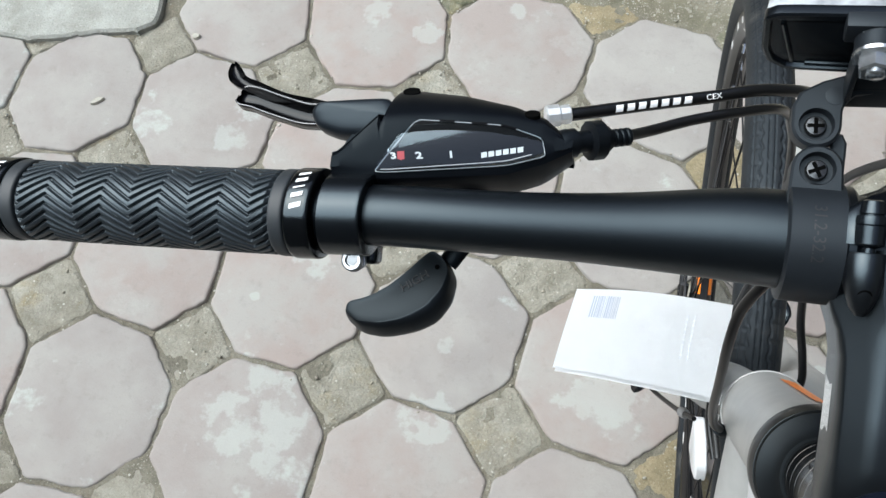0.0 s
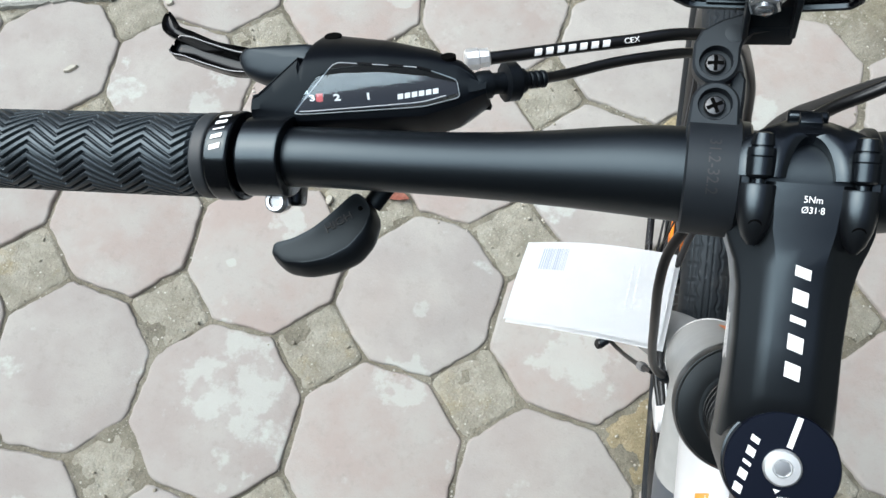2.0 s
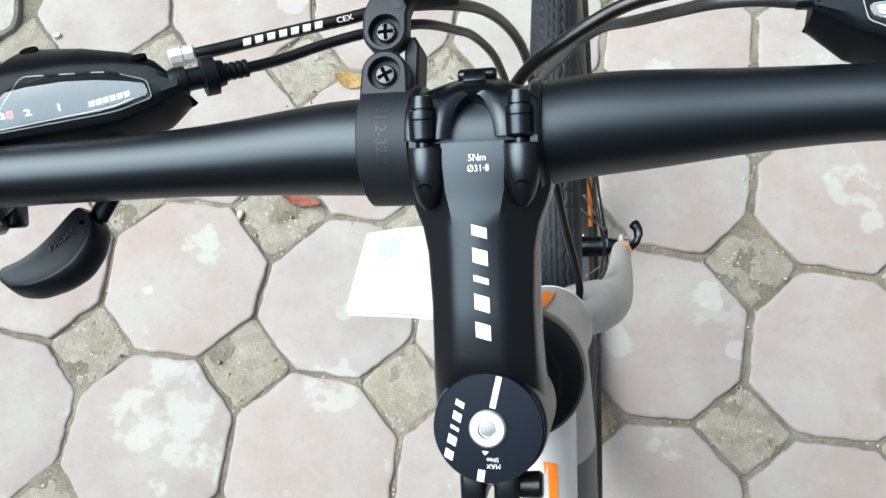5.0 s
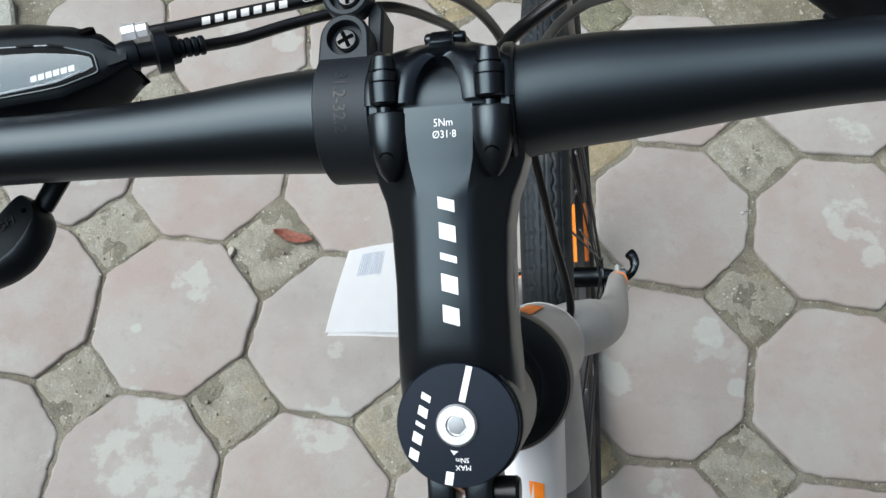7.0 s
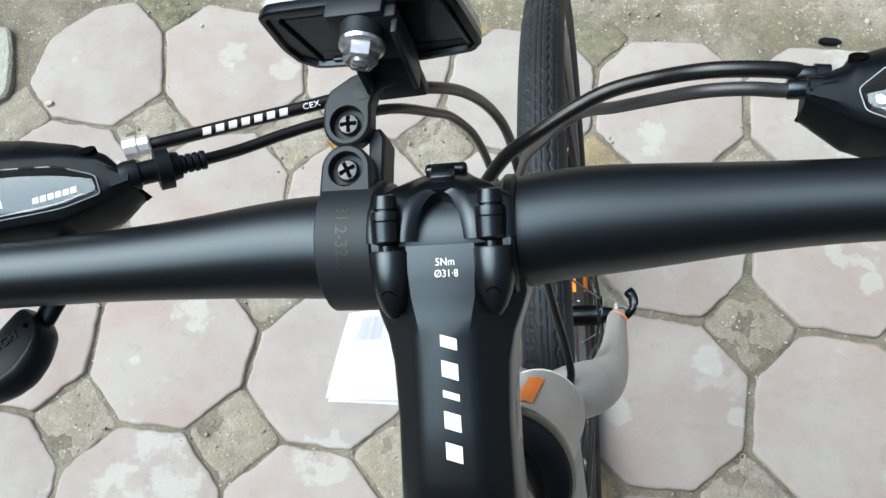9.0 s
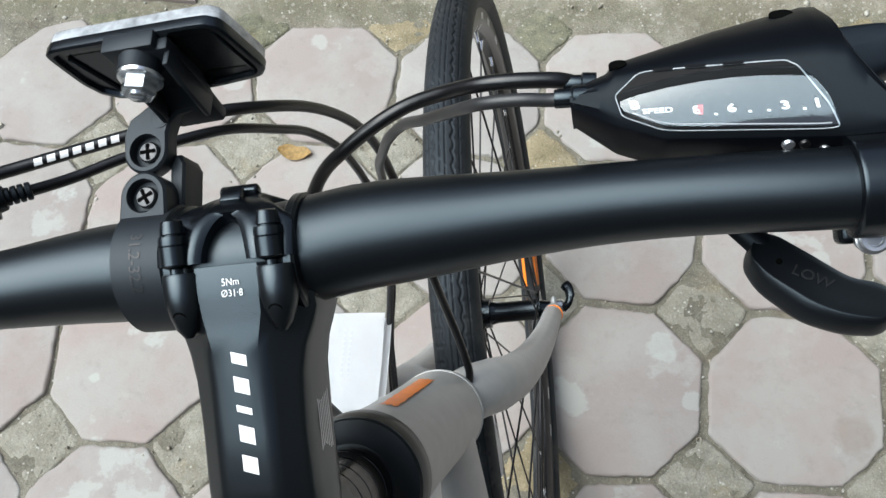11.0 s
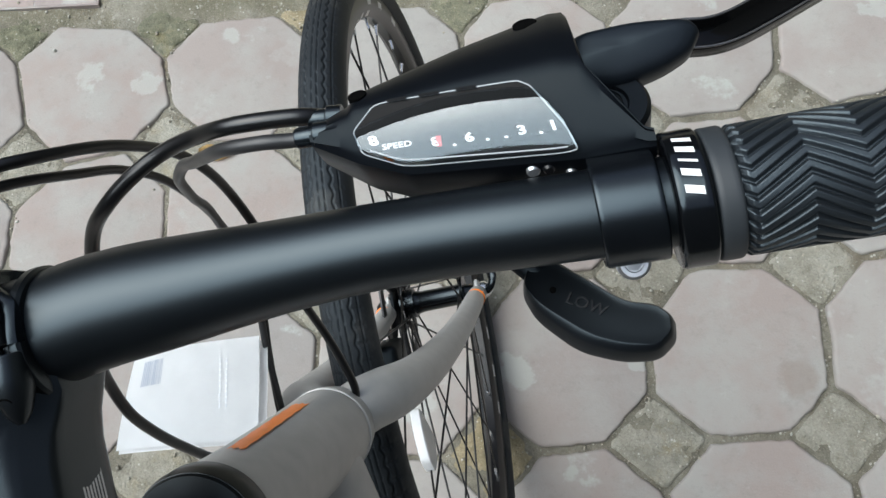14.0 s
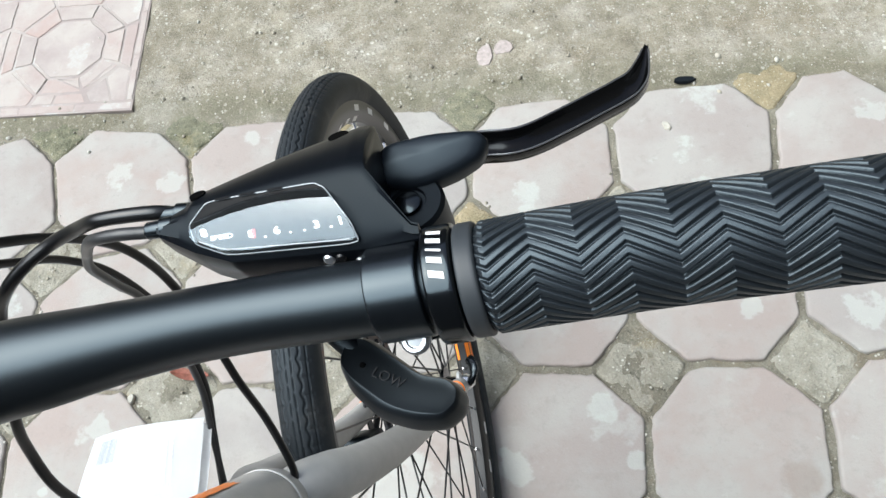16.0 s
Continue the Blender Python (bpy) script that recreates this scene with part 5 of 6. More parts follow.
part("bracket_leg", bm, M_BRACKET, REF)
p, q = ctr[1], ctr[3]
t = (q - p).normalized()
nn = sx.cross(t).normalized()
m = Matrix.Identity(4)
m.col[0][:3], m.col[1][:3], m.col[2][:3] = tuple(sx), tuple(t), tuple(nn)
for e in (-0.0072, 0.0072):
    bm = bmesh.new()
    m.translation = (p + q) / 2 + sx * e + Vector((0, -0.0032, 0))
    box(bm, (0.0018, (q - p).length, 0.007), m, 0.0005)
    part("leg_rib", bm, M_BRACKET, REF)
# black disc in place of the shade inside the leg's slot
turned("slot", [(0, 0.0026), (0.0003, 0.0026), (0.0004, 0.0024)], rf(-2.6, -15.0, 7.2), RN, M_HOLE, REF, seg=20)
nutc = rf(-0.8, 5.2, 13.0)
turned("nut", [(-0.002, 0.0062), (-0.0012, 0.0062), (-0.001, 0.0050), (0.003, 0.0050), (0.0036, 0.0042)], nutc, RN, M_ZINC, REF, seg=6, label="zinc-plated flange nut")
turned("washer", [(-0.0024, 0.0066), (-0.0014, 0.0064), (-0.001, 0.0052)], nutc, RN, M_ZINC, REF, seg=28)
turned("stud", [(0.0, 0.0026), (0.0042, 0.0026), (0.0046, 0.002)], nutc, RN, M_ZINC, REF, seg=18)


# ---- cables ----
def cable(label, ctrl, r=0.0025, mat=None):
    return tube("cable", spline([V(*p) for p in ctrl], 10), r, mat or M_CABLE, BIKE, seg=14, label=label)


C1_LINE = [(-113, 60, 1025), (-107, 62.5, 1023), (-100, 66, 1020), (-80, 75, 1013), (-60, 83, 1007), (-42, 91, 1001), (-24, 100, 988), (-13, 117, 958), (-6, 129, 925), (-1, 130, 900), (1, 125, 873), (5, 108, 842), (9.6, 87, 815), (13, 72, 788), (17.5, 55, 771), (19, 42, 758), (12, 34, 744), (4, 30, 735)]
C1 = cable("black brake cable housing with white print", C1_LINE)
cable("thin black shift cable housing", [(-96, 48, 1030), (-88, 55, 1022), (-80, 62, 1015), (-66, 71, 1009), (-50, 79, 1003), (-34, 90, 990), (-25, 104, 964), (-20, 117, 937), (-14, 122, 905), (-11, 115, 860), (-17, 94, 808), (-26, 70, 778), (-31, 44, 757), (-32, 18, 742), (-27, -8, 735)], 0.0021)
cable("black brake cable housing", [(104, 58, 1036), (96, 58, 1040), (78, 60, 1040), (62, 65, 1031), (48, 66, 1025), (36, 62, 1022), (24, 58, 1016), (12, 56, 1005), (0, 51, 988), (-15, 44, 965), (-28, 34, 943), (-35.5, 27, 923), (-38.0, 18, 904), (-38, 12, 883), (-37.5, 8, 860), (-37, 5, 835), (-35.5, 3, 810), (-32, 2.5, 788), (-24, 2.7, 770)])
cable("thin grey-black shift cable housing", [(104, 50.5, 1040), (96, 51, 1040), (86, 52, 1041), (74, 55, 1037), (62, 62, 1024), (50, 70, 1009), (39, 78, 995), (29, 82, 980), (21, 88, 960), (13, 95, 938), (7, 101, 912), (-4, 102, 868), (-17, 90, 812), (-26, 69, 780), (-29, 42, 758), (-29, 18, 745), (-25, -8, 740)], 0.0021, material("shift_housing", (0.02, 0.02, 0.021), 0.4))
# barrel adjusters and ferrules
turned("brake_adjuster", [(0, 0.0034), (0.0006, 0.0042), (0.005, 0.0042), (0.0055, 0.0036), (0.009, 0.0036), (0.0095, 0.003)], V(-119, 57.5, 1027.5), (0.93, 0.32, -0.2), material("bright_alloy", (0.82, 0.83, 0.84), 0.36, 0.7, var=0.1, scale=300), BIKE, seg=10, label="bright alloy brake cable adjuster")
ADJ = turned("shift_adjuster", [(0, 0.0045), (0.002, 0.0052), (0.006, 0.0052), (0.0065, 0.004), (0.0115, 0.004), (0.012, 0.0072), (0.0165, 0.0072), (0.017, 0.005), (0.0195, 0.0046), (0.020, 0.0036)], V(-111, 40.5, 1037.5), (0.82, 0.42, -0.42), M_PLASTIC, BIKE, seg=12, label="knurled black shift cable adjuster")
for i in range(4):
    d = Vector((0.82, 0.42, -0.42)).normalized()
    turned("rib", [(0, 0.0029), (0.0004, 0.0033), (0.0016, 0.0033), (0.002, 0.0029)], V(-111, 40.5, 1037.5) + d * (0.0195 + 0.0023 * i), d, M_PLASTIC, ADJ, seg=16)
for o, d, r in ((V(109, 56.5, 1037), (-0.99, 0.1, 0.1), 0.0034), (V(106, 50.5, 1040), (-0.99, 0.05, 0.05), 0.0036)):
    f = turned("ferrule", [(0, r), (0.004, r), (0.0045, r * 0.8), (0.009, r * 0.78), (0.0095, r * 0.7)], o, d, M_GLOSSBODY, BIKE, seg=20, label="black cable ferrule")
# white print along the left brake housing
pl = spline([V(*p) for p in C1_LINE], 10)[20:51]
PL_LEN = sum((q - p).length for p, q in zip(pl, pl[1:]))
view = Vector((0.1, -0.55, 0.83)).normalized()


def along(s):
    """The point and direction at a length along the line."""
    for p, q in zip(pl, pl[1:]):
        d = (q - p).length
        if s <= d or q is pl[-1]:
            return p.lerp(q, s / d), (q - p).normalized()
        s -= d


def on_cable(u, v):
    p, t = along(min(PL_LEN, max(0.0, u)))
    face = (view - t * view.dot(t)).normalized()
    sd = face.cross(t).normalized()
    ang = v / 0.0025
    return p + (face * math.cos(ang) + sd * math.sin(ang)) * 0.00262


for i in range(7):
    bm = bmesh.new()
    u0 = 0.005 + 0.0047 * i
    for q in ([(u0, -0.0013), (u0 + 0.0030, -0.0013), (u0 + 0.0036, 0.0013), (u0 + 0.0006, 0.0013)],):
        for k in range(5):
            f, e = k / 5, (k + 1) / 5
            row = [(q[0][0] + (q[3][0] - q[0][0]) * z, q[1][0] + (q[2][0] - q[1][0]) * z, q[0][1] + (q[3][1] - q[0][1]) * z) for z in (f, e)]
            bm.faces.new([bm.verts.new(on_cable(a, b)) for a, b in ((row[0][0], row[0][2]), (row[0][1], row[0][2]), (row[1][1], row[1][2]), (row[1][0], row[1][2]))])
    part("maker_mark", bm, M_WHITE, C1, "plain white printed block", smooth=False)
text("lettering", "CEX", 0.0030, lambda u, v: on_cable(0.0455 + u, v) + view * 0.0004, M_WHITE, C1, "white housing type print", sx=1.15)

# ---- headset, frame and fork ----
HEAD_D = (Vector((0, 0.0205, 0.757)) - Vector((0, -0.0738, 1.0112))).normalized()
H0 = Vector((0, -0.0738, 1.0112))


def hd(s):
    return H0 + HEAD_D * (s / 1000)


HS = turned("headset", [(0.094, 0.0205), (0.096, 0.0272), (0.1, 0.0282), (0.108, 0.0282), (0.110, 0.0272)], H0, HEAD_D, material("headset_black", (0.003, 0.0033, 0.004), 0.34, 0.0, 0.3, tint=(0.78, 0.92, 1.0)), BIKE, seg=64, label="black headset top cover")
turned("cover_face", [(0.0885, 0.0178), (0.092, 0.0205), (0.0945, 0.0262), (0.0965, 0.0272)], H0, HEAD_D, material("headset_face", (0.004, 0.0044, 0.005), 0.45, 0.0, 0.25, tint=(0.78, 0.92, 1.0)), HS, seg=64)
for i in range(5):
    turned("spacer", [(0.0425 + 0.0092 * i, 0.0160), (0.0429 + 0.0092 * i, 0.0168), (0.0511 + 0.0092 * i, 0.0168), (0.0515 + 0.0092 * i, 0.0160)], H0, HEAD_D, material("spacer_black", (0.003, 0.003, 0.0034), 0.16, 0.0, 0.3) if i == 0 else bpy.data.materials["spacer_black"], HS, seg=48)
FRAME = new("frame")
FRAME.parent = BIKE
FRAME["label"] = "grey and silver painted bicycle frame"
turned("head_tube", [(0.108, 0.0262), (0.109, 0.0266), (0.120, 0.0262), (0.155, 0.0256), (0.200, 0.0258), (0.232, 0.0262), (0.258, 0.0268), (0.264, 0.0266), (0.2655, 0.0258)], H0, HEAD_D, M_GREY, FRAME, seg=64, label="grey painted head tube")
turned("lower_cover", [(0.2650, 0.0262), (0.2654, 0.0271), (0.2672, 0.0271), (0.2690, 0.0258)], H0, HEAD_D, material("pale_seal", (0.5, 0.5, 0.49), 0.4), FRAME, seg=64)
# orange flash along the front of the head tube
bm = bmesh.new()
hu = Vector((1, 0, 0))
hv = HEAD_D.cross(hu).normalized()
if hv.y < 0:
    hv = -hv


def on_head(s, ang, r):
    return hd(s) + (hu * math.sin(ang) + hv * math.cos(ang)) * r


g = []
for i in range(13):
    s = 133 + 91 * i / 12
    lo, hi = 0.06 - 0.1 * i / 12 + 0.02 * (i % 2), 0.36 - 0.06 * i / 12 - 0.02 * (i % 2)
    g.append([bm.verts.new(on_head(s + 3 * (k % 2), lo + (hi - lo) * k / 5, 0.02645)) for k in range(6)])
for p, q in zip(g, g[1:]):
    for k in range(5):
        bm.faces.new((p[k], p[k + 1], q[k + 1], q[k]))
part("orange_flash", bm, M_ORANGE, FRAME, "orange paint flash")
turned("cable_clip", [(-0.004, 0.0034), (-0.003, 0.0038), (0.003, 0.0038), (0.004, 0.0034)], V(-27, 2.7, 775), (0.6, 0.0, -0.8), M_PLASTIC, FRAME, seg=20)
bm = bmesh.new()
sweep(bm, [V(0, -14, 868), V(0, -60, 852), V(0, -200, 815), V(0, -420, 772)], [0.021, 0.0205, 0.019, 0.017], 32, True, 1.15)
part("top_tube", bm, M_SILVER, FRAME, "silver-white top tube")
bm = bmesh.new()
sweep(bm, [V(0, 5, 790), V(0, -25, 760), V(0, -46, 738.8)], [0.024, 0.0259, 0.027], 32, True, 1.15)
part("down_tube", bm, M_GREY, FRAME, "grey painted upper end of the down tube")
bm = bmesh.new()
sweep(bm, [V(0, -46, 738.5), V(0, -180, 600), V(0, -420, 350)], [0.0269, 0.027, 0.026], 32, True, 1.15)
part("down_tube", bm, material("slate_graphic", (0.085, 0.095, 0.11), 0.4, 0.0, 0.5, var=0.06), FRAME, "dark slate down tube")
for sx in (-1, 1):
    bm = bmesh.new()
    for p0, p1, a_lo, a_hi in ((0.34, 0.62, 0.95, 1.45),):
        g = []
        for i in range(7):
            f = p0 + (p1 - p0) * i / 6
            c = V(0, -14, 868).lerp(V(0, -200, 815), f)
            g.append([bm.verts.new(c + Vector((sx * math.cos(a_), 0, 0)) * 0.0209 + Vector((0, 0.25, 0.97)) * (math.sin(a_) * 0.0238)) for a_ in [a_lo + (a_hi - a_lo) * k / 5 for k in range(6)]])
        for p, q in zip(g, g[1:]):
            for k in range(5):
                bm.faces.new((p[k], p[k + 1], q[k + 1], q[k]))
    part("orange_panel", bm, M_ORANGE, FRAME, "orange paint panel")
M_NAVY = material("dark_graphic", (0.03, 0.032, 0.04), 0.4)
for sx in (-1, 1):
    for j in range(2):
        bm = bmesh.new()
        g = []
        for i in range(7):
            c = V(0, -50, 735).lerp(V(0, -180, 600), 0.1 + 0.9 * i / 6)
            g.append([bm.verts.new(c + Vector((sx * math.cos(a_), 0, 0)) * 0.0273 + Vector((0, 0.69, 0.72)) * (math.sin(a_) * 0.0313)) for a_ in (0.1 + 0.35 * j, 0.3 + 0.35 * j)])
        for p, q in zip(g, g[1:]):
            bm.faces.new((p[0], p[1], q[1], q[0]))
        part("dark_stripe", bm, M_NAVY, FRAME, "dark paint stripe")

R = 0.366
AX = Vector((0, 0.212, R))
FORK = new("fork")
FORK.parent = BIKE
FORK["label"] = "grey rigid fork with curved blades"
bm = bmesh.new()
lathe(bm, [(0.2705, 0.0255), (0.276, 0.026), (0.288, 0.024), (0.294, 0.018)], H0, HEAD_D, 40)
part("crown", bm, M_GREY, FORK)
for sx in (-1, 1):
    bm = bmesh.new()
    sweep(bm, spline([V(sx * 2, 27, 740), V(sx * 16, 36, 737), V(sx * 28.5, 45, 718), V(sx * 36.5, 58, 684), V(sx * 41.5, 84, 620), V(sx * 45, 115, 552), V(sx * 47.5, 156, 467), V(sx * 49.5, 197, 392), V(sx * 50.5, 206, 372)], 6),
          [0.0178 if i < 12 else 0.0095 + 0.0083 * (1 - (i - 12) / 36) ** 1.5 for i in range(49)], 28, True, 1.0)
    part("blade", bm, M_GREY, FORK)
    bm = bmesh.new()
    m = pose(0, 0, 0, 0, 0, 0)
    m.translation = V(sx * 50.5, 210, 368)
    box(bm, (0.006, 0.024, 0.026), m, 0.004, 3)
    part("dropout", bm, M_GREY, FORK)
    turned("tip_ring", [(0, 0.0103), (0.0014, 0.0102), (0.0022, 0.0098)], V(sx * 50.5, 193, 401), (0, 0.42, -0.9), M_ORANGE, FORK, seg=24)

# ---- front wheel ----
WHEEL = new("front_wheel")
WHEEL.parent = BIKE
WHEEL["label"] = "black spoked front wheel with a ribbed tyre"
TW = 0.0185
RT = R - TW
NU = 1500
PS = [radians(-84 + 168 * k / 90) for k in range(91)] + [radians(84 + 192 * k / 13) for k in range(1, 13)]
NVV = len(PS)
verts = []
for i in range(NU):
    a = 2 * math.pi * i / NU
    s = a * R / 0.0125
    for p in PS:
        w, c = math.sin(p), math.cos(p)
        h = 0.0
        if c > 0.1:
            d = abs(p) * TW * 1000
            f = (s + (0.5 if w > 0 else 0)) % 1.0
            arc = 6.4 + 2.3 * math.sin(math.pi * f)
            if abs(d - arc) < 0.75:
                h = -0.0013
            elif 1.6 < d < 2.5 and f < 0.8:
                h = -0.0012
            elif arc + 0.75 < d < 17 and f < 0.12:
                h = -0.001
            elif 13.2 < d < 14.0:
                h = -0.0008
        r = TW + h
        rr = RT + c * r
        verts.append((w * r, AX.y + rr * math.cos(a), AX.z + rr * math.sin(a)))
faces = [(i * NVV + j, ((i + 1) % NU) * NVV + j, ((i + 1) % NU) * NVV + (j + 1) % NVV, i * NVV + (j + 1) % NVV) for i in range(NU) for j in range(NVV)]
me = bpy.data.meshes.new("tyre")
me.from_pydata(verts, [], faces)
me.shade_smooth()
me.materials.append(M_TYRE)
TYRE = new("tyre", me)
TYRE.parent = WHEEL
TYRE["label"] = "black hybrid tyre with scalloped tread"
M_RIM = material("black_rim", (0.006, 0.006, 0.007), 0.33, 0.2, 0.5, var=0.1)


def ring_part(name, prof, a0_, a1_, mat, parent, n=120, label=""):
    """prof: (across, radius) in mm; an arc of the wheel between two angles."""
    bm_ = bmesh.new()
    full = abs(a1_ - a0_ - 2 * math.pi) < 1e-6
    rg = []
    for i in range(n + (0 if full else 1)):
        a = a0_ + (a1_ - a0_) * i / n
        rg.append([bm_.verts.new(Vector((x / 1000, AX.y + r / 1000 * math.cos(a), AX.z + r / 1000 * math.sin(a)))) for x, r in prof])
    k = len(prof)
    for p, q in list(zip(rg, rg[1:])) + ([(rg[-1], rg[0])] if full else []):
        for j in range(k if full and mat is M_RIM else k - 1):
            bm_.faces.new((p[j], p[(j + 1) % k], q[(j + 1) % k], q[j]))
    return part(name, bm_, mat, parent, label, angle=40)


ring_part("rim", [(-11.5, 336), (-12, 333), (-10.5, 318), (-5, 311), (5, 311), (10.5, 318), (12, 333), (11.5, 336)], 0, 2 * math.pi, M_RIM, WHEEL, 160, "black double-wall rim")
for c_ in (-57, 177):
    for sx in (-1, 1):
        ring_part("rim_decal", [(sx * 10.72, 319), (sx * 11.85, 331)], radians(c_ - 8), radians(c_ + 8), M_ORANGE, WHEEL, 24, "orange rim decal")
        ring_part("rim_decal", [(sx * 5.6, 311.4), (sx * 10.2, 317.4)], radians(c_ - 8), radians(c_ + 8), M_ORANGE, WHEEL, 24)
for c_ in (14, 26, 36, 134, 144, 154, 256, 266, 276):
    for sx in (-1, 1):
        ring_part("rim_decal", [(sx * 10.9, 322), (sx * 11.7, 329)], radians(c_ - 1.6), radians(c_ + 1.6), M_WHITE, WHEEL, 8, "white rim decal")
for c_ in (37, 43, 49):
    for sx in (-1, 1):
        ring_part("rim_decal", [(sx * 5.8, 311.7), (sx * 9.6, 316.6)], radians(c_ - 1.3), radians(c_ + 1.3), M_WHITE, WHEEL, 8, "white rim decal")
turned("hub", [(-0.046, 0.007), (-0.040, 0.009), (-0.037, 0.009), (-0.0365, 0.0215), (-0.0335, 0.0215), (-0.033, 0.0165), (-0.022, 0.0165), (-0.021, 0.0135), (-0.014, 0.0118), (0.026, 0.0115), (0.032, 0.012), (0.0325, 0.0215), (0.0355, 0.0215), (0.036, 0.010), (0.046, 0.008)], AX, (1, 0, 0), M_GLOSS, WHEEL, seg=40, label="glossy black hub with flanges")
for i in range(32):
    a = 2 * math.pi * i / 32
    sx = 1 if i % 2 else -1
    off = radians(62) * (1 if (i // 2) % 2 else -1)
    p0 = AX + Vector((sx * 0.0335, 0.0185 * math.cos(a + off), 0.0185 * math.sin(a + off)))
    p1 = AX + Vector((sx * 0.001, 0.3115 * math.cos(a), 0.3115 * math.sin(a)))
    tube("spoke", [p0, p1], 0.0011, M_DARKSTEEL, WHEEL, seg=6)
    turned("nipple", [(-0.001, 0.0026), (0.002, 0.0024), (0.003, 0.0019), (0.012, 0.0017)], p1, (p0 - p1), M_ZINC, WHEEL, seg=6)
# brake rotor and caliper on the other side of the hub
rot_prof = [(-42.5, 80), (-40.7, 80), (-40.7, 66), (-42.5, 66)]
ring_part("brake_rotor", rot_prof + [rot_prof[0]], 0, 2 * math.pi, material("rotor_steel", (0.03, 0.03, 0.032), 0.4, 0.7), WHEEL, 72, "steel brake rotor")
for i in range(6):
    a = 2 * math.pi * i / 6
    tube("rotor_arm", [AX + Vector((-0.0416, 0.02 * math.cos(a), 0.02 * math.sin(a))), AX + Vector((-0.0416, 0.068 * math.cos(a + 0.35), 0.068 * math.sin(a + 0.35)))], 0.0042, bpy.data.materials["rotor_steel"], WHEEL, seg=8, flat=0.5)
turned("rotor_carrier", [(-0.0440, 0.020), (-0.0436, 0.029), (-0.0402, 0.031), (-0.0390, 0.029), (-0.0380, 0.018)], AX, (1, 0, 0), M_PLASTIC, WHEEL, seg=36)
for i in range(6):
    a = 2 * math.pi * i / 6 + 0.3
    turned("rotor_bolt", [(-0.0028, 0.0030), (-0.0022, 0.0036), (0.0008, 0.0036)], AX + Vector((-0.0436, 0.0235 * math.cos(a), 0.0235 * math.sin(a))), (1, 0, 0), M_DARKSTEEL, WHEEL, seg=10)
# quick release: nut on one side, lever on the other
turned("axle_nut", [(0.050, 0.007), (0.0535, 0.0095), (0.058, 0.0095), (0.062, 0.007), (0.066, 0.0045)], AX, (1, 0, 0), M_ZINC, WHEEL, seg=24, label="bright axle end")
bm = bmesh.new()
sweep(bm, spline([V(60, 208, 372), V(66, 212, 377), V(69, 219, 380), V(68, 228, 379), V(64, 235, 376)], 5), [0.0045] * 10 + [0.0055] * 7 + [0.006] * 4, 14, True, 0.55)
part("release_lever", bm, M_GLOSS, WHEEL, "glossy black quick-release lever")
turned("axle_end", [(-0.050, 0.007), (-0.056, 0.0095), (-0.062, 0.0085), (-0.066, 0.005)], AX, (1, 0, 0), M_DARKSTEEL, WHEEL, seg=24)
CAL = new("brake_caliper")
CAL.parent = BIKE
CAL["label"] = "black disc brake caliper on the fork blade"
bm = bmesh.new()
m = pose(0, 0, 0, 25, 0, 0)
m.translation = V(-45, 136, 435)
box(bm, (0.036, 0.036, 0.05), m, 0.006, 3)
part("caliper_body", bm, M_PLASTIC, CAL)
tube("caliper_arm", [V(-58, 118, 462), V(-72, 104, 468), V(-80, 98, 463)], [0.006, 0.005, 0.005], M_PLASTIC, CAL, seg=12)
turned("anchor_bolt", [(0, 0.0052), (0.004, 0.0052), (0.005, 0.004)], V(-80, 98, 462), (-0.8, -0.3, 0.5), M_DARKSTEEL, CAL, seg=12)
tube("brake_wire", spline([V(-30, 53, 562), V(-44, 68, 525), V(-60, 88, 484), V(-72, 102, 468)], 6), 0.0022, M_CABLE, CAL, seg=10)
turned("wire_ferrule", [(0, 0.0042), (0.004, 0.0044), (0.008, 0.0042)], V(-40, 63.5, 536), (0.5, -0.4, 0.7), M_STEEL, CAL, seg=16)
# clip-on reflector across the spokes of one flange
M_SPREF = material("white_spoke_reflector", (0.78, 0.79, 0.8), 0.35, var=0.05)
rad = Vector((0.111, math.cos(radians(157)), math.sin(radians(157))))
tan = Vector((0, -rad.z, rad.y))
bm = bmesh.new()
loft(bm, round_outline([(-0.030, -0.024), (0.030, -0.024), (0.026, 0.006), (0.011, 0.027), (-0.011, 0.027), (-0.026, 0.006)], 4, 0.25), ((-0.005, 0.0012), (-0.004, 0), (0.004, 0), (0.005, 0.0012)), lambda x, y, h: AX + rad * (0.177 + y) + tan * x + Vector((h - 0.0355, 0, 0)))
part("spoke_reflector", bm, M_SPREF, WHEEL, "white plastic spoke reflector")

# ---- paper tag tied to the front ----
TAG = new("paper_tag")
tagged(TAG, "folded white paper tag with a printed barcode, tied to the bicycle", "tag")
TAG.matrix_world = BIKE.matrix_world
TP = [V(-124, 87, 761.5), V(-26, 77, 790), V(-33, 18.5, 789), V(-131.5, 29, 767)]


def tag_at(u, v, lift=0.0):
    p = TP[0].lerp(TP[1], u).lerp(TP[3].lerp(TP[2], u), v)
    bend = math.sin(math.pi * u) * 0.006 + 0.0025 * math.sin(3 * u + 2 * v)
    nrm = Vector((-0.28, 0.0, 0.96)).normalized()
    return p + nrm * (bend + lift)


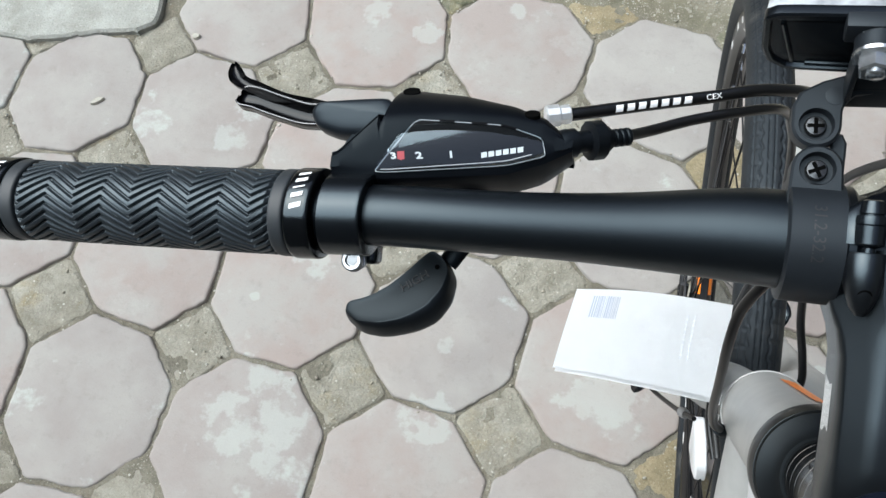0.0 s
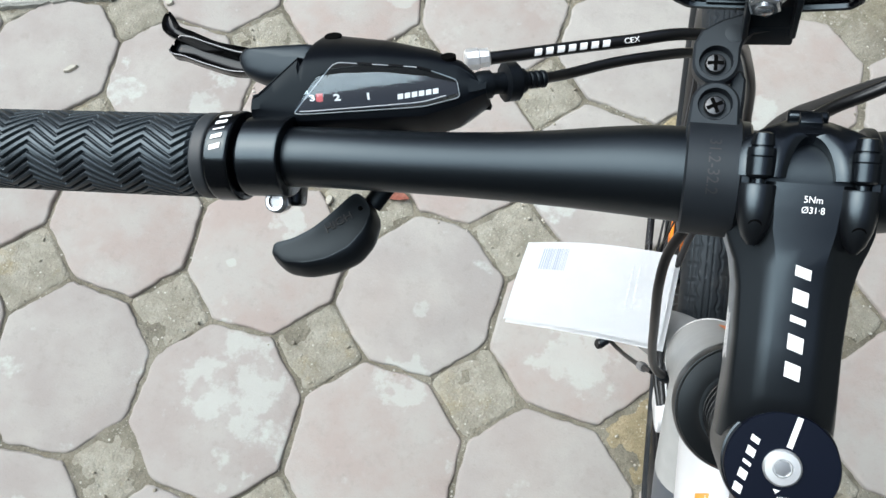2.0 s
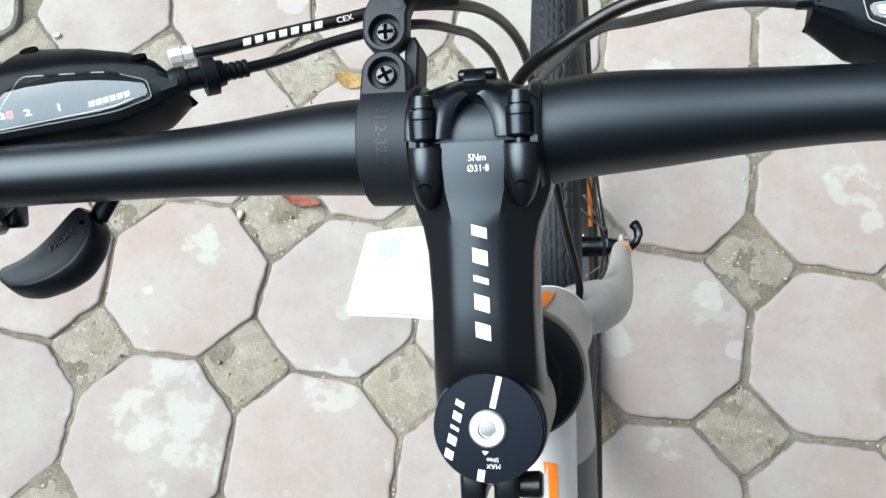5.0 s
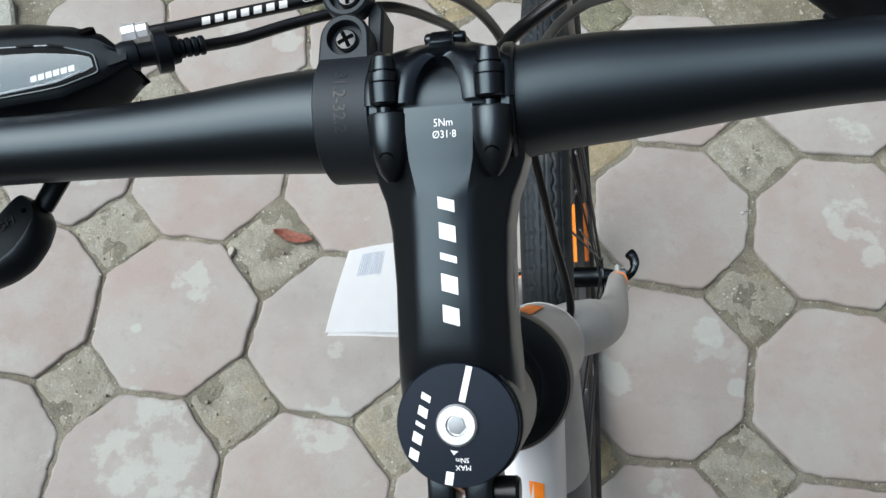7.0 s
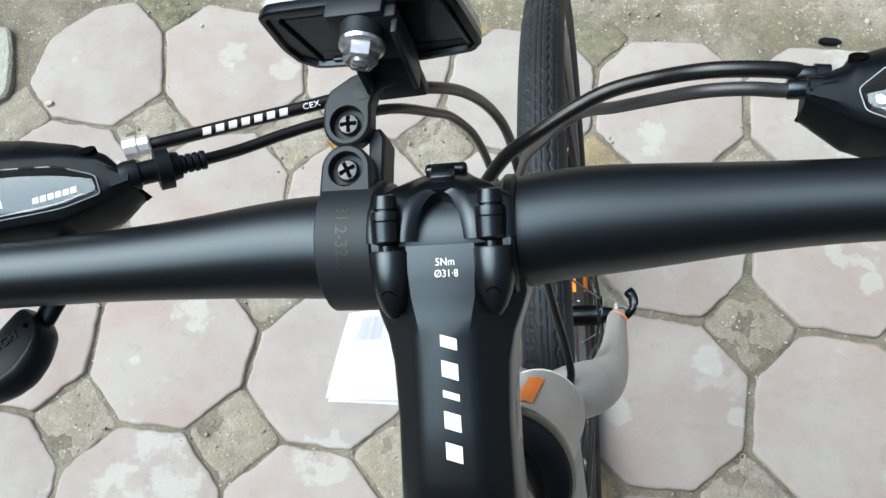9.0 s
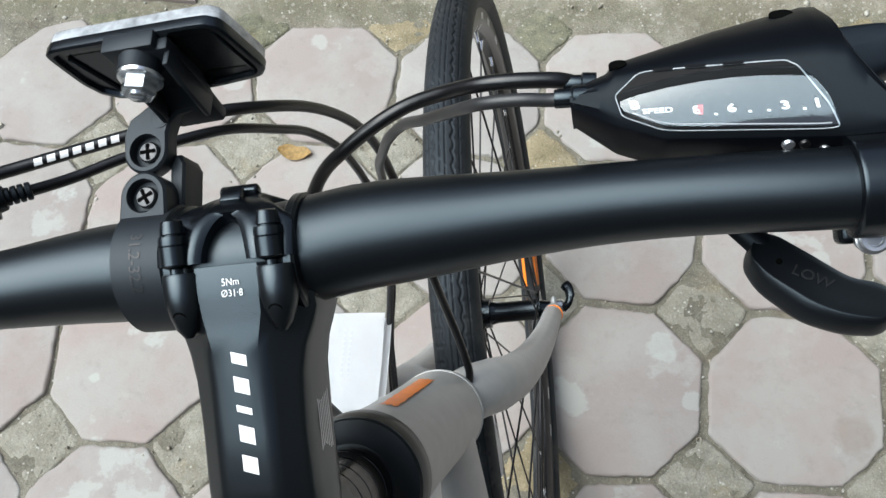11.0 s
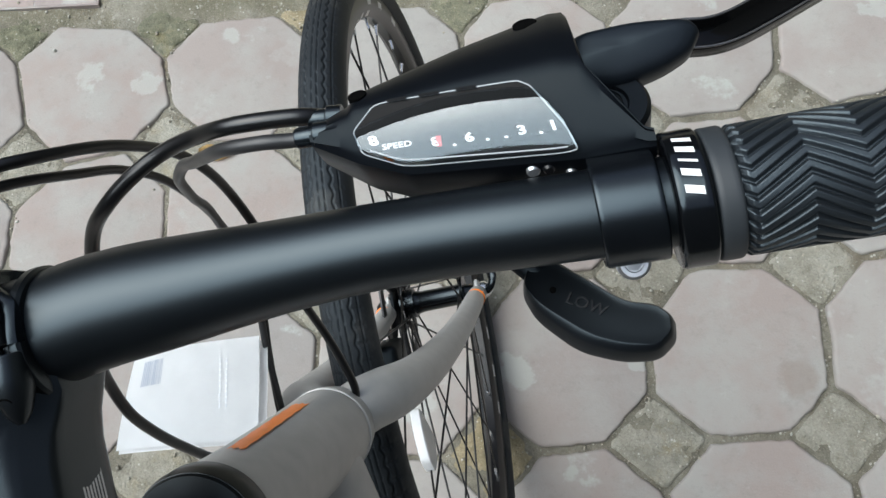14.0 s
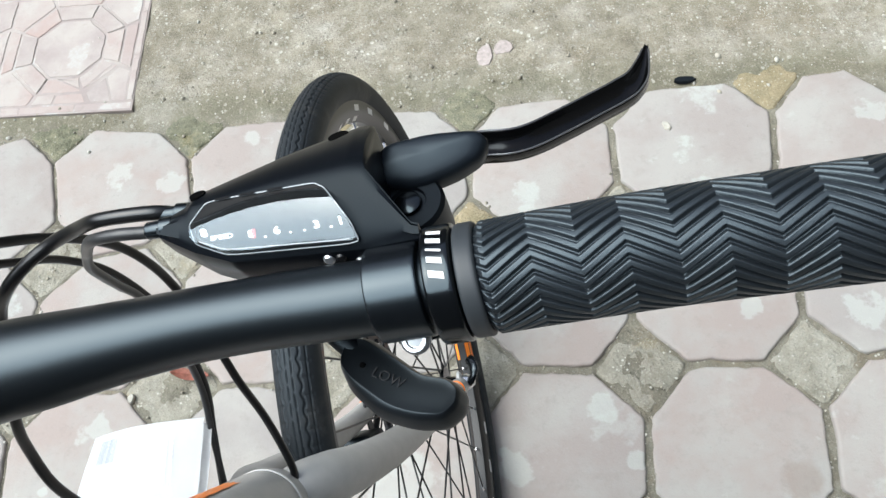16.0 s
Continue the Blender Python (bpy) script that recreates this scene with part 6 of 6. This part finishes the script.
def tag_sheet(name, lift, du, dv, parent):
    b = bmesh.new()
    n_, m_ = 20, 12
    g_ = [[b.verts.new(tag_at(du + i / n_ * (1 - 0.0 * du), dv + j / m_, lift * (0.3 + i / n_))) for j in range(m_ + 1)] for i in range(n_ + 1)]
    for i in range(n_):
        for j in range(m_):
            b.faces.new((g_[i][j], g_[i + 1][j], g_[i + 1][j + 1], g_[i][j + 1]))
    r_ = bmesh.ops.solidify(b, geom=b.faces[:], thickness=0.0004)
    return part(name, b, M_PAPER, parent)


tag_sheet("sheet", 0.0, 0.0, 0.0, TAG)
tag_sheet("back_sheet", -0.004, 0.015, 0.035, TAG)
M_INK = material("pale_ink", (0.43, 0.47, 0.54), 0.7)
random.seed(5)
u = 0.15
while u < 0.34:
    w = random.choice((0.004, 0.006, 0.010))
    bm = bmesh.new()
    bm.faces.new([bm.verts.new(tag_at(a_, b_, 0.00045)) for a_, b_ in ((u, 0.09), (u + w, 0.09), (u + w, 0.36), (u, 0.36))])
    part("printed_bar", bm, M_INK, TAG, smooth=False)
    u += w + random.choice((0.004, 0.007))
M_INK2 = material("grey_print", (0.68, 0.7, 0.73), 0.7)
bm = bmesh.new()
for i in range(9):
    v0 = 0.2 + 0.055 * i
    for u0 in (0.76, 0.80):
        bm.faces.new([bm.verts.new(tag_at(a_, b_, 0.00045)) for a_, b_ in ((u0, v0), (u0 + 0.012, v0), (u0 + 0.012, v0 + 0.035), (u0, v0 + 0.035))])
part("small_print", bm, M_INK2, TAG, "faint grey printed lines", smooth=False)

# ---- unseen dark walls, added to block sky light and darken reflections ----
M_SKYBLOCK = material("dark_sky_block", (0.07, 0.072, 0.068), 0.9, var=0.15, scale=3, bump=0.3, bump_scale=60)
for nm, x, y, sx_, sy_, h_ in (("wall_north", -2.35, 5.1, 9.7, 0.2, 4.2), ("wall_south", -2.35, -1.9, 9.7, 0.2, 3.4), ("wall_east", 2.4, 1.6, 0.2, 6.8, 4.6), ("wall_west", -7.1, 1.6, 0.2, 6.8, 3.0)):
    b = bmesh.new()
    box(b, (sx_, sy_, h_), pose(x, y, h_ / 2 - 0.02), 0.01)
    tagged(part(nm, b, M_SKYBLOCK, smooth=False), "unseen plain dark wall added to block sky light", "wall", kind="structure")

# ---- small things lying on the paving ----
def flake(name, x, y, size, mat, label, category, turn=0.0, thick=0.004, z=0.0):
    random.seed(int(abs(x * 1000) + abs(y * 777)))
    b = bmesh.new()
    o = [(size[0] * (0.8 + 0.4 * random.random()) * math.cos(a), size[1] * (0.8 + 0.4 * random.random()) * math.sin(a)) for a in [2 * math.pi * k / 9 for k in range(9)]]
    loft(b, o, ((0, 0), (thick * 0.7, 0.0004), (thick, 0.0015)), lambda px, py, h: Vector((px, py, h + 0.1 * py)))
    ob = part(name, b, mat)
    ob.matrix_world = pose(x, y, z, 0, 0, turn)
    return tagged(ob, label, category)


M_LEAFY = material("dry_yellow_leaf", (0.5, 0.34, 0.14), 0.7, var=0.3, scale=150)
M_LEAFR = material("dry_red_leaf", (0.36, 0.14, 0.1), 0.7, var=0.3, scale=150)
M_CHIP = material("pale_stone_chip", (0.38, 0.36, 0.31), 0.85, var=0.2, scale=150)
M_PINKCHIP = material("pink_concrete_chip", (0.32, 0.275, 0.258), 0.85, var=0.2, scale=150)


def leaf(x, y, ln, wd, turn, mat, label):
    b = bmesh.new()
    n = 10
    rows = []
    for i in range(n + 1):
        f = i / n
        w = wd * math.sin(math.pi * min(1, f * 0.96 + 0.03)) ** 0.8
        px = (f - 0.5) * ln
        lift = 0.006 * (2 * f - 1) ** 2
        rows.append([b.verts.new((px, -w, lift + 0.004)), b.verts.new((px, 0.1 * w * math.sin(5 * f), lift)), b.verts.new((px, w * (0.9 + 0.2 * math.sin(9 * f)), lift + 0.003))])
    for p, q in zip(rows, rows[1:]):
        for k in range(2):
            b.faces.new((p[k], p[k + 1], q[k + 1], q[k]))
    bmesh.ops.solidify(b, geom=b.faces[:], thickness=0.0005)
    ob = part("dry_leaf", b, mat)
    ob.matrix_world = pose(x, y, 0.001, 0, 0, turn)
    return tagged(ob, label, "leaf")


leaf(-0.269, 0.647, 0.062, 0.017, -12, M_LEAFY, "curled dry yellow leaf on the mortar")
leaf(-0.338, 0.416, 0.07, 0.011, -14, M_LEAFR, "curled dry reddish leaf on the paving")
flake("stone_chip", -0.977, 0.577, (0.014, 0.006), M_CHIP, "pale oblong stone chip on a paver", "stone", 35, 0.007)
flake("stone_chip", -0.834, 0.743, (0.008, 0.007), M_CHIP, "small pale stone chip in the joint", "stone", 10, 0.007)
flake("stone_chip", 0.538, 0.757, (0.011, 0.006), M_CHIP, "small yellowish stone chip on a paver", "stone", -60, 0.005)
flake("stone_chip", -0.44, 0.389, (0.009, 0.006), M_CHIP, "small pale stone chip beside a paver", "stone", 80, 0.005)
flake("concrete_chip", 0.235, 0.985, (0.016, 0.03), M_PINKCHIP, "broken pink concrete chip on the strip", "stone", -20, 0.006)
flake("concrete_chip", 0.275, 0.998, (0.02, 0.017), M_PINKCHIP, "broken pink concrete chip on the strip", "stone", 25, 0.006)
flake("plastic_scrap", 0.5914, 0.8513, (0.02, 0.008), M_PLASTIC, "small black plastic scrap at the paving's edge", "scrap", -8, 0.006)

# loose grit and small stones, too many to count
random.seed(11)
verts, faces = [], []
ico = bmesh.new()
bmesh.ops.create_icosphere(ico, subdivisions=1, radius=1.0)
ibase = [v.co.copy() for v in ico.verts]
ifaces = [tuple(v.index for v in f.verts) for f in ico.faces]
ico.free()


def inside_paver(x, y):
    p = Vector((x, y)) - LAT_O
    det = LAT_U.x * LAT_V.y - LAT_U.y * LAT_V.x
    i = (p.x * LAT_V.y - p.y * LAT_V.x) / det
    j = (LAT_U.x * p.y - LAT_U.y * p.x) / det
    fi, fj = abs(i - round(i)), abs(j - round(j))
    return fi < 0.465 and fj < 0.465 and fi + fj < 0.665 and round(j) <= 3


count = 0
while count < 3900:
    x, y = random.uniform(-1.35, 1.1), random.uniform(-0.35, 1.55)
    strip = y > edge_y(x) - 0.02
    if not strip and inside_paver(x, y):
        continue
    if strip and random.random() < 0.42:
        continue
    r = 0.0010 + 0.0030 * random.random() ** 5
    if -0.03 < y - edge_y(x) < 0.06 and random.random() < 0.3 or strip and random.random() < 0.11:
        r = 0.0022 + 0.0045 * random.random() ** 2
    q = Euler((random.uniform(0, 6), random.uniform(0, 6), random.uniform(0, 6))).to_matrix()
    sc = Vector((r * random.uniform(0.7, 1.4), r * random.uniform(0.6, 1.1), r * random.uniform(0.35, 0.7)))
    o = Vector((x, y, height(x, y) + r * 0.25 + (0.0 if strip else 0.003)))
    k = len(verts)
    for v in ibase:
        verts.append(o + q @ Vector((v.x * sc.x, v.y * sc.y, v.z * sc.z)))
    faces += [tuple(i + k for i in f) for f in ifaces]
    count += 1
me = bpy.data.meshes.new("grit")
me.from_pydata([tuple(v) for v in verts], [], faces)
me.shade_smooth()
M_GRIT = material("grit", (0.4, 0.37, 0.31), 0.85)
nt = M_GRIT.node_tree
ge = nt.nodes.new("ShaderNodeNewGeometry")
cr = nt.nodes.new("ShaderNodeValToRGB")
cr.color_ramp.elements[0].color = (0.2, 0.18, 0.145, 1)
cr.color_ramp.elements[1].color = (0.42, 0.41, 0.37, 1)
e_ = cr.color_ramp.elements.new(0.6)
e_.color = (0.34, 0.31, 0.25, 1)
nt.links.new(ge.outputs["Random Per Island"], cr.inputs["Fac"])
nt.links.new(cr.outputs["Color"], nt.nodes["Principled BSDF"].inputs["Base Color"])
me.materials.append(M_GRIT)
tagged(new("grit", me), "loose grit and small stones in the joints", "grit", kind="stuff")

# ---- embossed slab at the edge of the strip ----
SLAB = new("slab")
tagged(SLAB, "pink embossed paving slab with a cracked corner", "slab", kind="structure")
SO = Vector((-0.483, 0.9985))
SX = Vector((-0.9905, 0.1375))
SY = Vector((0.079, 0.997))


def sl(u, v, h):
    p = SO + SX * u + SY * v
    return Vector((p.x, p.y, h))


def cut_poly(poly, o, n):
    """The part of a convex outline on the side of a line that n points to."""
    out = []
    for p, q in zip(poly, poly[1:] + poly[:1]):
        p, q = Vector(p), Vector(q)
        a, c = (p - o).dot(n), (q - o).dot(n)
        if a >= 0:
            out.append(p)
        if a * c < 0:
            out.append(p.lerp(q, a / (a - c)))
    return out


def slab_piece(name, poly, z0=0.0095, gap=0.0011):
    """One raised field of the slab, with worn edges; the corner's fields are cracked through."""
    mid = sum((Vector(p) for p in poly), Vector((0, 0))) / len(poly)
    pieces = [poly]
    if name != "border" and mid.x < 0.2 and mid.y < 0.13 and abs(sum(p[0] * q[1] - q[0] * p[1] for p, q in zip(poly, poly[1:] + poly[:1]))) > 0.004:
        for k in range(1):
            a = random.uniform(0, 3.14)
            n_ = Vector((math.cos(a), math.sin(a)))
            o_ = mid + n_ * random.uniform(-0.012, 0.012)
            pieces = [c for p in pieces for c in (cut_poly(p, o_, n_), cut_poly(p, o_, -n_)) if len(c) > 2]
    for pc in pieces:
        line = []
        for p, q in zip(pc, pc[1:] + pc[:1]):
            p, q = Vector(p), Vector(q)
            m_ = max(2, int((q - p).length / 0.009))
            for k in range(m_):
                w = p.lerp(q, k / m_)
                line.append(w + Vector((noise.noise(Vector((w.x * 70, w.y * 70, 1))), noise.noise(Vector((w.x * 70, w.y * 70, 5))))) * 0.0022)
        b = bmesh.new()
        up = z0 + random.uniform(-0.0012, 0.0006) - (0.001 if len(pieces) > 1 else 0)
        loft(b, line, ((0.0, gap), (up - 0.0014, gap), (up, gap + 0.0012)), lambda x, y, h: sl(x, y, h))
        part(name, b, M_SLAB, SLAB, angle=30)


random.seed(8)
b = bmesh.new()
loft(b, [(0, 0), (0.63, 0), (0.63, 0.63), (0, 0.63)], ((-0.02, 0), (0.0068, 0), (0.0074, 0.001)), lambda x, y, h: sl(x, y, h))
part("slab_base", b, M_SLAB, SLAB)
for k in range(5):
    slab_piece("border", [(0.002 + 0.124 * k, 0.002), (0.126 + 0.124 * k, 0.002), (0.126 + 0.124 * k, 0.022), (0.002 + 0.124 * k, 0.022)], 0.0088)
    slab_piece("border", [(0.001, 0.024 + 0.12 * k), (0.016, 0.024 + 0.12 * k), (0.016, 0.144 + 0.12 * k), (0.001, 0.144 + 0.12 * k)], 0.0088)
for cu in (0.166, 0.466):
    for cv in (0.172, 0.472):
        oc = [(cu + 0.077 * a, cv + 0.077 * c) for a, c in ((1, 0.42), (0.42, 1), (-0.42, 1), (-1, 0.42), (-1, -0.42), (-0.42, -1), (0.42, -1), (1, -0.42))]
        slab_piece("octagon", oc)
        for k in range(4):
            d = [(1, 1), (-1, 1), (-1, -1), (1, -1)][k]
            # corner chevrons and side bars round each octagon
            slab_piece("chevron", [(cu + d[0] * 0.0805, cv + d[1] * 0.035), (cu + d[0] * 0.119, cv + d[1] * 0.052), (cu + d[0] * 0.052, cv + d[1] * 0.119), (cu + d[0] * 0.035, cv + d[1] * 0.0805)][::(1 if d[0] * d[1] > 0 else -1)])
            slab_piece("corner", [(cu + d[0] * 0.122, cv + d[1] * 0.056), (cu + d[0] * 0.148, cv + d[1] * 0.07), (cu + d[0] * 0.148, cv + d[1] * 0.148), (cu + d[0] * 0.07, cv + d[1] * 0.148), (cu + d[0] * 0.056, cv + d[1] * 0.122)][::(1 if d[0] * d[1] > 0 else -1)])
        for dx, dy in ((1, 0), (-1, 0)):
            slab_piece("side_bar", [(cu + dx * 0.0805, cv - 0.036), (cu + dx * 0.119, cv - 0.046), (cu + dx * 0.119, cv + 0.046), (cu + dx * 0.0805, cv + 0.036)][::dx])
            slab_piece("side_bar", [(cu + dx * 0.122, cv - 0.05), (cu + dx * 0.148, cv - 0.062), (cu + dx * 0.148, cv + 0.062), (cu + dx * 0.122, cv + 0.05)][::dx])
        for dx, dy in ((0, 1), (0, -1)):
            slab_piece("side_bar", [(cu - 0.036, cv + dy * 0.0805), (cu + 0.036, cv + dy * 0.0805), (cu + 0.046, cv + dy * 0.119), (cu - 0.046, cv + dy * 0.119)][::dy])
            slab_piece("side_bar", [(cu - 0.05, cv + dy * 0.122), (cu + 0.05, cv + dy * 0.122), (cu + 0.062, cv + dy * 0.148), (cu - 0.062, cv + dy * 0.148)][::dy])

# grey broken slab beside the paving
random.seed(3)
o = round_outline([(-1.4, 0.7), (-1.15, 0.685), (-1.06, 0.715), (-0.955, 0.73), (-0.915, 0.765), (-0.93, 0.84), (-0.955, 0.93), (-1.4, 0.98)], 4, 0.25)
o = [Vector((p[0] + random.uniform(-0.004, 0.004), p[1] + random.uniform(-0.004, 0.004))) for p in o]
b = bmesh.new()
loft(b, o, ((-0.03, 0), (0.006, 0.001), (0.011, 0.006)), lambda x, y, h: Vector((x, y, h + 0.002 * noise.noise(Vector((x * 20, y * 20, 0))))))
M_GREYSLAB = ground_material("grey_slab", (0.40, 0.405, 0.38), (0.24, 0.24, 0.21), (0.52, 0.52, 0.49), scale=18)
gs = part("grey_slab", b, M_GREYSLAB)
tagged(gs, "broken grey concrete slab at the paving's edge", "slab", kind="structure")

# ---- octagonal pavers and square infills ----
PAV = new("pavement")
tagged(PAV, "pink octagonal concrete pavers laid with wide mortar joints", "pavement", kind="structure")
TANS = ((0, 0), (0, 2), (2, 3), (-1, 3))
MOSSY = ((-3, 3), (-2, 3), (0, 3))
# the square infills of each row: first column, then shift across, shift along, half width, half length (in hundredths of a stone)
SQUARES = {3: (-3, (-13, 8, 28, 27), (-4, 0, 25, 27), (4, 1, 28, 27), (5, -3, 23, 26), (5.5, -2, 27, 27.5), (16, -2, 25, 28)),
           2: (-4, (-6, 3, 27, 27), (0, -2, 31, 30), (3, 5, 30, 30), (0, 3, 28, 29), (4, -6, 27, 27.5), (4.5, -6, 30, 30), (8, -5, 28, 28)),
           1: (-4, (-3, 6, 30, 29), (-2, 1.5, 31, 27.5), (4, 1, 33, 34), (3, -1, 31, 28), (5, 0, 25, 27), (1, -3, 28.3, 29), (2, -4.5, 27.5, 27)),
           0: (-4, (-3, 6, 32.5, 30.5), (0.3, 1.8, 28, 28), (0, 2.5, 29.7, 29), (0.5, 0, 29, 28), (2, -3, 27, 27), (-3.7, -1, 28, 26), (-3, -2, 27, 24)),
           -1: (-3, (-2, 4, 28, 28.5))}


def square(i, j):
    """The four tips of an infill, west, north, east and south, in the plan."""
    du, dv, hu, hv = 0, 0, 28.5, 28
    if j in SQUARES and 0 <= i - SQUARES[j][0] < len(SQUARES[j]) - 1:
        du, dv, hu, hv = SQUARES[j][1 + i - SQUARES[j][0]]
    c = LAT_O + LAT_U * (i + 0.5 + du / 100) + LAT_V * (j + 0.5 + dv / 100)
    return c - LAT_U * (hu / 100), c + LAT_V * (hv / 100), c + LAT_U * (hu / 100), c - LAT_V * (hv / 100)


def ragged(corners, c, steps, wander, grain, seed_):
    """An outline through the corners whose edges wander like cast concrete."""
    o = []
    n = len(corners)
    for q in range(n):
        p0, p1 = corners[q], corners[(q + 1) % n]
        for f in steps:
            p = p0.lerp(p1, f)
            o.append(p + (p - c).normalized() * (wander * noise.noise(Vector((p.x * 34, p.y * 34, seed_))) + grain * noise.noise(Vector((p.x * 120, p.y * 120, seed_ + 4)))))
    return o


random.seed(21)
beyond = []
for i in range(-9, 9):
    for j in range(-10, 4):
        c = LAT_O + LAT_U * i + LAT_V * j
        if c.y > edge_y(c.x) - 0.07 or (i <= -4 and j >= 3):
            continue
        ne, nw, se, sw = square(i, j), square(i - 1, j), square(i, j - 1), square(i - 1, j - 1)
        corners = [ne[3], ne[0], nw[2], nw[3], sw[1], sw[2], se[0], se[1]]
        c = sum(corners, Vector((0, 0))) / 8
        o = inset_poly(ragged(corners, c, (0.03, 0.09, 0.18, 0.28, 0.38, 0.48, 0.58, 0.68, 0.78, 0.87, 0.95), 0.0034, 0.0024, i + j * 3.7), 0.0034 + 0.0022 * min(1.0, max(0.0, (c.x + 0.1) / 0.4)))
        b = bmesh.new()
        tx, ty = random.uniform(-0.008, 0.008), random.uniform(-0.008, 0.008)
        lift = random.uniform(-0.001, 0.0012)
        loft(b, o, ((-0.03, 0.0), (-0.006, 0.0), (-0.0022, 0.0010), (-0.0006, 0.0026), (0.0, 0.006)), lambda x, y, h: Vector((x, y, h + lift + tx * (x - c.x) + ty * (y - c.y))))
        stone = part("paver", b, M_PAVER, PAV, angle=50)
        if c.y < -1.62:
            beyond.append(stone)
for i in range(-9, 9):
    for j in range(-10, 4):
        tips = square(i, j)
        c = sum(tips, Vector((0, 0))) / 4
        if c.y > edge_y(c.x) - 0.03 and (i, j) not in TANS + MOSSY:
            continue
        o = inset_poly(ragged(tips, c, (0.06, 0.2, 0.35, 0.5, 0.65, 0.8, 0.94), 0.005, 0.002, 9.1), 0.0002)
        b = bmesh.new()
        lift = random.uniform(-0.0042, -0.0022)
        dome(b, o, ((-0.03, 1.0), (-0.004, 0.99), (-0.0016, 0.95), (-0.0008, 0.86), (-0.0004, 0.7), (-0.0002, 0.5), (0.0, 0.28)), lambda x, y, h: Vector((x, y, h + lift + 0.0022 * noise.noise(Vector((x * 75, y * 75, 2))))))
        stone = part("infill", b, M_TAN if (i, j) in TANS else M_MOSSY if (i, j) in MOSSY else M_INFILL, PAV, angle=60)
        if c.y < -1.72:
            beyond.append(stone)
# the paving stops at the added south wall
for stone in beyond:
    bpy.data.objects.remove(stone)
